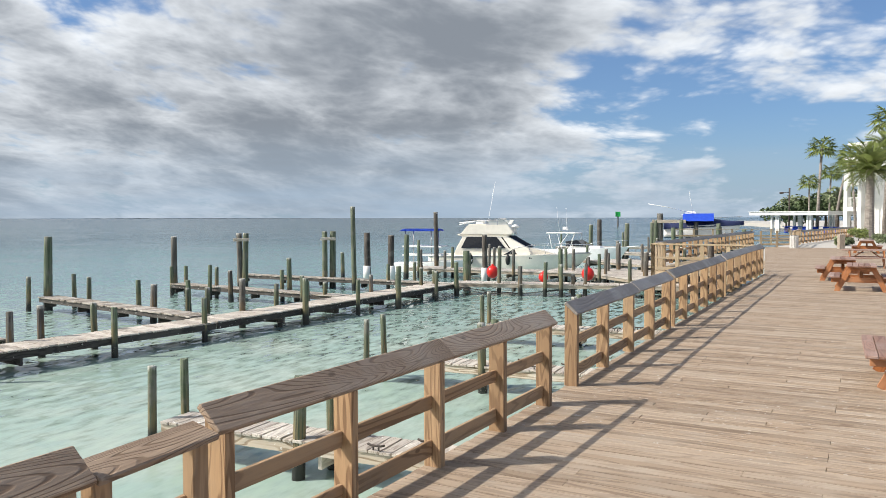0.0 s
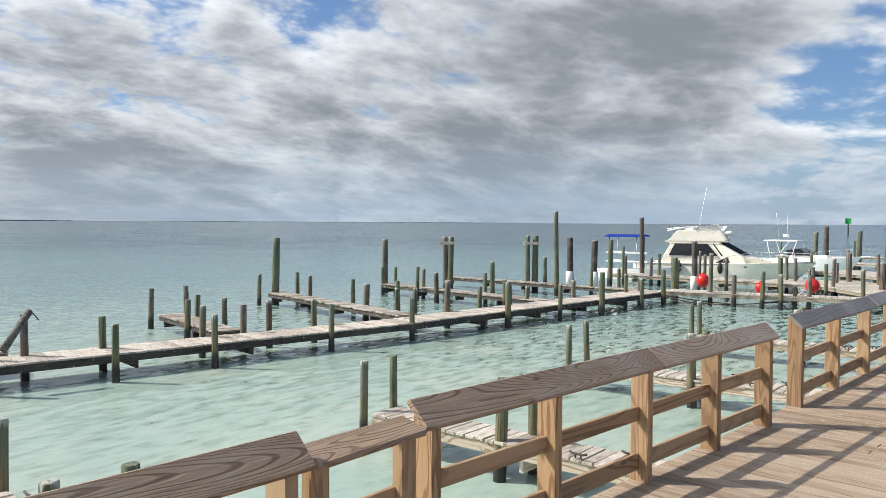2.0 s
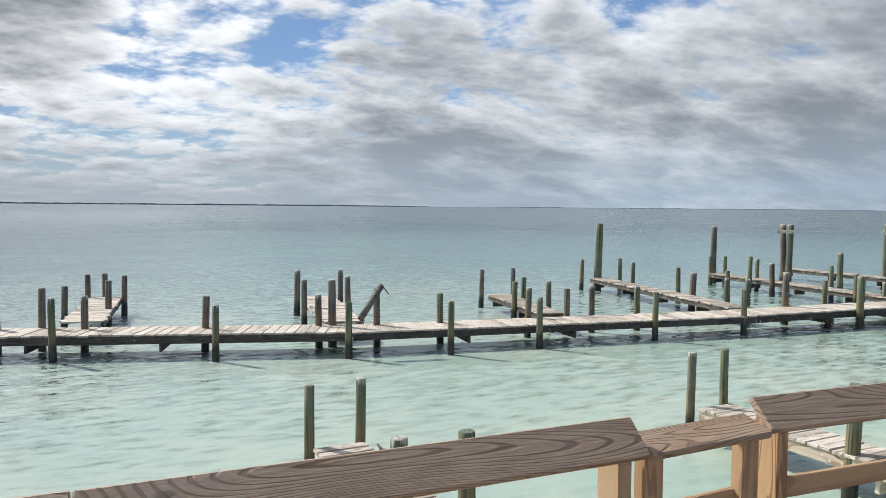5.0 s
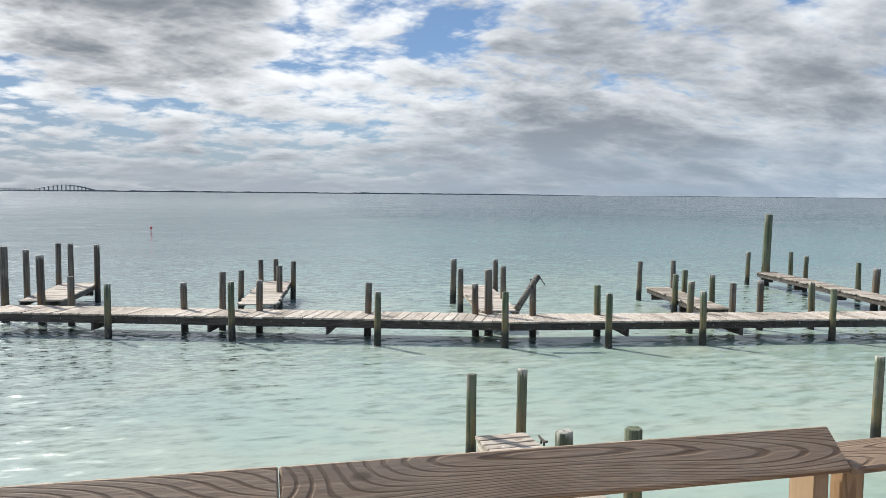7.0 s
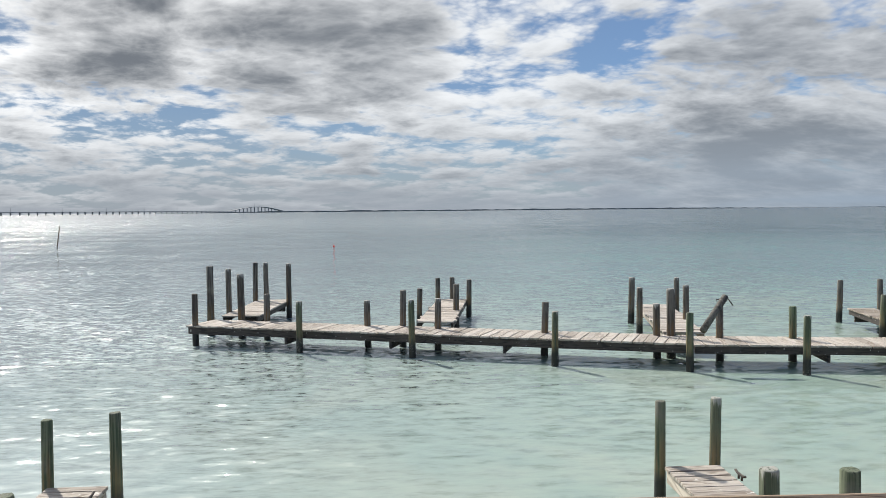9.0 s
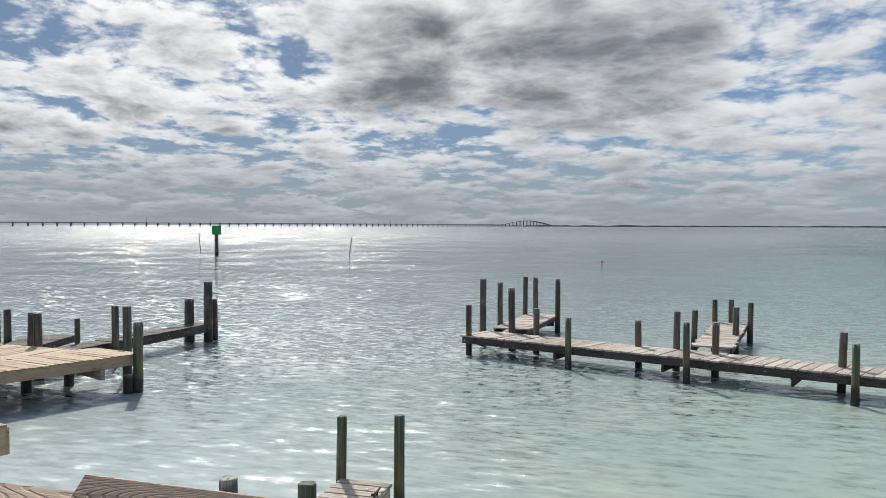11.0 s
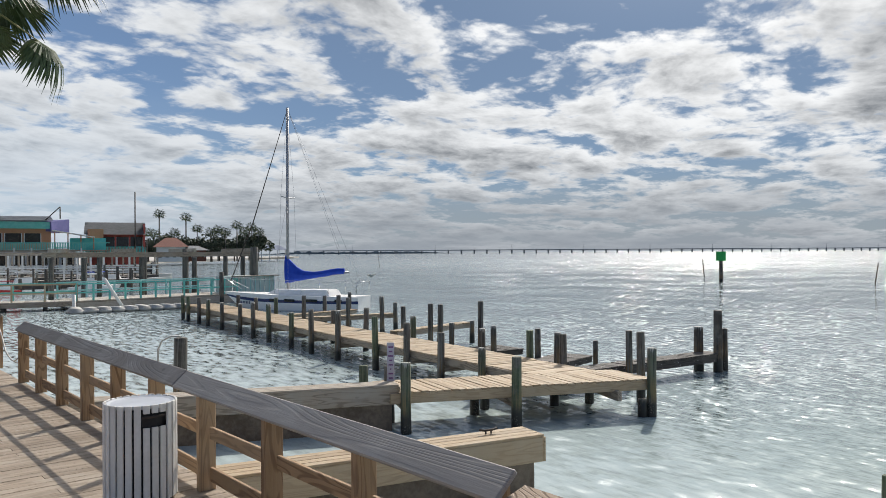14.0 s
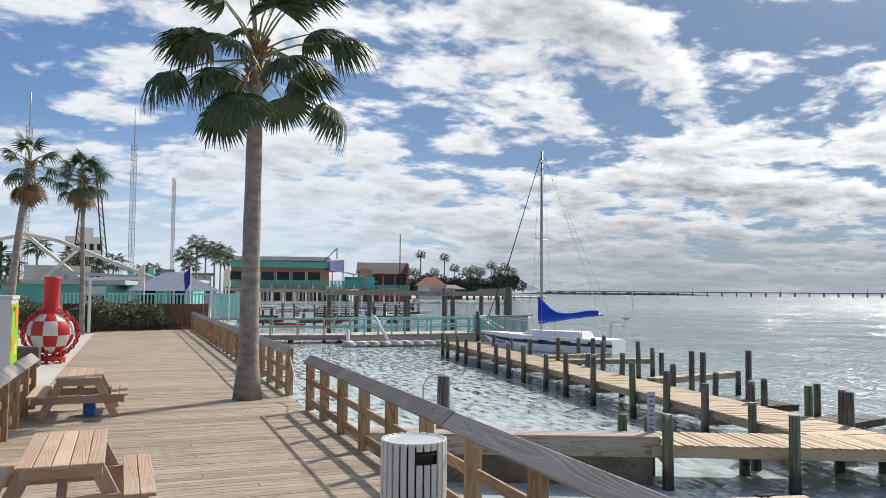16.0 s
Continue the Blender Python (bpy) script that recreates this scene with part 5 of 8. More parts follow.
fan_palm(p.x, p.y, 8.0, "slim fan palm with a full green crown", 0.14, 0.78, 28, 8, (0.25, 0.2), 7, 1.2, 18)


# ---- boats ----
def hull_mesh(length, beam, stern_h, bow_h, rake, draft, stripe=None, fine=0.55, stern_w=0.85):
    """A hull with the stern at x = 0, the bow along x, the waterline at z = 0. Materials: shell, deck, stripe, boot top."""
    bm = bmesh.new()
    n = 18
    sections = []
    for i in range(n + 1):
        s = i / n
        w = beam / 2 * (stern_w + (1 - stern_w) * min(1, s / 0.35)) * (1 if s < fine else max(0.012, 1 - ((s - fine) / (1 - fine)) ** 2.1))
        top = stern_h + (bow_h - stern_h) * s ** 1.6
        ends = max(0, (s - 0.72) / 0.28)
        low = -draft * (1 - ends ** 2.0) + 0.25 * top * ends ** 3
        sec = []
        levels = [(1.0, 1.0), (0.975, 0.998), (0.80, 0.99), (0.66, 0.985), (0.35, 0.96), (0.12, 0.86), (0.0, 0.0)]
        for f, q in levels:
            z = low + (top - low) * f
            x = s * length + rake * ends ** 1.5 * (f - 0.2)
            ww = w * (q - (1 - f) * 0.35 * ends)
            sec.append((x, max(ww, 0.0), z))
        whole = [V(x, y, z) for x, y, z in sec] + [V(x, -y, z) for x, y, z in sec[-2::-1]]
        sections.append(whole)
    rings = [[bm.verts.new(p) for p in s] for s in sections]
    m = len(rings[0])
    for one, two in zip(rings, rings[1:]):
        for k in range(m - 1):
            f = bm.faces.new((one[k], one[k + 1], two[k + 1], two[k]))
            lane = min(k, m - 2 - k)
            f.material_index = 2 if stripe and lane == 2 else 3 if lane >= 5 else 0
            f.smooth = True
        f = bm.faces.new((one[0], two[0], two[-1], one[-1]))
        f.material_index = 1
    bm.faces.new(rings[0])
    bmesh.ops.remove_doubles(bm, verts=bm.verts, dist=0.002)
    bmesh.ops.recalc_face_normals(bm, faces=bm.faces)
    return bm


def block(levels):
    """A cabin from levels (z, x0, x1, half width at the back, half width at the front)."""
    bm = bmesh.new()
    rings = []
    for z, x0, x1, w0, w1 in levels:
        rings.append([bm.verts.new(p) for p in ((x0, -w0, z), (x1, -w1, z), (x1, w1, z), (x0, w0, z))])
    for one, two in zip(rings, rings[1:]):
        for k in range(4):
            bm.faces.new((one[k], one[(k + 1) % 4], two[(k + 1) % 4], two[k]))
    bm.faces.new(rings[-1])
    bm.faces.new(rings[0][::-1])
    bmesh.ops.bevel(bm, geom=bm.edges, offset=0.05, segments=2, affect="EDGES")
    return bm


def panel(bm, pts, t=0.012):
    """A thin pane over a flat outline."""
    pts = [Vector(p) for p in pts]
    nrm = (pts[1] - pts[0]).cross(pts[2] - pts[0]).normalized() * t
    a, b = [bm.verts.new(p + nrm) for p in pts], [bm.verts.new(p - nrm) for p in pts]
    bm.faces.new(a)
    bm.faces.new(b[::-1])
    for k in range(len(pts)):
        bm.faces.new((a[k], b[k], b[(k + 1) % len(pts)], a[(k + 1) % len(pts)]))


def boat_pose(stern, bow, z=SEA):
    d = Vector((bow[0] - stern[0], bow[1] - stern[1], 0))
    return aligned(V(stern[0], stern[1], z), d)


def local(parent, name, bm, material, label="", smooth=False):
    me = meshed(name, bm, material, smooth)
    return fix(new(name, me), parent, base_of(parent), label)


def bar(parent, name, pts, r, material, label=""):
    bm = bmesh.new()
    add_tube(bm, pts, r, 5)
    return local(parent, name, bm, material, label, True)


def cruiser():
    b = thing("motor_cruiser", (0, 0, 0), "cream flybridge motor cruiser with dark windows, moored", "boat")
    b.matrix_basis = boat_pose((-0.98, 49.83), (8.82, 47.67))
    local(b, "hull", hull_mesh(9.4, 3.3, 0.84, 0.98, 0.75, 0.5, stern_w=0.9), [M["cream"], M["cream"], M["cream"], M["navy"]], smooth=False)
    for s in (-1, 1):
        bar(b, "rub_rail", [(0.02, s * 1.5, 0.80), (3.3, s * 1.66, 0.82), (5.4, s * 1.62, 0.86), (7.2, s * 1.28, 0.91), (8.6, s * 0.72, 0.96), (9.9, s * 0.06, 1.0)], 0.035, M["alloy"])
    local(b, "cabin", block([(0.8, 1.6, 6.5, 1.42, 1.15), (1.25, 1.75, 6.25, 1.40, 1.1), (2.02, 2.15, 4.9, 1.22, 0.95), (2.12, 1.7, 5.0, 1.3, 1.0)]), M["cream"])
    local(b, "foredeck_trunk", block([(0.85, 4.6, 8.2, 1.25, 0.35), (1.22, 4.6, 6.7, 1.15, 0.75), (1.32, 4.6, 6.2, 1.05, 0.85)]), M["cream"])
    local(b, "flybridge", block([(2.10, 1.75, 5.2, 1.25, 0.95), (2.22, 2.05, 5.3, 1.22, 0.92), (2.78, 2.5, 4.9, 1.1, 0.85)]), M["cream"])
    for s in (-1, 1):
        bm = bmesh.new()
        panel(bm, [(2.1, s * 1.42, 1.30), (4.85, s * 1.26, 1.30), (4.25, s * 1.06, 1.98), (2.42, s * 1.26, 1.98)], 0.03)
        local(b, "side_window", bm, M["dark_glass"], "dark smoked side window")
        bm = bmesh.new()
        panel(bm, [(4.75, s * 1.30, 0.92), (6.3, s * 0.98, 0.92), (5.95, s * 0.99, 1.16), (5.2, s * 1.16, 1.16)], 0.05)
        local(b, "fore_window", bm, M["dark_glass"], "dark wedge-shaped window")
        bm = bmesh.new()
        panel(bm, [(5.05, s * 1.18, 1.32), (6.42, s * 0.03, 1.36), (5.25, s * 0.03, 2.04), (4.52, s * 1.0, 2.02)], 0.03)
        local(b, "windscreen", bm, M["dark_glass"], "dark raked windscreen pane")
        pts = [(9.9, s * 0.05, 1.05), (9.8, s * 0.15, 1.5), (8.2, s * 0.95, 1.52), (6.4, s * 1.4, 1.48), (5.4, s * 1.5, 1.3), (5.1, s * 1.55, 0.9)]
        bar(b, "bow_rail", pts, 0.016, M["steel"])
        for x, w in ((8.9, 0.62), (8.2, 0.95), (7.3, 1.2), (6.4, 1.4)):
            bar(b, "rail_stanchion", [(x, s * w, 0.9), (x - 0.12, s * w, 1.5)], 0.013, M["steel"])
        bar(b, "bridge_rail", [(2.3, s * 1.1, 2.5), (2.2, s * 1.1, 3.0), (4.6, s * 0.9, 3.08), (4.95, s * 0.8, 2.75)], 0.022, M["steel"])
        for x in (2.9, 3.6, 4.3):
            bar(b, "rail_stanchion", [(x, s * 1.0, 2.7), (x, s * 1.0, 3.05)], 0.015, M["steel"])
        bm = bmesh.new()
        panel(bm, [(3.6, s * 0.95, 2.74), (4.9, s * 0.8, 2.74), (5.1, s * 0.8, 3.04), (3.8, s * 0.95, 3.0)], 0.01)
        local(b, "bridge_screen", bm, M["white_paint"])
    bar(b, "outrigger", [(1.5, 1.0, 2.85), (2.6, 1.0, 2.95), (4.6, 0.8, 3.12)], 0.03, M["white"])
    bar(b, "outrigger", [(1.9, -1.0, 2.75), (3.0, -1.0, 2.95), (4.3, -0.8, 3.02)], 0.03, M["white"])
    bar(b, "aerial", [(3.6, -0.9, 2.2), (3.75, -0.9, 3.2), (4.15, -0.9, 5.4)], 0.012, M["white"])
    bm = bmesh.new()
    bmesh.ops.create_uvsphere(bm, u_segments=12, v_segments=6, radius=0.24, matrix=Matrix.Translation((5.25, 0.3, 2.62)) @ Matrix.Diagonal((1, 1, 0.55, 1)))
    local(b, "radar_dome", bm, M["white"], smooth=True)
    bar(b, "dome_foot", [(5.2, 0.3, 2.15), (5.25, 0.3, 2.55)], 0.12, M["white"])
    bm = bmesh.new()
    add_box(bm, 0.5, 0.8, 0.35, Matrix.Translation((3.1, 0, 2.85)))
    bmesh.ops.bevel(bm, geom=bm.edges, offset=0.06, segments=2, affect="EDGES")
    local(b, "helm_seat", bm, M["white"])
    for x, y in ((2.75, -1.72), (5.05, -1.72)):
        bm = bmesh.new()
        bmesh.ops.create_uvsphere(bm, u_segments=10, v_segments=8, radius=0.15, matrix=Matrix.Translation((x, y, 0.62)) @ Matrix.Diagonal((1, 1, 2.2, 1)))
        local(b, "fender", bm, M["black"], "long black fender", True)
    for k in range(6):
        bm = bmesh.new()
        add_box(bm, 0.07, 0.012, 0.09, Matrix.Translation((6.35 + 0.1 * k, -1.53 + 0.036 * k, 0.72)) @ pose(0, 0, 0, 0, 0, 20))
        local(b, "registration_bar", bm, M["black"])


cruiser()


def sport_boat(stern, bow, z, label, size=1.0, cover=False):
    b = thing("sport_boat", (0, 0, 0), label, "boat", "sport boats")
    b.matrix_basis = boat_pose(stern, bow, z) @ Matrix.Scale(size, 4)
    local(b, "hull", hull_mesh(7.6, 2.6, 0.85, 1.25, 0.7, 0.45), [M["white"], M["white"], M["white"], M["navy"] if cover else M["white"]])
    if not cover:
        local(b, "cuddy", block([(0.9, 3.0, 6.0, 0.95, 0.6), (1.25, 3.1, 5.7, 0.9, 0.5)]), M["white"])
        bm = bmesh.new()
        panel(bm, [(4.6, -0.8, 1.2), (4.6, 0.8, 1.2), (3.7, 0.7, 1.75), (3.7, -0.7, 1.75)], 0.02)
        local(b, "windscreen", bm, M["dark_glass"], "dark raked windscreen")
        for s in (-1, 1):
            bm = bmesh.new()
            panel(bm, [(4.55, s * 0.85, 1.22), (2.9, s * 0.98, 1.22), (2.8, s * 0.9, 1.62), (3.7, s * 0.78, 1.75)], 0.015)
            local(b, "side_screen", bm, M["dark_glass"])
            for x0, x1 in ((1.6, 1.2), (3.2, 3.6), (2.0, 3.0)):
                bar(b, "tower_leg", [(x0, s * 1.0, 0.9), (x1, s * 0.85, 2.3)], 0.03, M["white"])
            bar(b, "bow_rail", [(4.6, s * 1.1, 1.1), (5.4, s * 1.0, 1.6), (7.2, s * 0.3, 1.75), (8.0, 0, 1.75)], 0.016, M["steel"])
            for x, w in ((5.4, 1.0), (6.3, 0.72), (7.2, 0.3)):
                bar(b, "rail_stanchion", [(x, s * w, 1.15), (x, s * w, 1.65)], 0.013, M["steel"])
            bar(b, "aerial", [(2.2, s * 0.8, 2.3), (2.0, s * 1.0, 4.6)], 0.011, M["white"])
        local(b, "hard_top", block([(2.3, 0.9, 3.7, 1.0, 0.9), (2.4, 1.0, 3.6, 0.95, 0.85)]), M["white"])
        bm = bmesh.new()
        bmesh.ops.create_cone(bm, cap_ends=True, segments=12, radius1=0.25, radius2=0.22, depth=0.25, matrix=Matrix.Translation((2.4, 0, 2.75)))
        local(b, "radar", bm, M["white"], smooth=True)
        bar(b, "bow_sprit", [(7.9, 0, 1.2), (9.0, 0, 1.3)], 0.05, M["white"])
    else:
        bm = bmesh.new()
        n = 10
        rows = []
        for i in range(n + 1):
            s = i / n
            w = 1.32 * (1 if s < 0.5 else max(0.05, 1 - ((s - 0.5) / 0.5) ** 2))
            top = 1.35 + 0.35 * math.sin(math.pi * min(1, s * 1.2)) + 0.1 * s
            rows.append([V(s * 8.2, -w, 0.55 + 0.45 * s), V(s * 8.2, -w * 0.94, 0.95 + 0.4 * s), V(s * 8.2, 0, top), V(s * 8.2, w * 0.94, 0.95 + 0.4 * s), V(s * 8.2, w, 0.55 + 0.45 * s)])
        add_loft(bm, rows)
        local(b, "boat_cover", bm, M["cover"], "tight dark navy cover", True)
        for s in (-1, 1):
            bar(b, "outrigger", [(3.2, s * 0.9, 2.2), (0.6, s * 1.5, 2.9), (-1.6, s * 2.0, 3.3)], 0.03, M["white"])
            bar(b, "aerial", [(3.0, s * 0.6, 2.3), (2.6, s * 0.6, 4.6)], 0.015, M["white"])
            bar(b, "bow_rail", [(4.2, s * 1.1, 1.7), (6.6, s * 0.6, 1.85), (8.0, 0, 1.9)], 0.025, M["steel"])
        local(b, "hard_top", block([(2.0, 1.7, 4.2, 0.9, 0.7), (2.15, 1.9, 4.0, 0.8, 0.6)]), M["white"])
        local(b, "top_box", block([(2.15, 2.2, 3.4, 0.4, 0.35), (2.5, 2.3, 3.2, 0.3, 0.25)]), M["white"])
        for k in range(2):
            local(b, "outboard_motor", block([(0.2, -0.75, -0.15, 0.25, 0.25), (0.9, -0.8, -0.1, 0.28, 0.28), (1.5, -0.7, -0.2, 0.2, 0.2)]), M["white"] if k else M["black"])
    return b


sport_boat((7.04, 59.59), (12.62, 56.1), SEA, "white sport fishing boat with a hard top, moored", size=0.86)
lifted = sport_boat((19.88, 71.8), (26.0, 69.8), 0.52, "white boat under a dark cover on a boat lift", size=0.84, cover=True)

lift = thing("boat_lift", (24.0, 71.0, SEA), "timber boat lift with a bright blue awning", "boat lift")
for x, y, top in ((19.2, 73.4, 1.6), (18.6, 69.9, 1.8), (20.6, 69.0, 1.8), (23.6, 68.1, 1.5), (25.6, 67.5, 1.0), (22.0, 73.6, 1.6), (26.5, 72.5, 1.4)):
    pile(x, y, top, lift, 0.2, "pile")
timber("lift_beam", (18.3, 70.0, 1.7), (21.0, 68.9, 1.7), 0.2, 0.3, M["beam"], lift)
timber("cradle_beam", (20.9, 68.7, 0.15), (21.9, 73.8, 0.15), 0.15, 0.25, M["alloy"], lift)
timber("cradle_beam", (24.0, 67.6, 0.15), (25.0, 73.0, 0.15), 0.15, 0.25, M["alloy"], lift)
bm = bmesh.new()
a, bq = V(20.8, 69.2, 0), V(23.3, 68.4, 0)
d = (bq - a).normalized()
nq = V(-d.y, d.x, 0)
add_loft(bm, [[a + nq * q + UP * z for q, z in ((-0.1, 1.72), (0.0, 1.8), (0.9, 2.4), (1.8, 2.4), (2.6, 1.8), (2.7, 1.72))], [bq + nq * q + UP * z for q, z in ((-0.1, 1.72), (0.0, 1.8), (0.9, 2.4), (1.8, 2.4), (2.6, 1.8), (2.7, 1.72))]])
part("awning", bm, M["canvas"], lift, "bright blue canvas awning")


def skiff():
    b = thing("skiff", (0, 0, 0), "small white skiff with a blue canopy on posts", "boat")
    b.matrix_basis = boat_pose((-3.3, 46.6), (0.6, 45.4))
    local(b, "hull", hull_mesh(4.6, 1.9, 0.5, 0.75, 0.4, 0.3), [M["white"], M["white"], M["white"], M["white"]])
    for x in (1.0, 2.6):
        for s in (-1, 1):
            bar(b, "canopy_post", [(x, s * 0.7, 0.4), (x, s * 0.7, 2.4)], 0.03, M["alloy"])
    bm = bmesh.new()
    add_loft(bm, [[V(x, y, 2.38 + 0.16 * math.cos(y * 1.6)) for y in (-0.9, -0.5, 0, 0.5, 0.9)] for x in (0.7, 1.8, 2.9)], False)
    bmesh.ops.solidify(bm, geom=bm.faces, thickness=0.03)
    local(b, "canopy", bm, M["canvas"], "blue canvas canopy")
    for z in (1.0, 1.5):
        bm = bmesh.new()
        add_box(bm, 2.4, 1.5, 0.08, Matrix.Translation((2.0, 0, z)))
        local(b, "shelf", bm, M["white"])


skiff()


def sailing_boat():
    b = thing("sailing_boat", (0, 0, 0), "white sailing boat with a navy stripe and blue sail cover", "boat")
    b.matrix_basis = boat_pose((-38.3, -25.4), (-36.4, -34.7)) @ Matrix.Diagonal((0.95, 1, 1, 1))
    length = 9.0
    local(b, "hull", hull_mesh(length, 2.7, 0.8, 1.02, 0.9, 0.4, stripe=True, fine=0.42, stern_w=0.72), [M["white"], M["white_paint"], M["navy"], M["white"]])
    local(b, "coach_roof", block([(0.78, 1.9, 6.6, 0.95, 0.55), (1.18, 2.1, 5.9, 0.8, 0.42)]), M["white"])
    for s in (-1, 1):
        for x0, x1 in ((0.9, 1.35), (2.5, 3.4), (4.0, 4.7), (5.2, 5.8)):
            bm = bmesh.new()
            w0, w1 = (1.31 * (1 - max(0.0, (x / length - 0.42) / 0.58) ** 2.1) for x in (x0, x1))
            panel(bm, [(x0, s * (w0 + 0.02), 0.50), (x1, s * (w1 + 0.02), 0.52), (x1, s * (w1 + 0.03), 0.68), (x0, s * (w0 + 0.03), 0.66)], 0.02)
            local(b, "hull_window", bm, M["dark_glass"], "dark cabin window")
        top = [(x, s * (0.98 if x < 1 else 1.25 if x < 6 else 0.7 if x < 8 else 0.15), 1.6 + 0.03 * x) for x in (0.1, 1.8, 3.6, 5.4, 7.2, 9.2)]
        bar(b, "life_line", top, 0.012, M["steel"])
        for p in top:
            bar(b, "stanchion", [(p[0], p[1], 0.95), p], 0.016, M["steel"])
    bar(b, "pushpit", [(0.1, -0.95, 1.0), (0.05, -0.95, 1.65), (-0.1, 0, 1.68), (0.05, 0.95, 1.65), (0.1, 0.95, 1.0)], 0.022, M["steel"])
    bar(b, "pulpit", [(8.2, -0.45, 1.2), (9.6, -0.15, 1.85), (9.75, 0, 1.9), (9.6, 0.15, 1.85), (8.2, 0.45, 1.2)], 0.022, M["steel"])
    mast_x, head = 5.15, 12.05
    bar(b, "mast", [(mast_x, 0, 1.2), (mast_x + 0.02, 0, 6.0), (mast_x - 0.02, 0, head)], 0.095, M["alloy"], "grey alloy mast")
    bar(b, "spreader", [(mast_x, -0.85, 6.7), (mast_x, 0, 6.62), (mast_x, 0.85, 6.7)], 0.03, M["alloy"])
    bar(b, "boom", [(mast_x, 0, 1.68), (1.0, 0, 2.2)], 0.07, M["alloy"])
    bm = bmesh.new()
    secs = []
    for i in range(11):
        s = i / 10
        x = mast_x + 0.16 - s * 4.0
        top = 2.2 + 1.05 * max(0, 1 - s * 3.2) ** 1.5 + 0.2 * s + 0.06 * math.sin(9 * s)
        low = 1.48 + 0.62 * s ** 0.8
        w = 0.2 * (1 - 0.4 * s)
        secs.append([V(x, w * math.cos(a), (top + low) / 2 + (top - low) / 2 * math.sin(a)) for a in [q * math.tau / 10 + 0.01 for q in range(11)]])
    add_loft(bm, secs)
    lumps(bm, 0.03, 4.0)
    local(b, "sail_cover", bm, M["canvas"], "bright blue sail cover", True)
    bar(b, "forestay_sail", [(9.3, 0, 1.5), (7.6, 0, 5.2), (mast_x + 0.1, 0, head - 0.4)], [0.03, 0.035, 0.02], M["iron"])
    for pts in ([(0.0, 0, 1.1), (mast_x, 0, head)], [(0.3, 0.6, 1.1), (mast_x, 0, head)], [(mast_x, -1.2, 1.1), (mast_x, -0.85, 6.7), (mast_x, 0, head - 0.1)], [(mast_x, 1.2, 1.1), (mast_x, 0.85, 6.7), (mast_x, 0, head - 0.1)],
                [(mast_x + 0.6, -1.1, 1.1), (mast_x, 0, 6.6)], [(mast_x + 0.6, 1.1, 1.1), (mast_x, 0, 6.6)], [(mast_x - 0.6, 1.1, 1.1), (mast_x, 0, 6.6)], [(1.2, 0, 2.18), (mast_x, 0, head)], [(2.2, 0, 1.1), (1.6, 0, 2.1)]):
        bar(b, "stay", pts, 0.007, M["alloy"])
    bm = bmesh.new()
    bmesh.ops.create_cone(bm, cap_ends=True, segments=10, radius1=0.02, radius2=0.3, depth=0.2, matrix=Matrix.Translation((0.0, -1.1, 1.95)))
    local(b, "barbecue", bm, M["alloy"])
    for k in range(7):
        bm = bmesh.new()
        add_box(bm, 0.09, 0.012, 0.14, Matrix.Translation((7.3 + 0.16 * k, 0.97 - 0.085 * k, 0.42)) @ pose(0, 0, 0, 0, 0, -28))
        local(b, "name_bar", bm, M["navy"])


sailing_boat()

# round red fenders on the dock
for x, y, r in ((5.95, 33.2, 0.27), (1.95, 34.6, 0.27), (3.95, 32.4, 0.2)):
    ball = thing("round_fender", (x, y, OLD), "round red plastic fender hanging at a dock", "fender", "round fenders")
    bm = bmesh.new()
    bmesh.ops.create_uvsphere(bm, u_segments=18, v_segments=12, radius=r, matrix=Matrix.Translation((x, y, OLD + r * 0.95)) @ Matrix.Diagonal((1, 1, 1.08, 1)))
    part("ball", bm, M["red"], ball, smooth=True)
    rod("eye", [V(x, y, OLD + r * 1.95), V(x, y, OLD + r * 2.25)], r * 0.2, M["red"], ball)
rope = thing("mooring_rope", (4.0, 31.0, SEA), "sagging dark mooring ropes between piles", "rope")
rod("rope_line", [V(0.4, 31.2, -0.75), V(1.4, 31.4, -0.98), V(2.6, 31.7, -1.04), V(3.5, 31.4, -0.95), V(4.9, 31.2, -0.75)], 0.02, M["rope_dark"], rope)
rod("rope_line", [V(0.4, 31.2, -0.70), V(1.6, 32.0, -0.95), V(3.0, 31.5, -1.0), V(6.0, 31.0, -0.7)], 0.02, M["rope_dark"], rope)


# ---- marks in the water ----
def channel_mark(x, y, h, size, label):
    m = thing("channel_marker", (x, y, SEA), label, "channel marker", "channel markers")
    pile(x, y, SEA + h * 0.72, m, 0.21, "pile_dark", name="post")
    side = V(-y, x, 0).normalized()
    c = V(x, y, SEA + h - size * 0.55)
    to = V(-x, -y, 0).normalized()
    bm = bmesh.new()
    add_box(bm, size, 0.05, size, aligned(c + to * 0.24, side))
    part("sign_board", bm, M["green_sign"], m, "square green board")
    bm = bmesh.new()
    add_box(bm, size * 0.8, 0.05, size * 0.95, aligned(c - to * 0.1 + side * size * 0.45, to))
    part("sign_board", bm, M["green_sign"], m, "square green board")
    bm = bmesh.new()
    add_box(bm, 0.3, 0.3, 1.2, Matrix.Translation(c - UP * size * 0.7))
    part("bracket", bm, M["iron"], m)


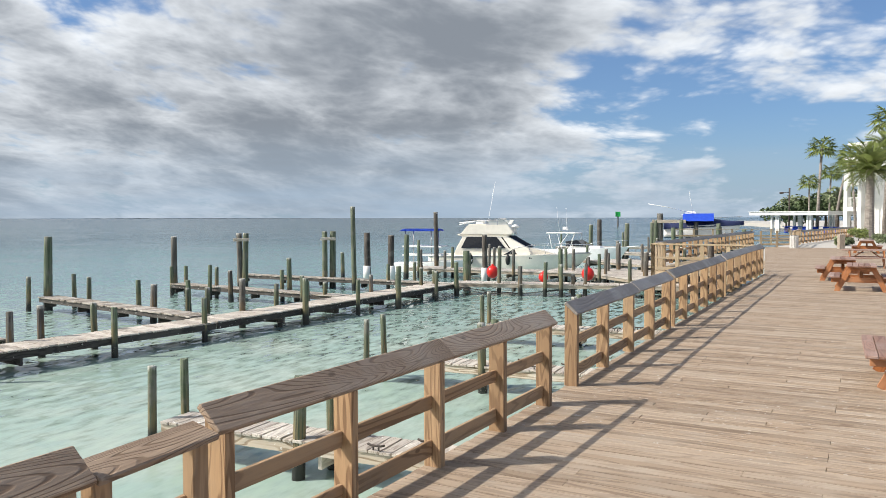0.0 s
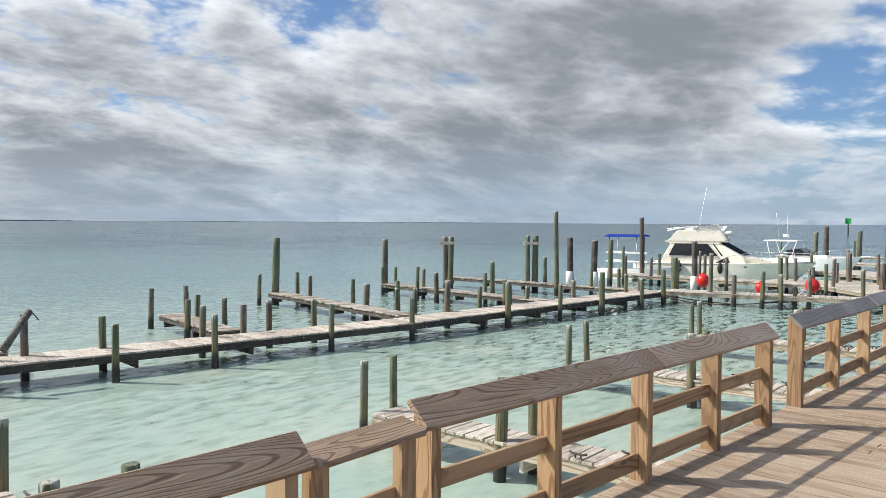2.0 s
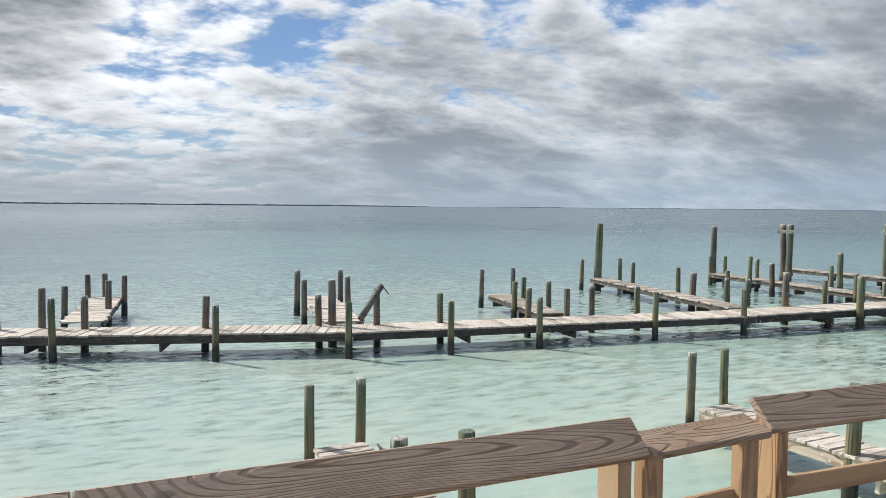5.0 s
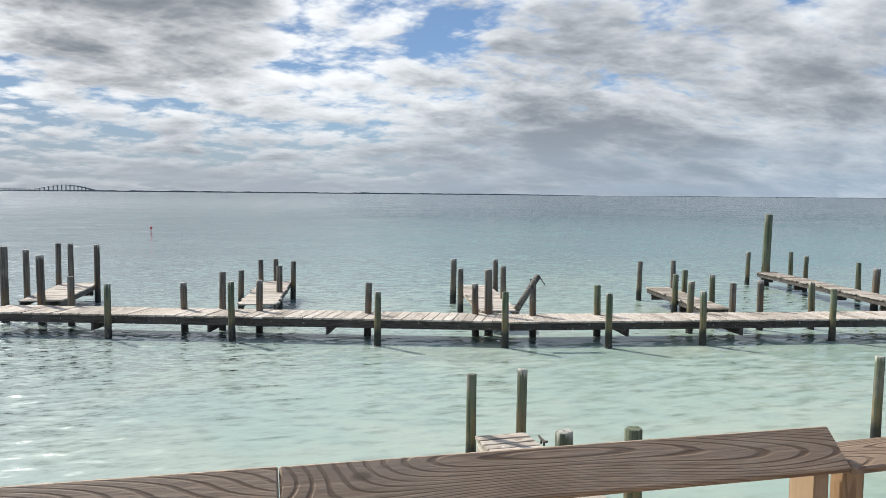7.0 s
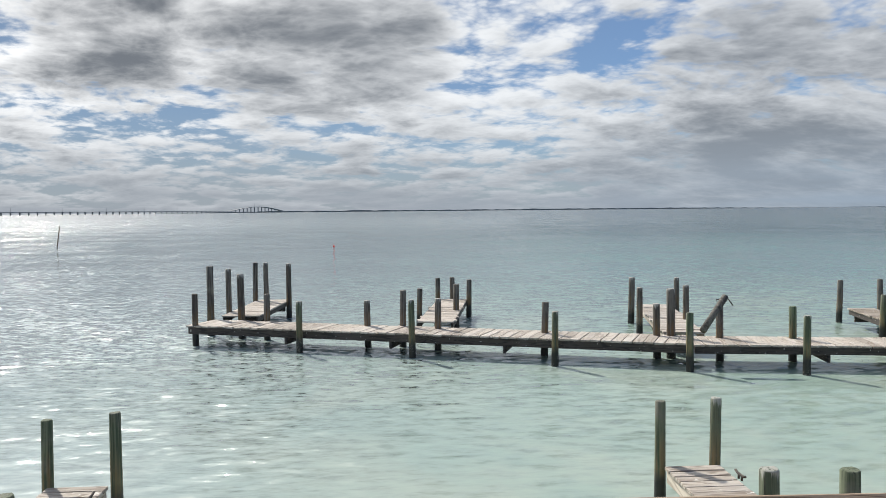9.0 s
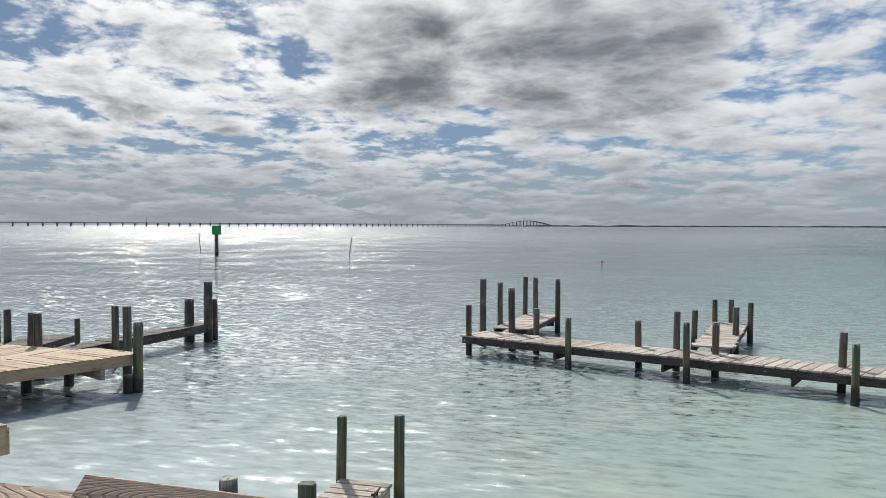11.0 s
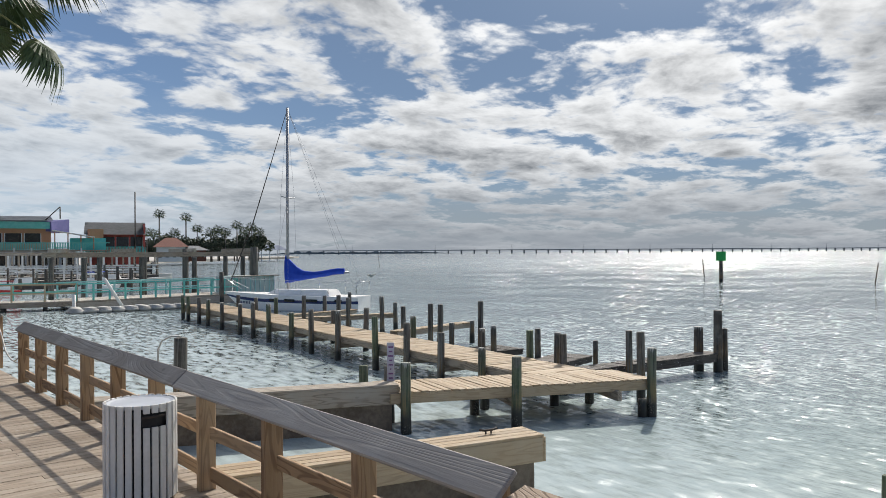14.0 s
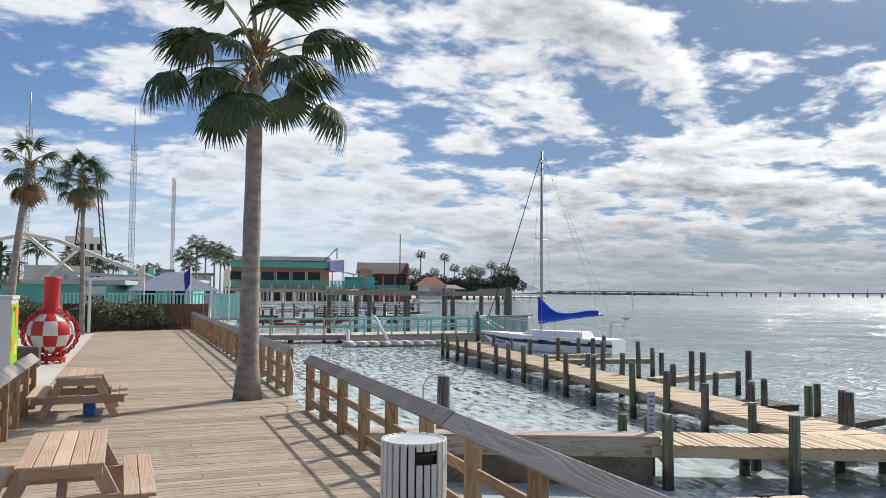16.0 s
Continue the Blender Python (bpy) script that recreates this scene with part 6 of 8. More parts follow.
channel_mark(-85.1, -12.2, 3.25, 0.95, "green square channel marker on a dark pile")
channel_mark(54.6, 251.0, 5.0, 1.6, "distant green channel marker on a pile")
for x, y, h, l in ((-100.0, -16.2, 2.2, 0.2), (-85.7, 1.7, 2.0, -0.35), (-150.0, -95.0, 3.0, 0.3)):
    st = thing("marker_stake", (x, y, SEA), "thin leaning stake standing in the bay", "stake", "stakes")
    rod("stick", [V(x, y, SEA - 0.5), V(x + 0.1, y - l, SEA + h)], 0.05, M["bark"], st)
fl = thing("float", (-66.3, 23.5, SEA), "small red float on the water", "float")
bm = bmesh.new()
bmesh.ops.create_uvsphere(bm, u_segments=12, v_segments=8, radius=0.1, matrix=Matrix.Translation((-66.3, 23.5, SEA + 0.1)))
part("ball", bm, M["red"], fl, smooth=True)


# ---- far shore and bridge ----
def bridge():
    br = thing("causeway_bridge", polar(100, 1900, SEA), "long low concrete causeway bridge on piers across the bay", "bridge")
    a, b = polar(128.5, 1250), polar(74.0, 2750)
    d = (b - a)
    n = 96
    peak = 0.925

    def height(s):
        return 7.0 + 13.0 * max(0.0, 1 - ((s - peak) / 0.075) ** 2) ** 1.2

    bm = bmesh.new()
    side = V(-d.y, d.x, 0).normalized() * 6
    rows = []
    for i in range(n + 1):
        s = i / n
        c = a + d * s
        z = SEA + height(s)
        rows.append([c - side + UP * z, c + side + UP * z, c + side + UP * (z - 1.4), c - side + UP * (z - 1.4), c - side + UP * z])
    add_loft(bm, rows, False)
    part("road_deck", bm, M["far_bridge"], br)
    for i in range(1, n, 1):
        s = i / n
        c = a + d * s
        z = SEA + height(s) - 1.4
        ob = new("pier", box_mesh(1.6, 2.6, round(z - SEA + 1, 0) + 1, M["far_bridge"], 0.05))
        m = aligned(V(c.x, c.y, (z + SEA - 1) / 2), d)
        fix(ob, br, m)
    for i in range(4, n, 6):
        c = a + d * (i / n)
        z = SEA + height(i / n)
        rod("light_pole", [c + UP * z, c + UP * (z + 9)], 0.25, M["far_bridge"], br, seg=4)


bridge()


def far_shore(name, y0, y1, r, hi, label, seed):
    bm = bmesh.new()
    n = 160
    rr = random.Random(seed)
    front, back = [], []
    for i in range(n + 1):
        yaw = y0 + (y1 - y0) * i / n
        h = hi * (0.35 + 0.65 * noise.noise(V(i * 0.11, seed, 0)) ** 2 + 0.3 * rr.random()) * min(1, 6 * i / n, 6 * (1 - i / n) + 0.05)
        front.append((polar(yaw, r, SEA - 0.5), polar(yaw, r, SEA + h), polar(yaw, r + 60, SEA + h), polar(yaw, r + 60, SEA - 0.5)))
    add_loft(bm, front, True)
    tagged(new(name, meshed(name, bm, M["hazy_land"])), label, "shore", kind="structure")


far_shore("backdrop_shore", 83.0, 37.0, 3300, 9.0, "thin dark line of the far shore", 3)
far_shore("backdrop_shore", 38.0, 8.0, 4300, 3.5, "very distant low shoreline", 5)
far_shore("backdrop_shore", 131.0, 117.0, 1900, 9.0, "low far shore with trees and roofs", 8)


# ---- trees ----
def leaf_cloud(bm, centre, radius, count, size, r, squash=0.75):
    for k in range(count):
        d = V(r.gauss(0, 1), r.gauss(0, 1), r.gauss(0, 1) * squash)
        d = d.normalized() * radius * r.uniform(0.55, 1.05) ** 0.6
        d.z *= squash
        c = centre + d
        u = V(r.uniform(-1, 1), r.uniform(-1, 1), r.uniform(-0.6, 0.6)).normalized()
        w = u.cross(V(r.uniform(-1, 1), r.uniform(-1, 1), r.uniform(-1, 1))).normalized()
        s = size * r.uniform(0.6, 1.3)
        bm.faces.new([bm.verts.new(c + u * s), bm.verts.new(c + w * s * 0.5), bm.verts.new(c - u * s), bm.verts.new(c - w * s * 0.5)])


def broad_tree(x, y, h, spread, label, seed, leaf="leaf", z=0.0, group="shore trees", count=9, per=130, size=0.35):
    tree = thing("tree", (x, y, z), label, "tree", group)
    r = random.Random(seed)
    bm = bmesh.new()
    fork = V(x, y, z + h * 0.35)
    add_tube(bm, [V(x, y, z - 0.3), V(x + 0.1, y, z + h * 0.2), fork], [h * 0.045, h * 0.035, h * 0.028], 7)
    tops = []
    for k in range(count):
        a = k * 2.4
        q = V(x, y, z) + V(math.cos(a), math.sin(a), 0) * spread * r.uniform(0.25, 0.8) + UP * h * r.uniform(0.45, 0.88)
        tops.append(q)
        add_tube(bm, [fork, (fork + q) / 2 + UP * 0.2, q], [h * 0.02, h * 0.013, h * 0.006], 5)
    part("trunk", bm, M["bark"], tree, smooth=True)
    bm = bmesh.new()
    for q in tops:
        leaf_cloud(bm, q, spread * r.uniform(0.35, 0.55), per, size, r)
    part("crown", bm, M[leaf], tree)
    return tree


def far_palm(x, y, h, crown, label, seed, z=0.0, fronds=16, group="far palms", material="frond", lean=0.0):
    palm = thing("palm", (x, y, z), label, "palm tree", group)
    r = random.Random(seed)
    bm = bmesh.new()
    add_tube(bm, [V(x, y, z - 0.2), V(x + lean * 0.4, y, z + h * 0.5), V(x + lean, y, z + h)], [h * 0.022, h * 0.016, h * 0.014], 7)
    part("trunk", bm, M["trunk"], palm, smooth=True)
    bm = bmesh.new()
    top = V(x + lean, y, z + h)
    for k in range(fronds):
        a = k * 2.4
        rise = 1.1 - 1.7 * k / fronds
        out = V(math.cos(a) * math.cos(rise), math.sin(a) * math.cos(rise), math.sin(rise))
        hub = top + out * crown * 0.45
        for q in range(9):
            b = (q / 8 - 0.5) * 3.0
            w = (out * math.cos(b) + V(-math.sin(a), math.cos(a), 0) * math.sin(b)).normalized()
            tip = hub + w * crown * 0.6 * r.uniform(0.85, 1.1) - UP * crown * 0.26
            s = w.cross(UP).normalized() * crown * 0.05
            bm.faces.new([bm.verts.new(hub - s * 0.5), bm.verts.new((hub + tip) / 2 - s + UP * 0.04), bm.verts.new(tip), bm.verts.new((hub + tip) / 2 + s + UP * 0.04)])
        add_tube(bm, [top, hub], crown * 0.012, 4)
    part("crown", bm, M[material], palm)
    return palm


for k in range(15):
    yaw = 138.4 - 0.52 * k
    r = 268 + 18 * math.sin(k * 2.1)
    p = polar(yaw, r)
    h = 0.85 * (7.5, 9, 8, 10, 9, 8.5, 7.5, 8.5, 10, 9, 7.5, 7, 9.5, 10.5, 9)[k]
    broad_tree(p.x, p.y, h, h * 0.62, "dull green shore tree in a dense row", 40 + k, "leaf_dull", per=130, size=0.48, count=11)
for k, (yaw, r, h) in enumerate(((137.7, 262, 15.0), (135.95, 262, 14.0), (132.5, 250, 11.0), (131.5, 252, 10.5), (135.2, 265, 10.5), (138.5, 240, 8.5), (133.3, 250, 9.0), (132.0, 258, 9.5), (134.3, 255, 9.0), (136.7, 258, 9.0), (131.0, 250, 9.0), (138.0, 255, 8.5), (133.8, 262, 10.0))):
    p = polar(yaw, r)
    far_palm(p.x, p.y, h, 2.4, "slender far palm above the shore trees", 80 + k, fronds=18, material="leaf")
for k, (yaw, r, h) in enumerate(((154.4, 100, 6.6), (153.6, 102, 8.2), (153.0, 100, 7.0), (152.4, 104, 7.6), (151.7, 106, 7.2), (154.0, 106, 5.6), (157.2, 110, 4.6), (158.94, 85, 5.0), (160.48, 85, 4.6), (163.54, 85, 6.4), (161.47, 85, 5.3), (165.9, 44, 3.4), (152.0, 112, 6.6), (156.5, 112, 5.0))):
    p = polar(yaw, r)
    far_palm(p.x, p.y, h, 1.7, "palm behind the beach bar roofs", 110 + k, fronds=20)


# ---- the southern shore: bar, fence, restaurants, pier ----
def face_frame(yaw0, yaw1, r0, r1):
    """Ends of a facade between two directions."""
    a, b = polar(yaw0, r0), polar(yaw1, r1)
    u = (b - a).normalized()
    back = V(-u.y, u.x, 0)
    if back.dot(a) < 0:
        back = -back
    return a, b, u, back


def wall_box(bm, a, b, back, z0, z1, mat=0):
    q = [a, b, b + back, a + back]
    add_prism(bm, [(p.x, p.y) for p in q], z0, z1, mat)


def windows(parent, a, u, length, count, z0, z1, width, material="dark_glass", back=None, inset=0.06, start=0.0):
    for k in range(count):
        c = a + u * (start + (k + 0.5) * length / count)
        win = timber("window", c - u * width / 2 + UP * (z0 + z1) / 2 - back * inset, c + u * width / 2 + UP * (z0 + z1) / 2 - back * inset, 0.05, z1 - z0, M[material], parent)
        for s in (-1, 1):
            timber("window_jamb", c + u * s * (width / 2 + 0.05) + UP * z0 - back * (inset + 0.04), c + u * s * (width / 2 + 0.05) + UP * z1 - back * (inset + 0.04), 0.1, 0.08, M["white_paint"], win, up=back)


def rail_fence(parent, a, b, z, h, material, gap=1.6, bars=3, post=0.1):
    a, b = Vector(a), Vector(b)
    u = (b - a).normalized()
    n = max(1, round((b - a).length / gap))
    for i in range(n + 1):
        p = a + (b - a) * i / n
        timber("post", p + UP * z, p + UP * (z + h), post, post, M[material], parent, up=V(u.x, u.y, 0))
    for k in range(bars):
        q = UP * (z + h * (k + 1) / bars - 0.04)
        timber("rail", a + q, b + q, 0.05, 0.09, M[material], parent)


def restaurant():
    a, b, u, back = face_frame(151.6, 142.9, 118, 118)
    deep = back * 14
    ob = thing("restaurant", a, "two-storey waterside restaurant painted orange, purple and teal", "restaurant")
    length = (b - a).length
    bm = bmesh.new()
    wall_box(bm, a, b, deep, 0.0, 3.2)
    part("lower_wall", bm, M["white_paint"], ob)
    bm = bmesh.new()
    wall_box(bm, a + u * 0.5 + back * 2.5, b - u * 2.9 + back * 2.5, deep, 3.2, 6.3)
    part("upper_wall", bm, M["orange_wall"], ob, "orange upper wall")
    bm = bmesh.new()
    wall_box(bm, a + back * 1.8, b - u * 2.9 + back * 1.8, deep, 6.3, 7.3)
    part("fascia", bm, M["teal"], ob, "teal fascia band")
    bm = bmesh.new()
    p0, p1 = b - u * 2.9 + back * 1.5, b - u * 0.4 + back * 6.0
    bm.faces.new([bm.verts.new(q) for q in (p0 + UP * 5.9, p1 + UP * 5.8, p1 + UP * 7.9, p0 + UP * 7.3)])
    r = bmesh.ops.extrude_face_region(bm, geom=bm.faces[:])
    bmesh.ops.translate(bm, verts=[v for v in r["geom"] if isinstance(v, bmesh.types.BMVert)], vec=back * 3 - u * 2)
    part("gable", bm, M["purple"], ob, "purple gable end")
    bm = bmesh.new()
    e0, e1 = a + back * 1.3 - u * 0.4, b - u * 2.7 + back * 1.3
    add_loft(bm, [[e0 + UP * 7.35, e0 + back * 6 + UP * 8.3, e0 + back * 13 + UP * 7.35], [e1 + UP * 7.5, e1 + back * 6 + UP * 8.4, e1 + back * 13 + UP * 7.5]], False)
    bmesh.ops.solidify(bm, geom=bm.faces, thickness=0.15)
    part("roof", bm, M["roof_slate"], ob, "blue-grey metal roof")
    timber("awning", b - u * 2.8 + back * 1.0 + UP * 6.0, b + u * 2.4 + back * 0.6 + UP * 5.0, 3.4, 0.12, M["stucco"], ob)
    for k in range(4):
        p = b - u * (2.6 - 1.6 * k) - back * 0.4
        timber("awning_post", p + UP * 3.2, p + UP * (5.75 - 0.22 * k), 0.14, 0.14, M["orange_wall"], ob, up=u)
    bm = bmesh.new()
    wall_box(bm, b + u * 2.2 + back * 5, b + u * 4.0 + back * 5, back * 4, 3.2, 6.4)
    part("annex", bm, M["orange_wall"], ob, "orange annex")
    windows(ob, a + back * 2.5, u, length - 4, 6, 4.1, 5.6, 1.9, back=back)
    windows(ob, a, u, length, 9, 0.9, 2.4, 1.6, back=back)
    for k in range(96):
        p = a + u * k * 0.2 - back * 0.6
        timber("baluster", p + UP * 3.1, p + UP * 4.1, 0.12, 0.04, M["teal"], ob, up=back, c=0.003)
    timber("balcony_rail", a - back * 0.6 + UP * 4.15, b + u * 4.2 - back * 0.6 + UP * 4.15, 0.12, 0.12, M["teal"], ob)
    timber("balcony_floor", a + back * 1.0 + UP * 3.0, b + u * 4.2 + back * 1.0 + UP * 3.0, 3.6, 0.2, M["beam"], ob)
    bm = bmesh.new()
    wall_box(bm, b - u * 0.6 + back * 2, b + u * 4.0 + back * 2, back * 0.3, 3.1, 4.9)
    part("screen_wall", bm, M["teal_bright"], ob, "bright turquoise screen wall")
    for k in range(10):
        p = a + u * (0.5 + k * 2.0) - back * 1.0
        timber("pier_post", p - UP * 0.5, p + UP * 3.4, 0.2, 0.2, M["white_paint"], ob, up=u)
    rod("roof_mast", [b - u * 3.6 + UP * 7.6 + back * 2, b - u * 1.8 + UP * 9.6 + back * 2], 0.08, M["iron"], ob)
    rod("roof_mast", [b - u * 1.8 + UP * 7.8 + back * 2, b - u * 1.8 + UP * 9.6 + back * 2], 0.08, M["iron"], ob)

    ob.scale = (1, 1, 0.92)
    a, b, u, back = face_frame(142.25, 138.7, 126, 126)
    ob = thing("red_house", a, "red waterside house with a grey gabled roof and porch", "house")
    length = (b - a).length
    deep = back * 9
    bm = bmesh.new()
    wall_box(bm, a + back * 2, b + back * 2, deep, 0.0, 6.3)
    part("wall", bm, M["red_wall"], ob, "red wall")
    bm = bmesh.new()
    wall_box(bm, b + u * 0.0 + back * 0.0, b + u * 0.25, deep + back * 2, 2.6, 7.9)
    part("side_wall", bm, M["red_wall"], ob)
    bm = bmesh.new()
    add_loft(bm, [[q - back * 0.4 + UP * 6.0, q + back * 5 + UP * 8.3, q + back * 11.5 + UP * 6.0] for q in (a - u * 0.4, b + u * 0.3)], False)
    bmesh.ops.solidify(bm, geom=bm.faces, thickness=0.18)
    part("roof", bm, M["roof"], ob, "grey shingled roof")
    windows(ob, a + back * 2, u, length, 4, 3.9, 5.6, 1.7, back=back)
    for k in range(5):
        p = a + u * k * length / 4
        timber("porch_post", p + UP * 0, p + UP * 6.0, 0.2, 0.2, M["teal_pale"] if k < 2 else M["red_wall"], ob, up=u)
    for k in range(62):
        p = a + u * (-4.2 + k * 0.2) - back * 0.1
        timber("baluster", p + UP * 2.6, p + UP * 3.8, 0.12, 0.04, M["teal"], ob, up=back, c=0.003)
    timber("balcony_rail", a - u * 4.4 - back * 0.1 + UP * 3.85, b - back * 0.1 + UP * 3.85, 0.12, 0.12, M["teal"], ob)
    timber("balcony_floor", a - u * 4.4 + back + UP * 2.5, b + back + UP * 2.5, 2.4, 0.2, M["beam"], ob)
    rod("flag_mast", [b - u * 1.2 - back * 1 + UP * 0, b - u * 1.2 - back * 1 + UP * 13.4], 0.09, M["iron"], ob)
    ob.scale = (1, 1, 0.86)


restaurant()


def tile_house():
    for yaw0, yaw1, r, z, e, label in ((137.9, 136.0, 235, 4.2, 6.9, "low house with a red tiled hip roof by the water"), (136.4, 134.6, 240, 3.2, 4.6, "brown flat house among the shore trees")):
        a, b, u, back = face_frame(yaw0, yaw1, r, r)
        ob = thing("house", a, label, "house", "shore houses")
        bm = bmesh.new()
        wall_box(bm, a, b, back * 8, 0, z)
        part("wall", bm, M["stucco"] if e > 5 else M["brown_fence"], ob)
        bm = bmesh.new()
        q = [a - u - back, b + u - back, b + u + back * 9, a - u + back * 9]
        low = [bm.verts.new(p + UP * z) for p in q]
        mid = [bm.verts.new((a + b) / 2 + u * s + back * 4 + UP * e) for s in (-1.5, 1.5)]
        for f in ((low[0], low[1], mid[1], mid[0]), (low[1], low[2], mid[1]), (low[2], low[3], mid[0], mid[1]), (low[3], low[0], mid[0]), low[::-1]):
            bm.faces.new(f)
        part("roof", bm, M["tile_red"] if e > 5 else M["roof"], ob)
        windows(ob, a, u, (b - a).length, 4, 1.2, 2.4, 0.9, back=back)


tile_house()

p = polar(129.95, 330)
pav = thing("water_pavilion", (p.x, p.y, SEA), "blue-roofed open pavilion on piles over the water", "pavilion")
bm = bmesh.new()
s = 5.5
u = V(-p.y, p.x, 0).normalized()
v = V(p.x, p.y, 0).normalized()
low = [bm.verts.new(p + u * i * s + v * j * s + UP * 3.6) for i, j in ((-1, -1), (1, -1), (1, 1), (-1, 1))]
top = [bm.verts.new(p + u * i * 2.4 + UP * 5.5) for i in (-1, 1)]
for f in ((low[0], low[1], top[1], top[0]), (low[1], low[2], top[1]), (low[2], low[3], top[0], top[1]), (low[3], low[0], top[0]), low[::-1]):
    bm.faces.new(f)
part("roof", bm, M["roof_blue"], pav, "blue-grey hip roof")
for i in (-0.9, -0.3, 0.3, 0.9):
    for j in (-0.9, 0.9):
        timber("post", p + u * i * s + v * j * s + UP * -2, p + u * i * s + v * j * s + UP * 3.6, 0.3, 0.3, M["white_paint"], pav, up=u)
timber("platform", p - u * 8 + UP * 0.2, p + u * 10 + UP * 0.2, 11, 0.4, M["beam"], pav)


# ---- the teal pier with its timber frame ----
def teal_pier():
    z = -0.55
    ob = thing("teal_pier", (-33.0, -43.5, SEA), "old timber pier with teal-painted railings", "pier")
    a, b, c = V(-24.6, -46.6, 0), V(-31.6, -41.6, 0), V(-41.8, -38.3, 0)
    for p, q, w in ((a, b, 2.0), (b, c, 3.4)):
        u = (q - p).normalized()
        n = V(-u.y, u.x, 0)
        n = n if n.dot(p) > 0 else -n
        count = int((q - p).length / 0.2)
        for i in range(count):
            m = p + u * (i + 0.5) * 0.2 + n * w / 2 + UP * (z - 0.02)
            fix(new("plank", box_mesh(w, 0.19, 0.04, M["old"], 0.004)), ob, aligned(m, n))
        timber("edge_beam", p + UP * (z - 0.18), q + UP * (z - 0.18), 0.08, 0.28, M["beam"], ob)
        timber("edge_beam", p + n * w + UP * (z - 0.18), q + n * w + UP * (z - 0.18), 0.08, 0.28, M["tar"], ob)
        for i in range(int((q - p).length / 2.2) + 1):
            for k in (0.15, w - 0.15):
                m = p + u * (0.3 + i * 2.2) + n * k
                pile(m.x, m.y, z - 0.05, ob, 0.13, "pile_dark")
        rail_fence(ob, p, q, z, 1.05, "teal" if p is b else "pine", 0.95 if p is b else 1.7, bars=2)
        rail_fence(ob, p + n * w, q + n * w, z, 1.05, "teal_pale" if p is b else "teal", 1.8, bars=2)
    u = (c - b).normalized()
    n = V(-u.y, u.x, 0)
    n = n if n.dot(b) > 0 else -n
    timber("low_wall", b + UP * -0.95, c + UP * -0.95, 0.1, 0.55, M["beam"], ob)
    bm = bmesh.new()
    wall_box(bm, c - u * 0.2, c + u * 3.0, n * 2.6, -1.2, 0.62)
    part("fish_hut", bm, M["hut"], ob, "pale grey-green boarded hut")
    for k in range(9):
        q = c - u * 0.1 + u * k * 0.38 - n * 0.03
        timber("batten", q + UP * -1.0, q + UP * 0.62, 0.05, 0.03, M["teal_pale"], ob, up=n)
    timber("fish_table", c - u * 0.4 - n * 0.1 + UP * 0.65, c + u * 3.2 - n * 0.1 + UP * 0.65, 0.5, 0.06, M["beam"], ob)
    pile(c.x - u.x * 1.2, c.y - u.y * 1.2, 0.95, ob, 0.17, "pile_grey", name="teal_post")


teal_pier()


def timber_frame():
    ob = thing("timber_frame", (-38.0, -46.0, SEA), "weathered grey timber frame of heavy posts and beams over the water", "pergola")
    a, b = V(-35.0, -47.2, 0), V(-47.0, -42.0, 0)
    u = (b - a).normalized()
    n = V(-u.y, u.x, 0)
    n = n if n.dot(a) > 0 else -n
    for k, off in enumerate((0.0, 4.2)):
        for i in range(5 if k else 4):
            p = a + (b - a) * (i / 4 if k else (i + 0.3) / 3.4) + n * off
            pile(p.x, p.y, 2.0, ob, 0.2, "pile_grey", name="post")
        timber("beam", a - u * 0.6 + n * off + UP * 2.2, b + u * 0.6 + n * off + UP * 2.2, 0.28, 0.34, M["beam"], ob)
    for i in range(4):
        p = a + (b - a) * i / 3
        timber("cross_beam", p - n * 0.5 + UP * 2.5, p + n * 4.8 + UP * 2.5, 0.2, 0.26, M["beam"], ob)
    for x, y, top, r in ((-44.6, -39.2, 2.7, 0.3), (-46.6, -41.2, 2.0, 0.2), (-42.5, -44.0, 2.6, 0.2)):
        pile(x, y, top, ob, r, "pile_grey", name="post")


timber_frame()

raft = thing("pontoon_raft", (-32.0, -38.0, SEA), "row of dirty white plastic pontoon floats", "pontoon")
a, b = V(-29.4, -39.4, SEA), V(-35.4, -36.6, SEA)
u = (b - a).normalized()
for i in range(9):
    c = a + (b - a) * (i + 0.5) / 9
    bm = bmesh.new()
    add_box(bm, 0.78, 1.45, 0.36, aligned(c + UP * 0.12, u) @ pose(0, 0, 0, rng.uniform(-2, 2), rng.uniform(-6, 2), rng.uniform(-5, 5)))
    bmesh.ops.bevel(bm, geom=bm.edges, offset=0.12, segments=3, affect="EDGES")
    lumps(bm, 0.05, i * 1.7)
    part("float", bm, M["pontoon"], raft, smooth=True)
rod("mooring_pole", [V(-30.2, -40.0, SEA - 1), V(-30.2, -40.0, -0.1)], 0.1, M["white_paint"], raft)
rod("gangway_rail", [V(-33.2, -39.6, SEA + 0.2), V(-32.6, -40.4, 0.75)], 0.1, M["white_paint"], raft)


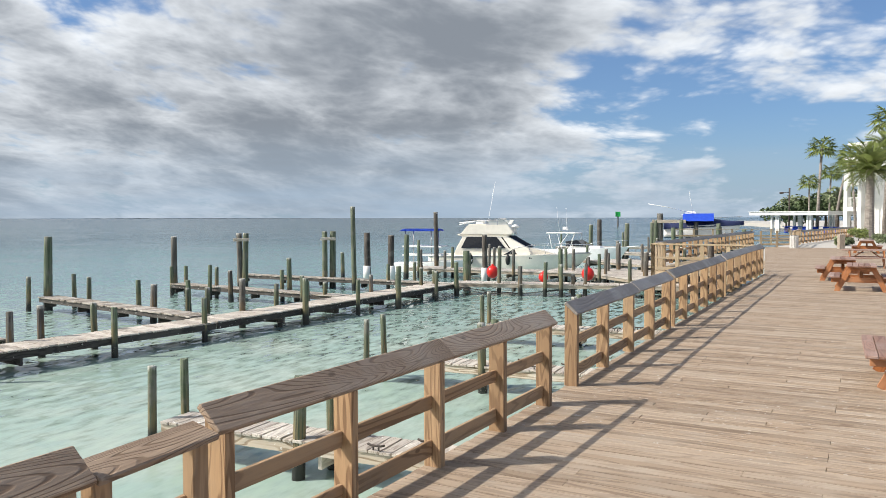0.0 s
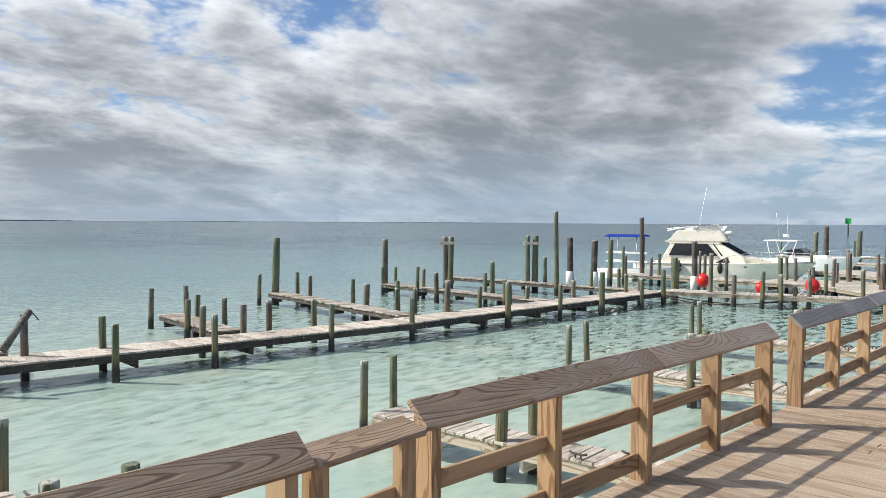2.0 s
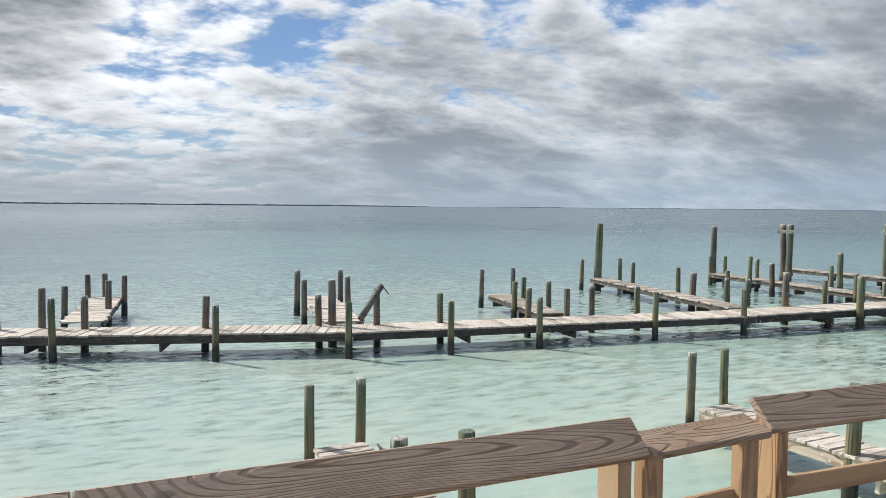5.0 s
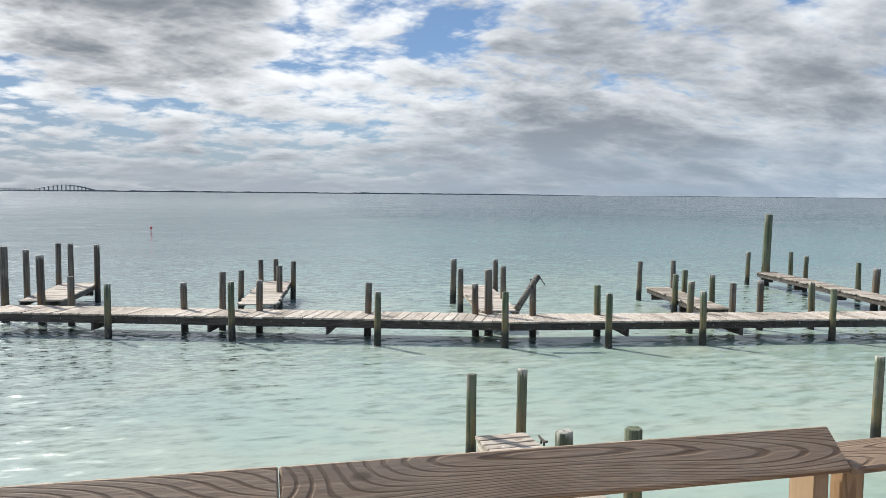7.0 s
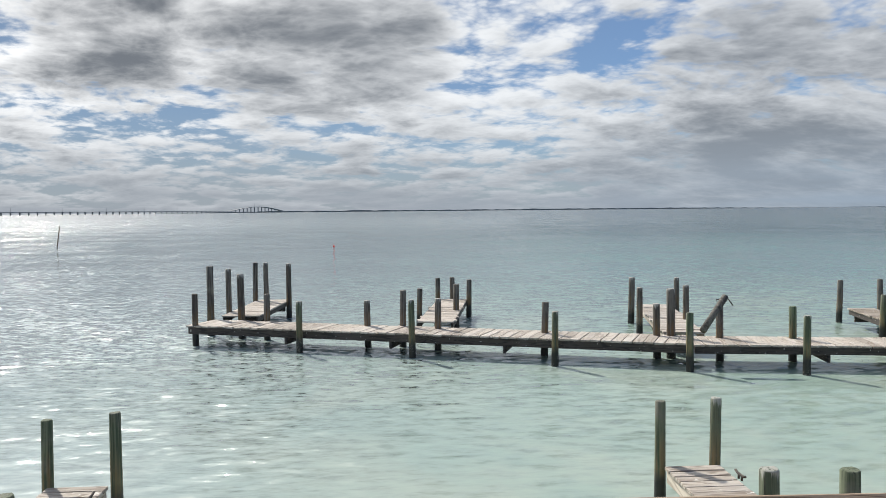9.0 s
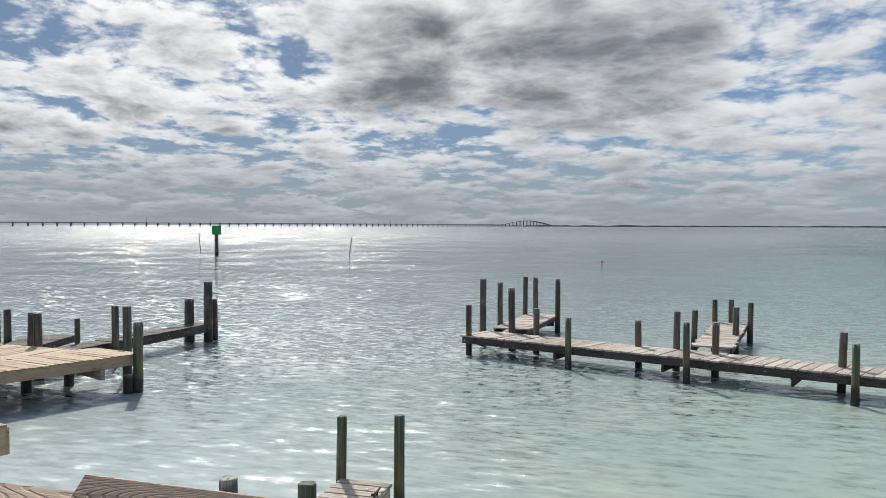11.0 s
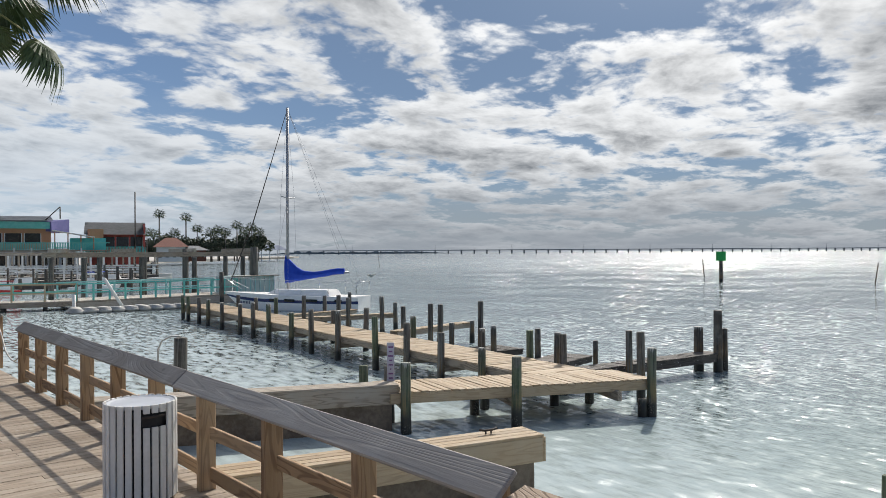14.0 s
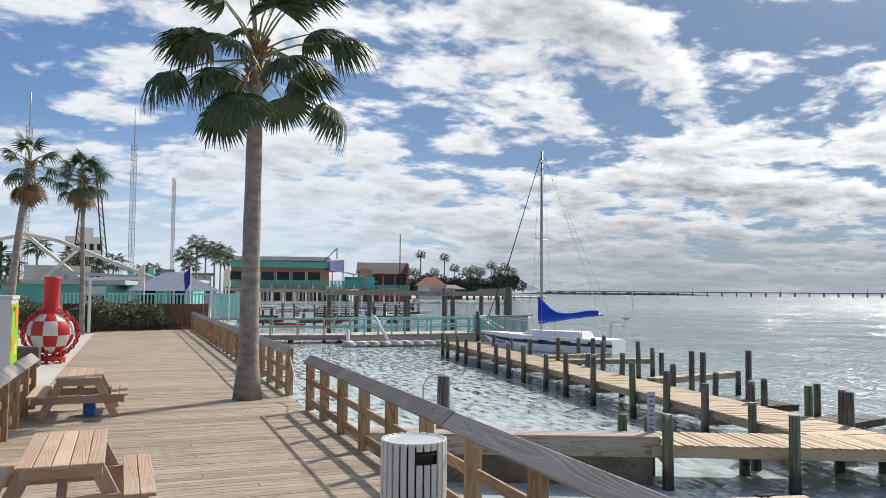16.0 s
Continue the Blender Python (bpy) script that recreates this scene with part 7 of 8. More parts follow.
# ---- the crowded marina before the restaurants ----
def marina():
    rr = random.Random(12)
    for k, (yaw0, yaw1, r) in enumerate(((150.5, 139.5, 78), (150.8, 138.8, 90), (149.0, 138.6, 101), (151.0, 137.8, 108))):
        a, b = polar(yaw0, r), polar(yaw1, r)
        u = (b - a).normalized()
        n = V(-u.y, u.x, 0)
        d = thing("marina_dock", a, "grey marina dock lined with piles", "dock", "marina docks")
        count = int((b - a).length / 0.5)
        lying_boards("planks", [(a + u * (i + 0.5) * 0.5 + UP * (-0.4), n, 2.0, 0.48) for i in range(count)], M["old_i"], d, 0.06, "grey dock planks", "planks")
        timber("edge_beam", a + n * 1.0 + UP * -0.6, b + n * 1.0 + UP * -0.6, 0.1, 0.35, M["tar"], d)
        timber("edge_beam", a - n * 1.0 + UP * -0.6, b - n * 1.0 + UP * -0.6, 0.1, 0.35, M["tar"], d)
        for i in range(16):
            p = a + (b - a) * i / 15 + n * rr.choice((-1.15, 1.15))
            pile(p.x, p.y, rr.uniform(0.1, 1.2), d, rr.choice((0.1, 0.13, 0.16)), rr.choice(("pile_grey", "pile_grey", "pile_dark")))
        for z in (0.35, 0.85) if k else ():
            timber("hand_rail", a - n * 0.95 + UP * z, b - n * 0.95 + UP * z, 0.07, 0.12, M["white_paint"], d)
        if k:
            timber("roof_beam", a + UP * 2.3, b + UP * 2.3, 0.3, 0.3, M["beam"], d)
            for i in range(16):
                p = a + (b - a) * i / 15
                timber("roof_post", p - UP * 0.4, p + UP * 2.3, 0.18, 0.18, M["white_paint" if k == 1 else "beam"], d, up=u)
    for k, (yaw, r, mat, label) in enumerate(((146.1, 76, "red_paint", "small red and yellow rental boat"), (143.3, 75, "white", "small white motor boat"), (140.6, 84, "canvas", "small blue-sided motor boat"), (148.6, 84, "white", "white pontoon boat"), (144.7, 88, "white", "white cabin boat"), (141.8, 96, "white", "white cabin boat"), (147.6, 98, "white", "white cabin boat"), (139.3, 98, "cream", "white open motor boat"), (136.9, 120, "cream", "white open motor boat"))):
        p = polar(yaw, r)
        b = thing("motor_boat", (0, 0, 0), label + " in the marina", "boat", "marina boats")
        t = yaw + rr.uniform(-25, 25)
        b.matrix_basis = aligned(V(p.x, p.y, SEA), V(math.cos(radians(t)), math.sin(radians(t)), 0) * (1 if k % 2 else -1)) @ Matrix.Scale(0.5 if k == 0 else 0.72, 4)
        local(b, "hull", hull_mesh(5.6, 2.2, 0.7, 0.95, 0.4, 0.3), [M[mat], M["white"], M[mat], M["navy"]])
        if k not in (7, 8):
            local(b, "cabin", block([(0.6, 1.4, 4.0, 0.9, 0.7), (1.5, 1.5, 3.6, 0.85, 0.6)]), M["white"])
            local(b, "cabin_roof", block([(2.2, 1.0, 3.8, 0.95, 0.8), (2.3, 1.1, 3.7, 0.9, 0.75)]), M[mat])
            for x in (1.3, 3.5):
                for s in (-1, 1):
                    bar(b, "roof_post", [(x, s * 0.8, 1.4), (x, s * 0.8, 2.25)], 0.04, M["steel"])


marina()

# added dark screen: hides the bright ground and stands for dark clutter
terrace = thing("terrace_bulkhead", polar(145, 111, SEA), "dark timber bulkhead below the restaurant terrace", "bulkhead")
a, b = polar(152.0, 112), polar(138.2, 117)
for k in range(4):
    timber("wale", a + UP * (-0.95 + 0.42 * k), b + UP * (-0.95 + 0.42 * k), 0.2, 0.40, M["beam" if k % 2 else "tar"], terrace)
for k in range(24):
    p = a + (b - a) * k / 23
    timber("sheet_post", p * 0.998 + UP * -1.4, p * 0.998 + UP * 1.0, 0.22, 0.18, M["tar"], terrace, up=V(p.x, p.y, 0).normalized())


# ---- the bar's yard behind the boardwalk ----
def yard():
    # brown fence along the end of the boardwalk
    fence = thing("board_fence", (-20.0, -45.3, 0), "dark brown upright board fence", "fence")
    a, b = V(-15.4, -46.9, -0.05), V(-22.7, -43.9, -0.05)
    u = (b - a).normalized()
    count = 54
    for i in range(count):
        p = a + (b - a) * (i + 0.5) / count
        timber("board", p, p + UP * (1.55 + rng.uniform(-0.02, 0.02)), (b - a).length / count - 0.006, 0.022, M["brown_fence"], fence, up=V(-u.y, u.x, 0), c=0.003)
    for z in (0.4, 1.2):
        timber("fence_rail", a + UP * z - V(-u.y, u.x, 0) * 0.04, b + UP * z - V(-u.y, u.x, 0) * 0.04, 0.04, 0.09, M["brown_fence"], fence)
    # oleander hedge
    hr = random.Random(9)
    for k, (x, y, s) in enumerate(((-13.2, -45.6, 1.15), (-16.4, -45.0, 1.1), (-12.4, -46.0, 1.0), (-14.0, -45.9, 0.95), (-15.6, -45.4, 0.9), (-17.2, -45.1, 1.0), (-18.6, -44.9, 1.05), (-20.0, -44.5, 0.95), (-10.8, -46.8, 1.1))):
        bush = thing("oleander_bush", (x, y, 0), "dense grey-green oleander bush in a hedge", "bush", "hedge bushes")
        bm = bmesh.new()
        for q in range(7):
            add_tube(bm, [V(x, y, -0.1), V(x + hr.uniform(-0.5, 0.5) * s, y + hr.uniform(-0.4, 0.4) * s, 1.2 * s)], [0.03, 0.012], 5)
        part("stems", bm, M["bark"], bush)
        bm = bmesh.new()
        for q in range(9):
            c = V(x + hr.uniform(-0.65, 0.65) * s, y + hr.uniform(-0.45, 0.45) * s, hr.uniform(0.35, 1.35) * s)
            leaf_cloud(bm, c, 0.5 * s, 190, 0.085, hr)
        part("leaves", bm, M["oleander"], bush)
    # teal picket railing on the raised yard behind
    pick = thing("picket_railing", (-20.0, -49.0, 0), "pale teal picket railing of the bar terrace", "railing")
    for a, b in ((V(-15.6, -50.6, 0), V(-26.4, -46.0, 0)), (V(-26.4, -46.0, 0), V(-29.5, -56.5, 0))):
        u = (b - a).normalized()
        n = int((b - a).length / 0.22)
        for i in range(n + 1):
            p = a + u * i * 0.22
            timber("picket", p + UP * 0.3, p + UP * 2.1, 0.09, 0.03, M["teal_pale"], pick, up=V(-u.y, u.x, 0), c=0.003)
        for z in (0.5, 2.05):
            timber("rail", a + UP * z, b + UP * z, 0.05, 0.1, M["teal_pale"], pick)
    # boathouse with its corrugated roof line, far left
    a, b, u, back = face_frame(166.5, 159.2, 56, 54)
    hall = thing("bar_building", a, "teal single-storey bar building with a pale flat roof", "building")
    bm = bmesh.new()
    wall_box(bm, a, b, back * 6, 0, 2.6)
    part("wall", bm, M["teal"], hall, "teal boarded wall")
    timber("roof", (a - u * 0.4) + back * 3 + UP * 2.75, (b + u * 1.2) + back * 3 + UP * 2.75, 7.4, 0.28, M["roof_pale"], hall)
    bm = bmesh.new()
    wall_box(bm, b - u * 1.6 - back * 0.05, b - u * 0.1 - back * 0.05, back * 0.05, 0.0, 2.5)
    part("door_panel", bm, M["white_paint"], hall)
    for k in range(5):
        timber("sign_bar", b - u * (1.45 - 0.27 * k) - back * 0.12 + UP * 1.75, b - u * (1.25 - 0.27 * k) - back * 0.12 + UP * 1.75, 0.03, 0.36, M["black"], hall)
    a, b, u, back = face_frame(161.8, 154.0, 66, 64)
    hall = thing("bar_building", a, "teal bar building with an open front and white roof edge", "building")
    bm = bmesh.new()
    wall_box(bm, a + back * 2, b + back * 2, back * 6, 0, 3.1)
    part("wall", bm, M["teal"], hall)
    timber("roof", a - u * 0.5 + back * 3 + UP * 3.6, b + u * 0.6 + back * 3 + UP * 3.0, 8.0, 0.25, M["roof_pale"], hall)
    for k in range(6):
        p = a + (b - a) * k / 5
        timber("porch_post", p + UP * 0, p + UP * (3.5 - 0.1 * k), 0.16, 0.16, M["teal_pale"], hall, up=u)
    windows(hall, a + back * 2, u, (b - a).length, 4, 1.2, 2.4, 1.1, back=back)
    for k in (0.45, 0.62):
        bm = bmesh.new()
        q = a + (b - a) * k + back * 3
        add_box(bm, 0.5, 0.5, 0.45, aligned(q + UP * 3.75, u))
        bmesh.ops.bevel(bm, geom=bm.edges, offset=0.05, segments=1, affect="EDGES")
        part("roof_vent", bm, M["teal"], hall)
    # hip roof of a round bar
    c = polar(155.0, 58)
    hut = thing("bar_pavilion", (c.x, c.y, 0), "open bar pavilion with a blue-grey shingled hip roof", "pavilion")
    bm = bmesh.new()
    u = V(-c.y, c.x, 0).normalized()
    v = V(c.x, c.y, 0).normalized()
    low = [bm.verts.new(c + u * i * 3.1 + v * j * 2.8 + UP * 2.25) for i, j in ((-1, -1), (1, -1), (1, 1), (-1, 1))]
    top = [bm.verts.new(c + u * i * 0.5 + UP * 3.55) for i in (-1, 1)]
    for f in ((low[0], low[1], top[1], top[0]), (low[1], low[2], top[1]), (low[2], low[3], top[0], top[1]), (low[3], low[0], top[0]), low[::-1]):
        bm.faces.new(f)
    bmesh.ops.recalc_face_normals(bm, faces=bm.faces)
    part("roof", bm, M["roof_blue"], hut, "blue-grey shingled roof")
    for i in (-0.9, 0, 0.9):
        for j in (-0.9, 0.9):
            timber("post", c + u * i * 3 + v * j * 2.6 - UP * 0.05, c + u * i * 3 + v * j * 2.6 + UP * 2.3, 0.14, 0.14, M["white_paint"], hut, up=u)
    # flags
    for yaw, r, h, mat in ((156.9, 50, 3.9, "flag_pale"), (153.9, 50, 3.7, "flag"), (151.3, 52, 3.9, "flag_pale")):
        p = polar(yaw, r)
        f = thing("flag", (p.x, p.y, 0), "feather flag hanging on a white pole", "flag", "flags")
        rod("pole", [p - UP * 0.05, p + UP * h], 0.035, M["white_paint"], f)
        bm = bmesh.new()
        s = V(-p.y, p.x, 0).normalized()
        add_loft(bm, [[p + UP * (h - 0.05) + s * 0.03, p + UP * (h - 0.35) + s * 0.3 + V(0.05, 0.02, 0), p + UP * (h - 0.5) + s * 0.4], [p + UP * (h - 1.0) + s * 0.03, p + UP * (h - 1.3) + s * 0.22 - V(0.06, 0.03, 0), p + UP * (h - 1.5) + s * 0.3]], False)
        bmesh.ops.solidify(bm, geom=bm.faces, thickness=0.01)
        part("cloth", bm, M[mat], f)
    # white lamp post in front of the hedge
    post = thing("white_post", (-15.6, -43.4, 0), "white timber post with a short arm", "post")
    timber("post", (-15.6, -43.4, -0.05), (-15.6, -43.4, 2.85), 0.13, 0.13, M["white_paint"], post)
    timber("arm", (-15.4, -43.5, 2.85), (-18.2, -42.5, 2.95), 0.1, 0.16, M["stucco"], post)


yard()


def checkered_buoy(x, y):
    ob = thing("channel_buoy", (x, y, 0), "large red and white checkered buoy with a red neck and chain", "buoy")
    c, r = V(x, y, 0.93), 0.69
    bm = bmesh.new()
    bmesh.ops.create_uvsphere(bm, u_segments=40, v_segments=28, radius=r, matrix=Matrix.Translation(c))
    for f in bm.faces:
        d = f.calc_center_median() - c
        a = int(((math.degrees(math.atan2(d.y, d.x)) + 360 + 14) % 360) // 36)
        b = 0 if d.z > 0.36 else 1 if d.z > -0.04 else 2 if d.z > -0.44 else 3
        f.material_index = (a + b) % 2
        f.smooth = True
    part("ball", bm, [M["red_paint"], M["white_paint"]], ob, "checkered red and white ball")
    bm = bmesh.new()
    rings = [(0.36, 1.48), (0.31, 1.60), (0.27, 1.75), (0.245, 1.9), (0.24, 2.62), (0.255, 2.64), (0.255, 2.69), (0.23, 2.71)]
    loops = [[bm.verts.new((x + q * math.cos(k * math.tau / 24), y + q * math.sin(k * math.tau / 24), z)) for k in range(24)] for q, z in rings]
    for one, two in zip(loops, loops[1:]):
        for k in range(24):
            bm.faces.new((one[k], one[(k + 1) % 24], two[(k + 1) % 24], two[k]))
    bm.faces.new(loops[-1])
    part("neck", bm, M["red_paint"], ob, "red steel neck", smooth=True)
    rod("foot_ring", [V(x, y, 0.1) + V(math.cos(t), math.sin(t), 0) * 0.42 for t in [q * math.tau / 24 for q in range(24)]], 0.07, M["red_paint"], ob, closed=True)
    for k in range(6):
        a = k * math.tau / 6
        d = V(math.cos(a), math.sin(a), 0)
        timber("foot", V(x, y, -0.05) + d * 0.44, V(x, y, 0.5) + d * 0.38, 0.09, 0.05, M["red_paint"], ob, up=d)
    bm = bmesh.new()
    ring = [V(math.cos(t) * 0.095, math.sin(t) * 0.06, 0) for t in [q * math.tau / 10 for q in range(10)]]
    add_tube(bm, ring, 0.024, 5, closed=True)
    link = meshed("chain_link", bm, M["red_paint"], True)
    for side in (-1, 1):
        for k in range(22):
            s = k / 21
            a = radians(72) + side * radians(48) + side * 0.55 * math.sin(math.pi * s)
            ang = radians(62 - 145 * s)
            rr_ = r + 0.07 + 0.05 * math.sin(3 * s)
            d = V(math.cos(a) * math.cos(ang), math.sin(a) * math.cos(ang), math.sin(ang))
            p = c + d * rr_
            down = V(-math.cos(a) * math.sin(ang), -math.sin(a) * math.sin(ang), math.cos(ang))
            fix(new("chain_link", link), ob, aligned(p, down, d if k % 2 else d.cross(down)))


checkered_buoy(-8.69, -27.24)


def vending_cabinet():
    p = V(-6.45, -25.0, 0)
    ob = thing("ice_cabinet", p, "grey metal cabinet with a bright lime and orange printed side", "cabinet")
    m = Matrix.Translation(p) @ pose(0, 0, 0, 0, 0, -22)
    ob.matrix_basis = m
    bm = bmesh.new()
    add_box(bm, 1.1, 1.5, 2.0, Matrix.Translation((0, 0, 1.05)))
    bmesh.ops.bevel(bm, geom=bm.edges, offset=0.03, segments=2, affect="EDGES")
    local(ob, "body", bm, M["cabinet_grey"])
    bm = bmesh.new()
    add_box(bm, 1.16, 1.56, 0.1, Matrix.Translation((0, 0, 2.08)))
    local(ob, "lid", bm, M["cabinet_grey"])
    for name, sx, sz, y, z, mat in (("print", 1.38, 1.7, 0, 1.05, "lime"), ("print_patch", 0.5, 0.55, -0.3, 1.5, "orange"), ("print_patch", 0.35, 0.4, 0.4, 0.8, "orange"), ("print_patch", 0.5, 0.12, 0.25, 1.75, "red_paint"), ("print_patch", 0.4, 0.3, -0.2, 0.6, "yellow")):
        bm = bmesh.new()
        add_box(bm, 0.012, sx, sz, Matrix.Translation((-0.56 - (0.008 if name != "print" else 0), y, z)))
        local(ob, name, bm, M[mat])
    bm = bmesh.new()
    add_box(bm, 0.3, 0.05, 0.35, Matrix.Translation((0.1, 0.77, 1.0)))
    local(ob, "handle", bm, M["sign_ink"])


vending_cabinet()
railing((-0.78, -6.19), (-5.27, -16.96), 11, [0.35, 0.7], "inner timber railing with slanted grey caps beside the picnic tables", z0=-0.0)

planter = thing("planter_box", (-7.75, -26.3, 0), "grey weathered planter box by the railing", "planter")
bm = bmesh.new()
add_box(bm, 0.7, 0.6, 0.62, Matrix.Translation((-7.75, -26.3, 0.26)) @ pose(0, 0, 0, 0, 0, -22))
bmesh.ops.bevel(bm, geom=bm.edges, offset=0.02, segments=1, affect="EDGES")
part("box", bm, M["tar"], planter)


# ---- rides and towers ----
def lattice_mast(yaw, r, top, width, label, tip=0.0):
    p = polar(yaw, r)
    ob = thing("lattice_mast", p, label, "mast", "lattice masts")
    bm = bmesh.new()
    u = V(-p.y, p.x, 0).normalized()
    v = V(p.x, p.y, 0).normalized()
    legs = [u * width / 2 - v * width / 3, -u * width / 2 - v * width / 3, v * width / 1.6]
    for l in legs:
        add_tube(bm, [p + l, p + l + UP * top], 0.05, 4)
    n = int(top / (width * 1.05))
    for k in range(n):
        z0, z1 = top * k / n, top * (k + 1) / n
        for i in range(3):
            add_tube(bm, [p + legs[i] + UP * z0, p + legs[(i + 1) % 3] + UP * z0], 0.045, 3)
            add_tube(bm, [p + legs[i] + UP * z0, p + legs[(i + 1) % 3] + UP * z1], 0.035, 3)
    part("lattice", bm, M["alloy"], ob)
    if tip:
        rod("tip", [p + UP * top, p + UP * (top + tip)], 0.09, M["alloy"], ob)


lattice_mast(157.9, 150, 28.5, 0.95, "tall steel lattice mast with a thin tip", 6.5)
lattice_mast(155.25, 155, 23.5, 0.6, "steel lattice mast behind the palms")
lattice_mast(164.3, 150, 30.0, 0.9, "tall steel lattice mast half hidden by a palm", 6.0)


def slingshot():
    ob = thing("slingshot_ride", polar(160.5, 110), "slingshot ride with two leaning dark steel arms", "ride")
    for yaw0, yaw1, z0, z1 in ((161.5, 160.9, 3.0, 16.0), (159.2, 160.1, 3.0, 17.0)):
        a, b = polar(yaw0, 110, z0 - 3), polar(yaw1, 110, z1)
        bm = bmesh.new()
        for k in (-0.4, 0.4):
            add_tube(bm, [a + V(k, 0, 0), b + V(k * 0.5, 0, 0)], 0.09, 4)
        for k in range(18):
            p, q = a.lerp(b, k / 18), a.lerp(b, (k + 1) / 18)
            add_tube(bm, [p + V(-0.4 + 0.01 * k, 0, 0), q + V(0.4 - 0.01 * k, 0, 0)], 0.05, 3)
        part("arm", bm, M["iron"], ob)
    ride = thing("beam_ride", polar(162, 75), "cream steel truss of an amusement ride above the roofs", "ride")
    pts = [(166.8, 80, 6.2), (164.2, 76, 7.0), (162.3, 72, 6.3), (155.6, 66, 2.9)]
    pts = [polar(*q) for q in pts]
    for a, b in zip(pts, pts[1:]):
        timber("beam", a, b, 0.25, 0.26, M["cream_steel"], ride)
    timber("strut", pts[1], polar(160.2, 72, 2.4), 0.2, 0.24, M["cream_steel"], ride)
    timber("strut", polar(164.0, 72, 2.0), polar(161.2, 74, 5.6), 0.2, 0.22, M["cream_steel"], ride)
    timber("strut", polar(165.6, 78, 0), polar(165.6, 78, 6.4), 0.2, 0.3, M["iron"], ride, up=V(1, 0, 0))
    timber("strut", polar(164.6, 78, 0), polar(164.6, 78, 6.8), 0.2, 0.3, M["iron"], ride, up=V(1, 0, 0))
    a, b, u, back = face_frame(164.2, 160.3, 74, 74)
    bm = bmesh.new()
    wall_box(bm, a, b, back * 3, 0, 4.3)
    part("ride_house", bm, M["cream_steel"], ride, "cream ride station wall")
    a, b, u, back = face_frame(162.0, 159.7, 190, 190)
    hotel = thing("far_building", a, "pale multi-storey building far behind the roofs", "building")
    bm = bmesh.new()
    wall_box(bm, a, b, back * 8, 0, 14.0)
    part("wall", bm, M["stucco"], hotel)
    bm = bmesh.new()
    wall_box(bm, a + u * 2, b - u * 2, back * 6, 14.0, 16.0)
    part("roof", bm, M["stucco"], hotel)
    for k in range(4):
        windows(hotel, a, u, (b - a).length, 5, 2 + 3 * k, 3.4 + 3 * k, 0.9, back=back)


slingshot()

# pale far houses under the palms
for k, (yaw0, yaw1, r, h) in enumerate(((157.2, 155.2, 130, 5.2), (154.8, 152.6, 125, 4.6), (168.0, 165.9, 95, 4.0))):
    a, b, u, back = face_frame(yaw0, yaw1, r, r)
    ob = thing("house", a, "pale low house behind the palms", "house", "back houses")
    bm = bmesh.new()
    wall_box(bm, a, b, back * 6, 0, h)
    part("wall", bm, M["stucco"], ob)
    timber("roof", a - u * 0.4 + back * 3 + UP * (h + 0.15), b + u * 0.4 + back * 3 + UP * (h + 0.15), 7.0, 0.3, M["roof"], ob)
    windows(ob, a, u, (b - a).length, 4, 1.5, 2.8, 0.8, back=back)

# sign by the pine dock
sg = thing("notice_board", (-13.2, -8.5, SEA), "narrow white notice board with dark writing on a post", "sign")
pile(-13.5, -8.45, 0.0, sg, 0.11, "pile_grey", name="post")
pile(-13.05, -8.75, 0.05, sg, 0.1, "pile", name="post")
c = V(-13.24, -8.25, -0.02)
to = V(12.6, 8.0, 0).normalized()
sd = V(-to.y, to.x, 0)
bm = bmesh.new()
add_box(bm, 0.14, 0.02, 1.05, aligned(c, sd))
part("board", bm, M["sign"], sg)
for k in range(11):
    w = (0.16, 0.12, 0.17, 0.1, 0.15, 0.05, 0.16, 0.14, 0.17, 0.12, 0.15)[k]
    bm = bmesh.new()
    add_box(bm, w * 0.55, 0.006, 0.03, aligned(c + to * 0.014 + UP * (0.44 - 0.085 * k), sd))
    part("writing_bar", bm, M["sign_ink"], sg)

# rope loop on the mooring pile and the chain across the gap
loop = thing("rope_loop", (-12.0, -12.5, 0.5), "pale rope looped over a mooring pile", "rope")
rod("line", [V(-12.0, -12.5, 0.56), V(-11.85, -12.62, 0.57), V(-11.74, -12.75, 0.48), V(-11.7, -12.82, 0.3), V(-11.72, -12.84, 0.1), V(-11.74, -12.84, -0.05)], 0.02, M["rope"], loop)
hose = thing("white_hose", (-10.0, -15.0, 0.4), "white hose hanging on the railing end", "hose")
rod("line", [V(-9.95, -15.28, 0.86), V(-9.88, -15.05, 0.62), V(-9.72, -14.7, 0.4), V(-9.5, -14.2, 0.3), V(-9.3, -13.8, 0.32), V(-9.15, -13.45, 0.42)], 0.014, M["rope"], hose)


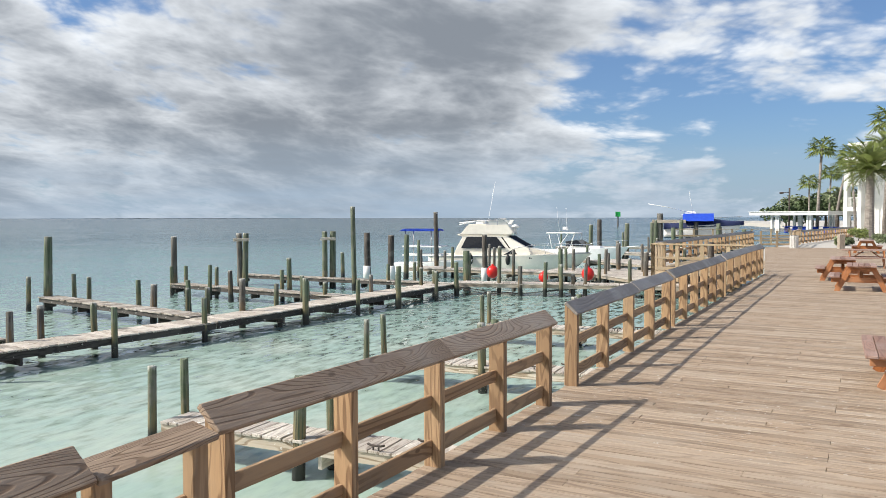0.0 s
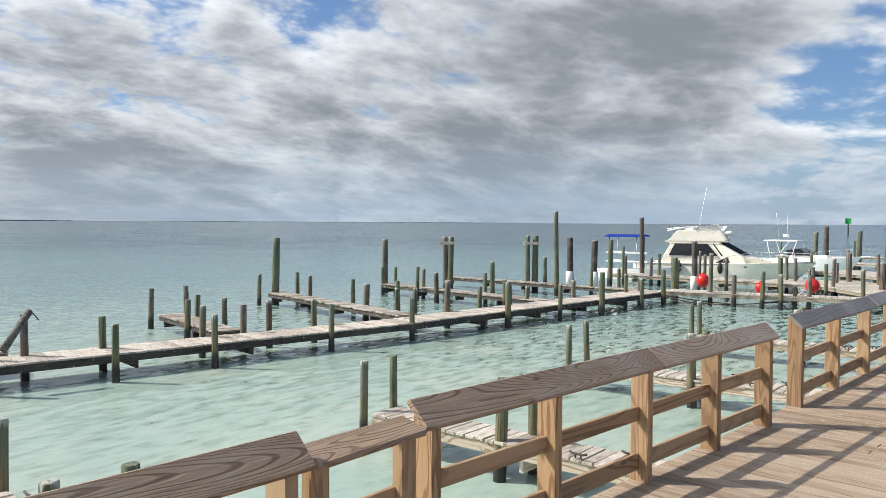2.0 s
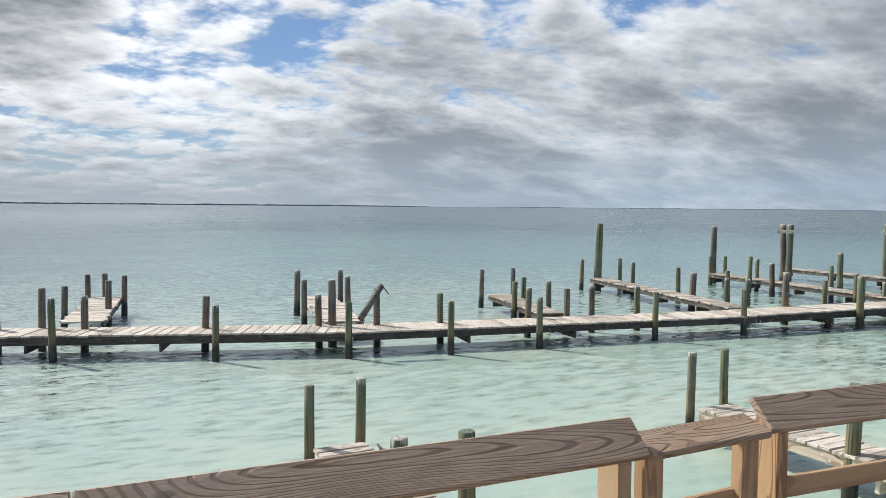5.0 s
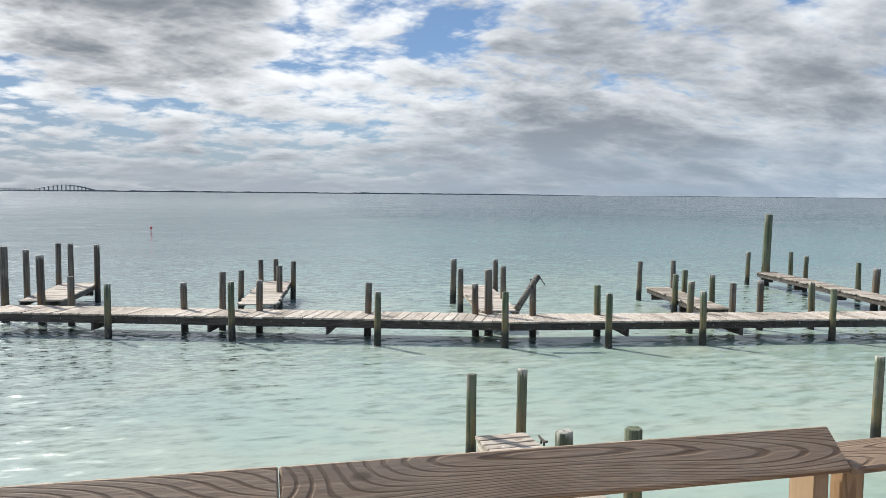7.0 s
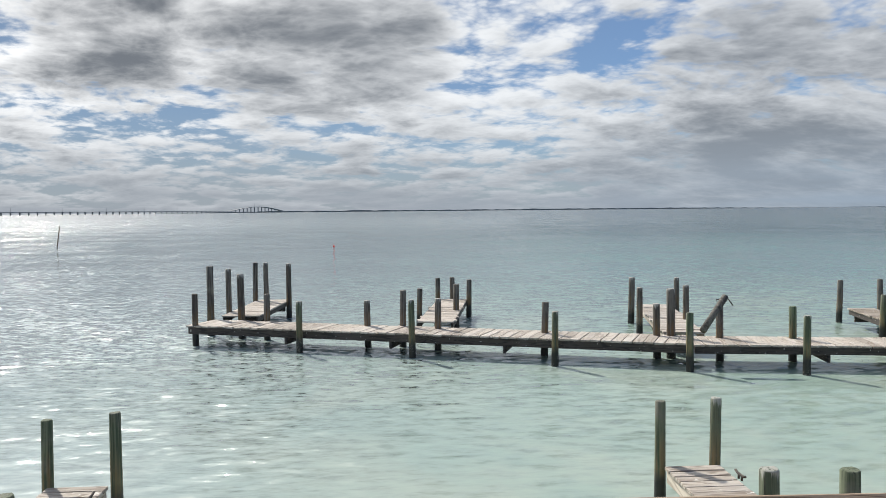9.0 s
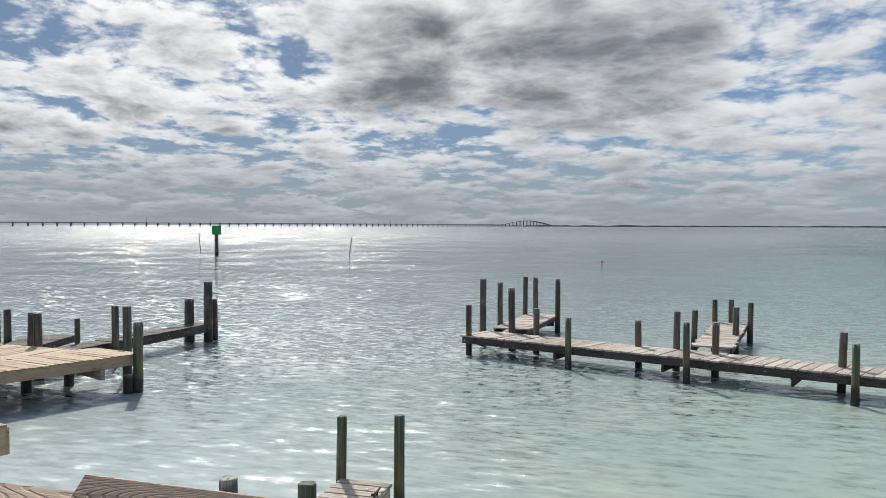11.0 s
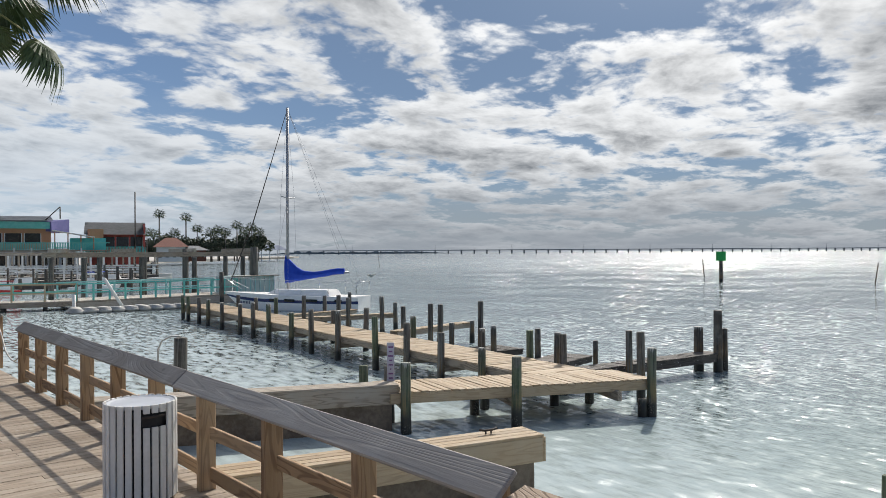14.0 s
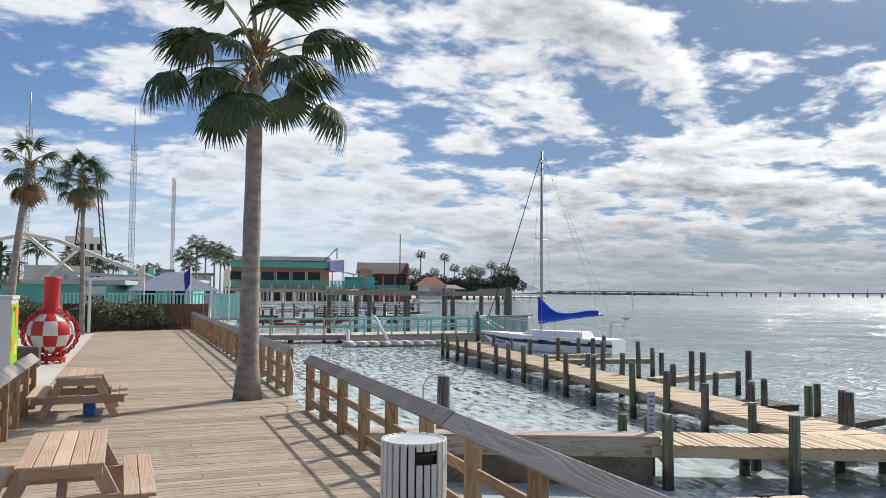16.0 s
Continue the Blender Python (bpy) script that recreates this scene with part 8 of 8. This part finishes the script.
# ---- the northern end ----
def landing():
    """The new landing with its light rails beyond the long railing."""
    ob = thing("landing_railing", (11.5, 28.6, 0), "new yellow pine railing round a landing", "railing")
    a, b = V(11.7, 29.7, 0), V(8.3, 31.6, 0)
    c = V(13.2, 40.6, 0)
    u = (b - a).normalized()
    for i in range(5):
        p = a + (b - a) * i / 4
        timber("post", p + UP * -0.5, p + UP * 1.0, 0.09, 0.14, M["pine"], ob, up=u)
    for z, h in ((1.0, 0.06), (0.45, 0.1), (0.02, 0.14), (-0.16, 0.14)):
        timber("rail", a + UP * z, b + UP * z, 0.14 if z == 1.0 else 0.04, h, M["pine"], ob)
    dirn = V(0.472, 0.8816, 0)
    for i in range(5):
        p = b + dirn * i * 0.5
        timber("post", p + UP * -0.5, p + UP * 1.0, 0.09, 0.14, M["pine"], ob, up=u)
    timber("rail", b + UP * 1.0, b + dirn * 2.2 + UP * 1.0, 0.14, 0.05, M["pine"], ob)
    lying_boards("landing_boards", [(a + (b - a) * 0.5 + dirn * (0.1 + 0.146 * k) - UP * 0.04, u, 3.9, 0.138) for k in range(60)], M["pine_i"], ob, 0.036, "new pine landing boards", "boards")


landing()
railing((8.9, 33.0), (22.4, 57.1), 22, [0.2, 0.4, 0.6, 0.8], "far timber railing with grey slanted caps")


def gate_rails():
    ob = thing("gate_railing", (22.0, 53.5, 0), "new pine railing with an open metal gate", "railing")
    for a, b in ((V(21.5, 53.6, 0), V(23.6, 53.3, 0)), (V(23.6, 53.3, 0), V(27.2, 60.2, 0)), (V(18.0, 62.0, 0), V(27.0, 61.5, 0))):
        u = (b - a).normalized()
        n = max(2, int((b - a).length / 1.3))
        for i in range(n + 1):
            p = a + (b - a) * i / n
            timber("post", p - UP * 0.05, p + UP * 1.1, 0.1, 0.14, M["pine"], ob, up=u)
        for z in (1.12, 0.6, 0.2):
            timber("rail", a + UP * z, b + UP * z, 0.14 if z > 1 else 0.04, 0.05 if z > 1 else 0.12, M["pine"], ob)
    bin_ = thing("litter_bin", (22.9, 51.6, 0), "pale slatted litter bin by the far railing", "litter bin")
    for k in range(18):
        t = k * math.tau / 18
        d = V(math.cos(t), math.sin(t), 0)
        timber("slat", V(22.9, 51.6, 0) + d * 0.25, V(22.9, 51.6, 0.85) + d * 0.25, 0.068, 0.025, M["slat"], bin_, up=d)
    bm = bmesh.new()
    bmesh.ops.create_cone(bm, cap_ends=True, segments=18, radius1=0.21, radius2=0.21, depth=0.8, matrix=Matrix.Translation((22.9, 51.6, 0.46)))
    part("liner", bm, M["black"], bin_)


gate_rails()
railing((27.2, 60.2), (41.5, 79.8), 20, [0.25, 0.5, 0.75], "far timber railing curving past the planting")


def flat_pavilion():
    a, b = polar(-22.3, 118), polar(-26.6, 112)
    u = (b - a).normalized()
    n = V(-u.y, u.x, 0)
    ob = thing("shade_pavilion", (a + b) / 2, "long flat white-roofed shade pavilion on pairs of columns", "pavilion")
    timber("roof", a - u * 0.6 + UP * 2.5, b + u * 0.6 + UP * 2.5, 6.5, 0.42, M["white_paint"], ob)
    timber("roof_edge", a - u * 0.7 + UP * 2.75, b + u * 0.7 + UP * 2.75, 6.7, 0.1, M["stucco"], ob)
    for s in (0.23, 0.3, 0.33, 0.74, 0.78):
        for k in (-2.4, 2.4):
            p = a + (b - a) * s + n * k
            timber("column", p + UP * -0.1, p + UP * 2.35, 0.3, 0.3, M["stucco"], ob, up=u)
    for k in range(5):
        c = a + (b - a) * (0.4 + 0.14 * k) - n * 1.0
        t = thing("plastic_table", c, "blue picnic table under the pavilion", "table", "pavilion tables")
        timber("top", c + u * -0.9 + UP * 0.75, c + u * 0.9 + UP * 0.75, 0.8, 0.08, M["canvas"], t)
        for q in (-0.6, 0.6):
            timber("leg", c + u * q - UP * 0.1, c + u * q + UP * 0.72, 0.1, 0.5, M["canvas"], t, up=u)
        for q in (-0.7, 0.7):
            timber("bench", c + u * -0.9 + n * q + UP * 0.45, c + u * 0.9 + n * q + UP * 0.45, 0.3, 0.06, M["canvas"], t)


flat_pavilion()


def condo():
    a, b, u, back = face_frame(-27.05, -31.5, 108, 100)
    ob = thing("condominium", a, "white three-storey condominium with arched balconies", "building")
    length = (b - a).length
    w = 2.2
    # the balcony tower: piers with floors and arches between
    bm = bmesh.new()
    wall_box(bm, a + back * 1.6, b, back * 9, -0.05, 10.8)
    part("main_wall", bm, M["stucco"], ob)
    for s in (0.0, w):
        timber("pier", a + u * s - UP * 0.05, a + u * s + UP * 9.2, 0.55, 0.6, M["stucco"], ob, up=u)
    for z in (0.0, 3.0, 6.1, 9.1):
        timber("floor_slab", a + u * -0.3 + back * 0.7 + UP * z, a + u * (w + 0.3) + back * 0.7 + UP * z, 2.0, 0.5 if z else 0.1, M["stucco"], ob)
    bm = bmesh.new()
    n = 14
    arc = [V(0.3 + (w - 0.6) * (0.5 - 0.5 * math.cos(math.pi * k / n)), 0, 8.0 + 0.85 * math.sin(math.pi * k / n)) for k in range(n + 1)]
    for p, q in zip(arc, arc[1:]):
        f = [p, q, V(q.x, 0, 9.3), V(p.x, 0, 9.3)]
        front = [bm.verts.new(a + u * k.x - back * 0.25 + UP * k.z) for k in f]
        rear = [bm.verts.new(a + u * k.x + back * 0.15 + UP * k.z) for k in f]
        bm.faces.new(front)
        bm.faces.new(rear[::-1])
        for k in range(4):
            bm.faces.new((front[k], rear[k], rear[(k + 1) % 4], front[(k + 1) % 4]))
    part("arch", bm, M["stucco"], ob)
    for z in (3.3, 6.4):
        for k in range(9):
            p = a + u * (0.35 + k * (w - 0.7) / 8) - back * 0.15 + UP * z
            timber("baluster", p, p + UP * 1.05, 0.05, 0.05, M["white_paint"], ob, up=u)
        timber("balcony_rail", a + u * 0.3 - back * 0.15 + UP * (z + 1.08), a + u * (w - 0.3) - back * 0.15 + UP * (z + 1.08), 0.08, 0.08, M["white_paint"], ob)
    for z in (0.5, 3.4, 6.5):
        windows(ob, a + u * 0.2 + back * 1.6, u, w - 0.4, 1, z, z + 2.0, 1.2, back=back, inset=0.04)
        windows(ob, a + u * (w + 1) + back * 1.6, u, length - w - 2, 3, z + 0.4, z + 1.8, 1.1, back=back)
    timber("roof_edge", a + back * 5 + UP * 10.9, b + back * 5 + UP * 10.9, 10.2, 0.3, M["white_paint"], ob)


condo()


def date_palm(x, y, h, crown, label, seed):
    palm = thing("date_palm", (x, y, 0), label, "palm tree", "date palms")
    r = random.Random(seed)
    bm = bmesh.new()
    n = 26
    for i in range(n):
        z0, z1 = h * i / n, h * (i + 1) / n
        add_tube(bm, [V(x, y, z0), V(x, y, z1)], [0.40 * (1 - 0.25 * i / n) + 0.05, 0.40 * (1 - 0.25 * i / n)], 12, ends=False)
    part("trunk", bm, M["trunk"], palm, "stout diamond-patterned trunk")
    leaf = bmesh.new()
    spine = [V(crown * s, 0, crown * (0.30 * s - 0.55 * s * s)) for s in [k / 12 for k in range(13)]]
    add_tube(leaf, spine, [0.05 * (1 - 0.08 * k) for k in range(13)], 4)
    for k in range(46):
        s = 0.12 + 0.87 * k / 46
        i = min(11, int(s * 12))
        p = spine[i].lerp(spine[i + 1], s * 12 - i)
        for side in (-1, 1):
            size = crown * 0.24 * math.sin(math.pi * min(1, 0.2 + 0.8 * s)) ** 0.6
            d = V(0.55, side * 0.8, 0.25 - 0.25 * r.random()).normalized()
            tip = p + d * size
            w = V(0.03, 0, 0.02)
            f = leaf.faces.new([leaf.verts.new(p - w), leaf.verts.new((p + tip) / 2 + w * 1.2), leaf.verts.new(tip), leaf.verts.new((p + tip) / 2 - w * 1.2)])
            f.material_index = 1
    me = meshed("frond", leaf, [M["stalk"], M["frond_bright"]])
    for k in range(58):
        rise = 80 - 120 * (k / 58) ** 0.9 + r.uniform(-6, 6)
        m = Matrix.Translation((x, y, h - 0.1)) @ pose(0, 0, 0, 0, 0, k * 137.5 + r.uniform(-10, 10)) @ pose(0, 0, 0, 0, -rise, 0)
        ob = new("frond", me)
        fix(ob, palm, m)
        ob.scale = (1.0 if rise > -10 else 0.8,) * 3


p = polar(-28.35, 80)
date_palm(p.x, p.y, 6.3, 3.3, "big date palm with long arching bright fronds", 2)
p = polar(-29.6, 92)
date_palm(p.x, p.y, 8.6, 3.3, "second date palm behind with tall crown", 4)
for k, (yaw, r, h, c, l) in enumerate(((-25.3, 118, 11.6, 2.4, 0.5), (-26.3, 125, 11.2, 2.3, 2.2), (-26.0, 128, 8.6, 2.0, 0.2), (-24.8, 112, 6.6, 1.7, 0.0), (-27.6, 104, 8.5, 2.0, -0.8), (-29.2, 100, 13.0, 2.6, 0.4), (-30.0, 98, 12.5, 2.6, 0.4))):
    p = polar(yaw, r)
    far_palm(p.x, p.y, h, c, "tall slim fan palm by the condominium", 200 + k, fronds=24, material="frond_bright", lean=l, group="northern palms")
for k, (yaw, r, h, s) in enumerate(((-23.4, 135, 4.4, 3.2), (-24.2, 138, 5.2, 3.6), (-25.0, 136, 5.6, 3.6), (-25.8, 136, 6.2, 3.8), (-26.5, 132, 6.4, 3.6), (-27.2, 128, 6.0, 3.4))):
    p = polar(yaw, r)
    broad_tree(p.x, p.y, h, s, "rounded green sea-grape tree behind the pavilion", 240 + k, "leaf_light" if k % 2 else "leaf", per=150, size=0.34)
sr = random.Random(77)
for k, (yaw, r, s, leaf) in enumerate(((-26.7, 64, 0.5, "leaf_light"), (-27.1, 65, 0.4, "leaf_light"), (-28.9, 70, 0.6, "leaf_light"), (-27.75, 78, 0.9, "frond_bright"), (-29.5, 66, 0.7, "leaf_light"), (-30.1, 62, 0.7, "leaf_light"))):
    p = polar(yaw, r)
    bush = thing("shrub", p, "low shrub in the planting beside the plaza", "shrub", "shrubs")
    bm = bmesh.new()
    for q in range(5):
        add_tube(bm, [p - UP * 0.1, p + V(sr.uniform(-0.4, 0.4), sr.uniform(-0.4, 0.4), 0.8) * s], 0.02, 4)
    part("stems", bm, M["bark"], bush)
    bm = bmesh.new()
    for q in range(7):
        leaf_cloud(bm, p + V(sr.uniform(-0.7, 0.7), sr.uniform(-0.7, 0.7), sr.uniform(0.3, 1.0)) * s, 0.55 * s, 130, 0.1, sr)
    part("leaves", bm, M[leaf], bush)
p = polar(-23.6, 122)
lamp = thing("street_lamp", p, "dark lamp post with one lamp head", "street lamp")
rod("pole", [p - UP * 0.1, p + UP * 6.2], 0.12, M["iron"], lamp)
u = V(-p.y, p.x, 0).normalized()
rod("arm", [p + UP * 5.6, p + u * 0.9 + UP * 5.55], 0.06, M["iron"], lamp)
bm = bmesh.new()
add_box(bm, 0.55, 0.4, 0.28, aligned(p + u * 1.05 + UP * 5.5, u))
bmesh.ops.bevel(bm, geom=bm.edges, offset=0.05, segments=1, affect="EDGES")
part("lamp_head", bm, M["iron"], lamp)
post = thing("bollard", (25.3, 50.2, 0), "short grey timber bollard at the plaza", "bollard")
timber("post", (25.3, 50.2, -0.05), (25.3, 50.2, 0.95), 0.35, 0.3, M["beam"], post)
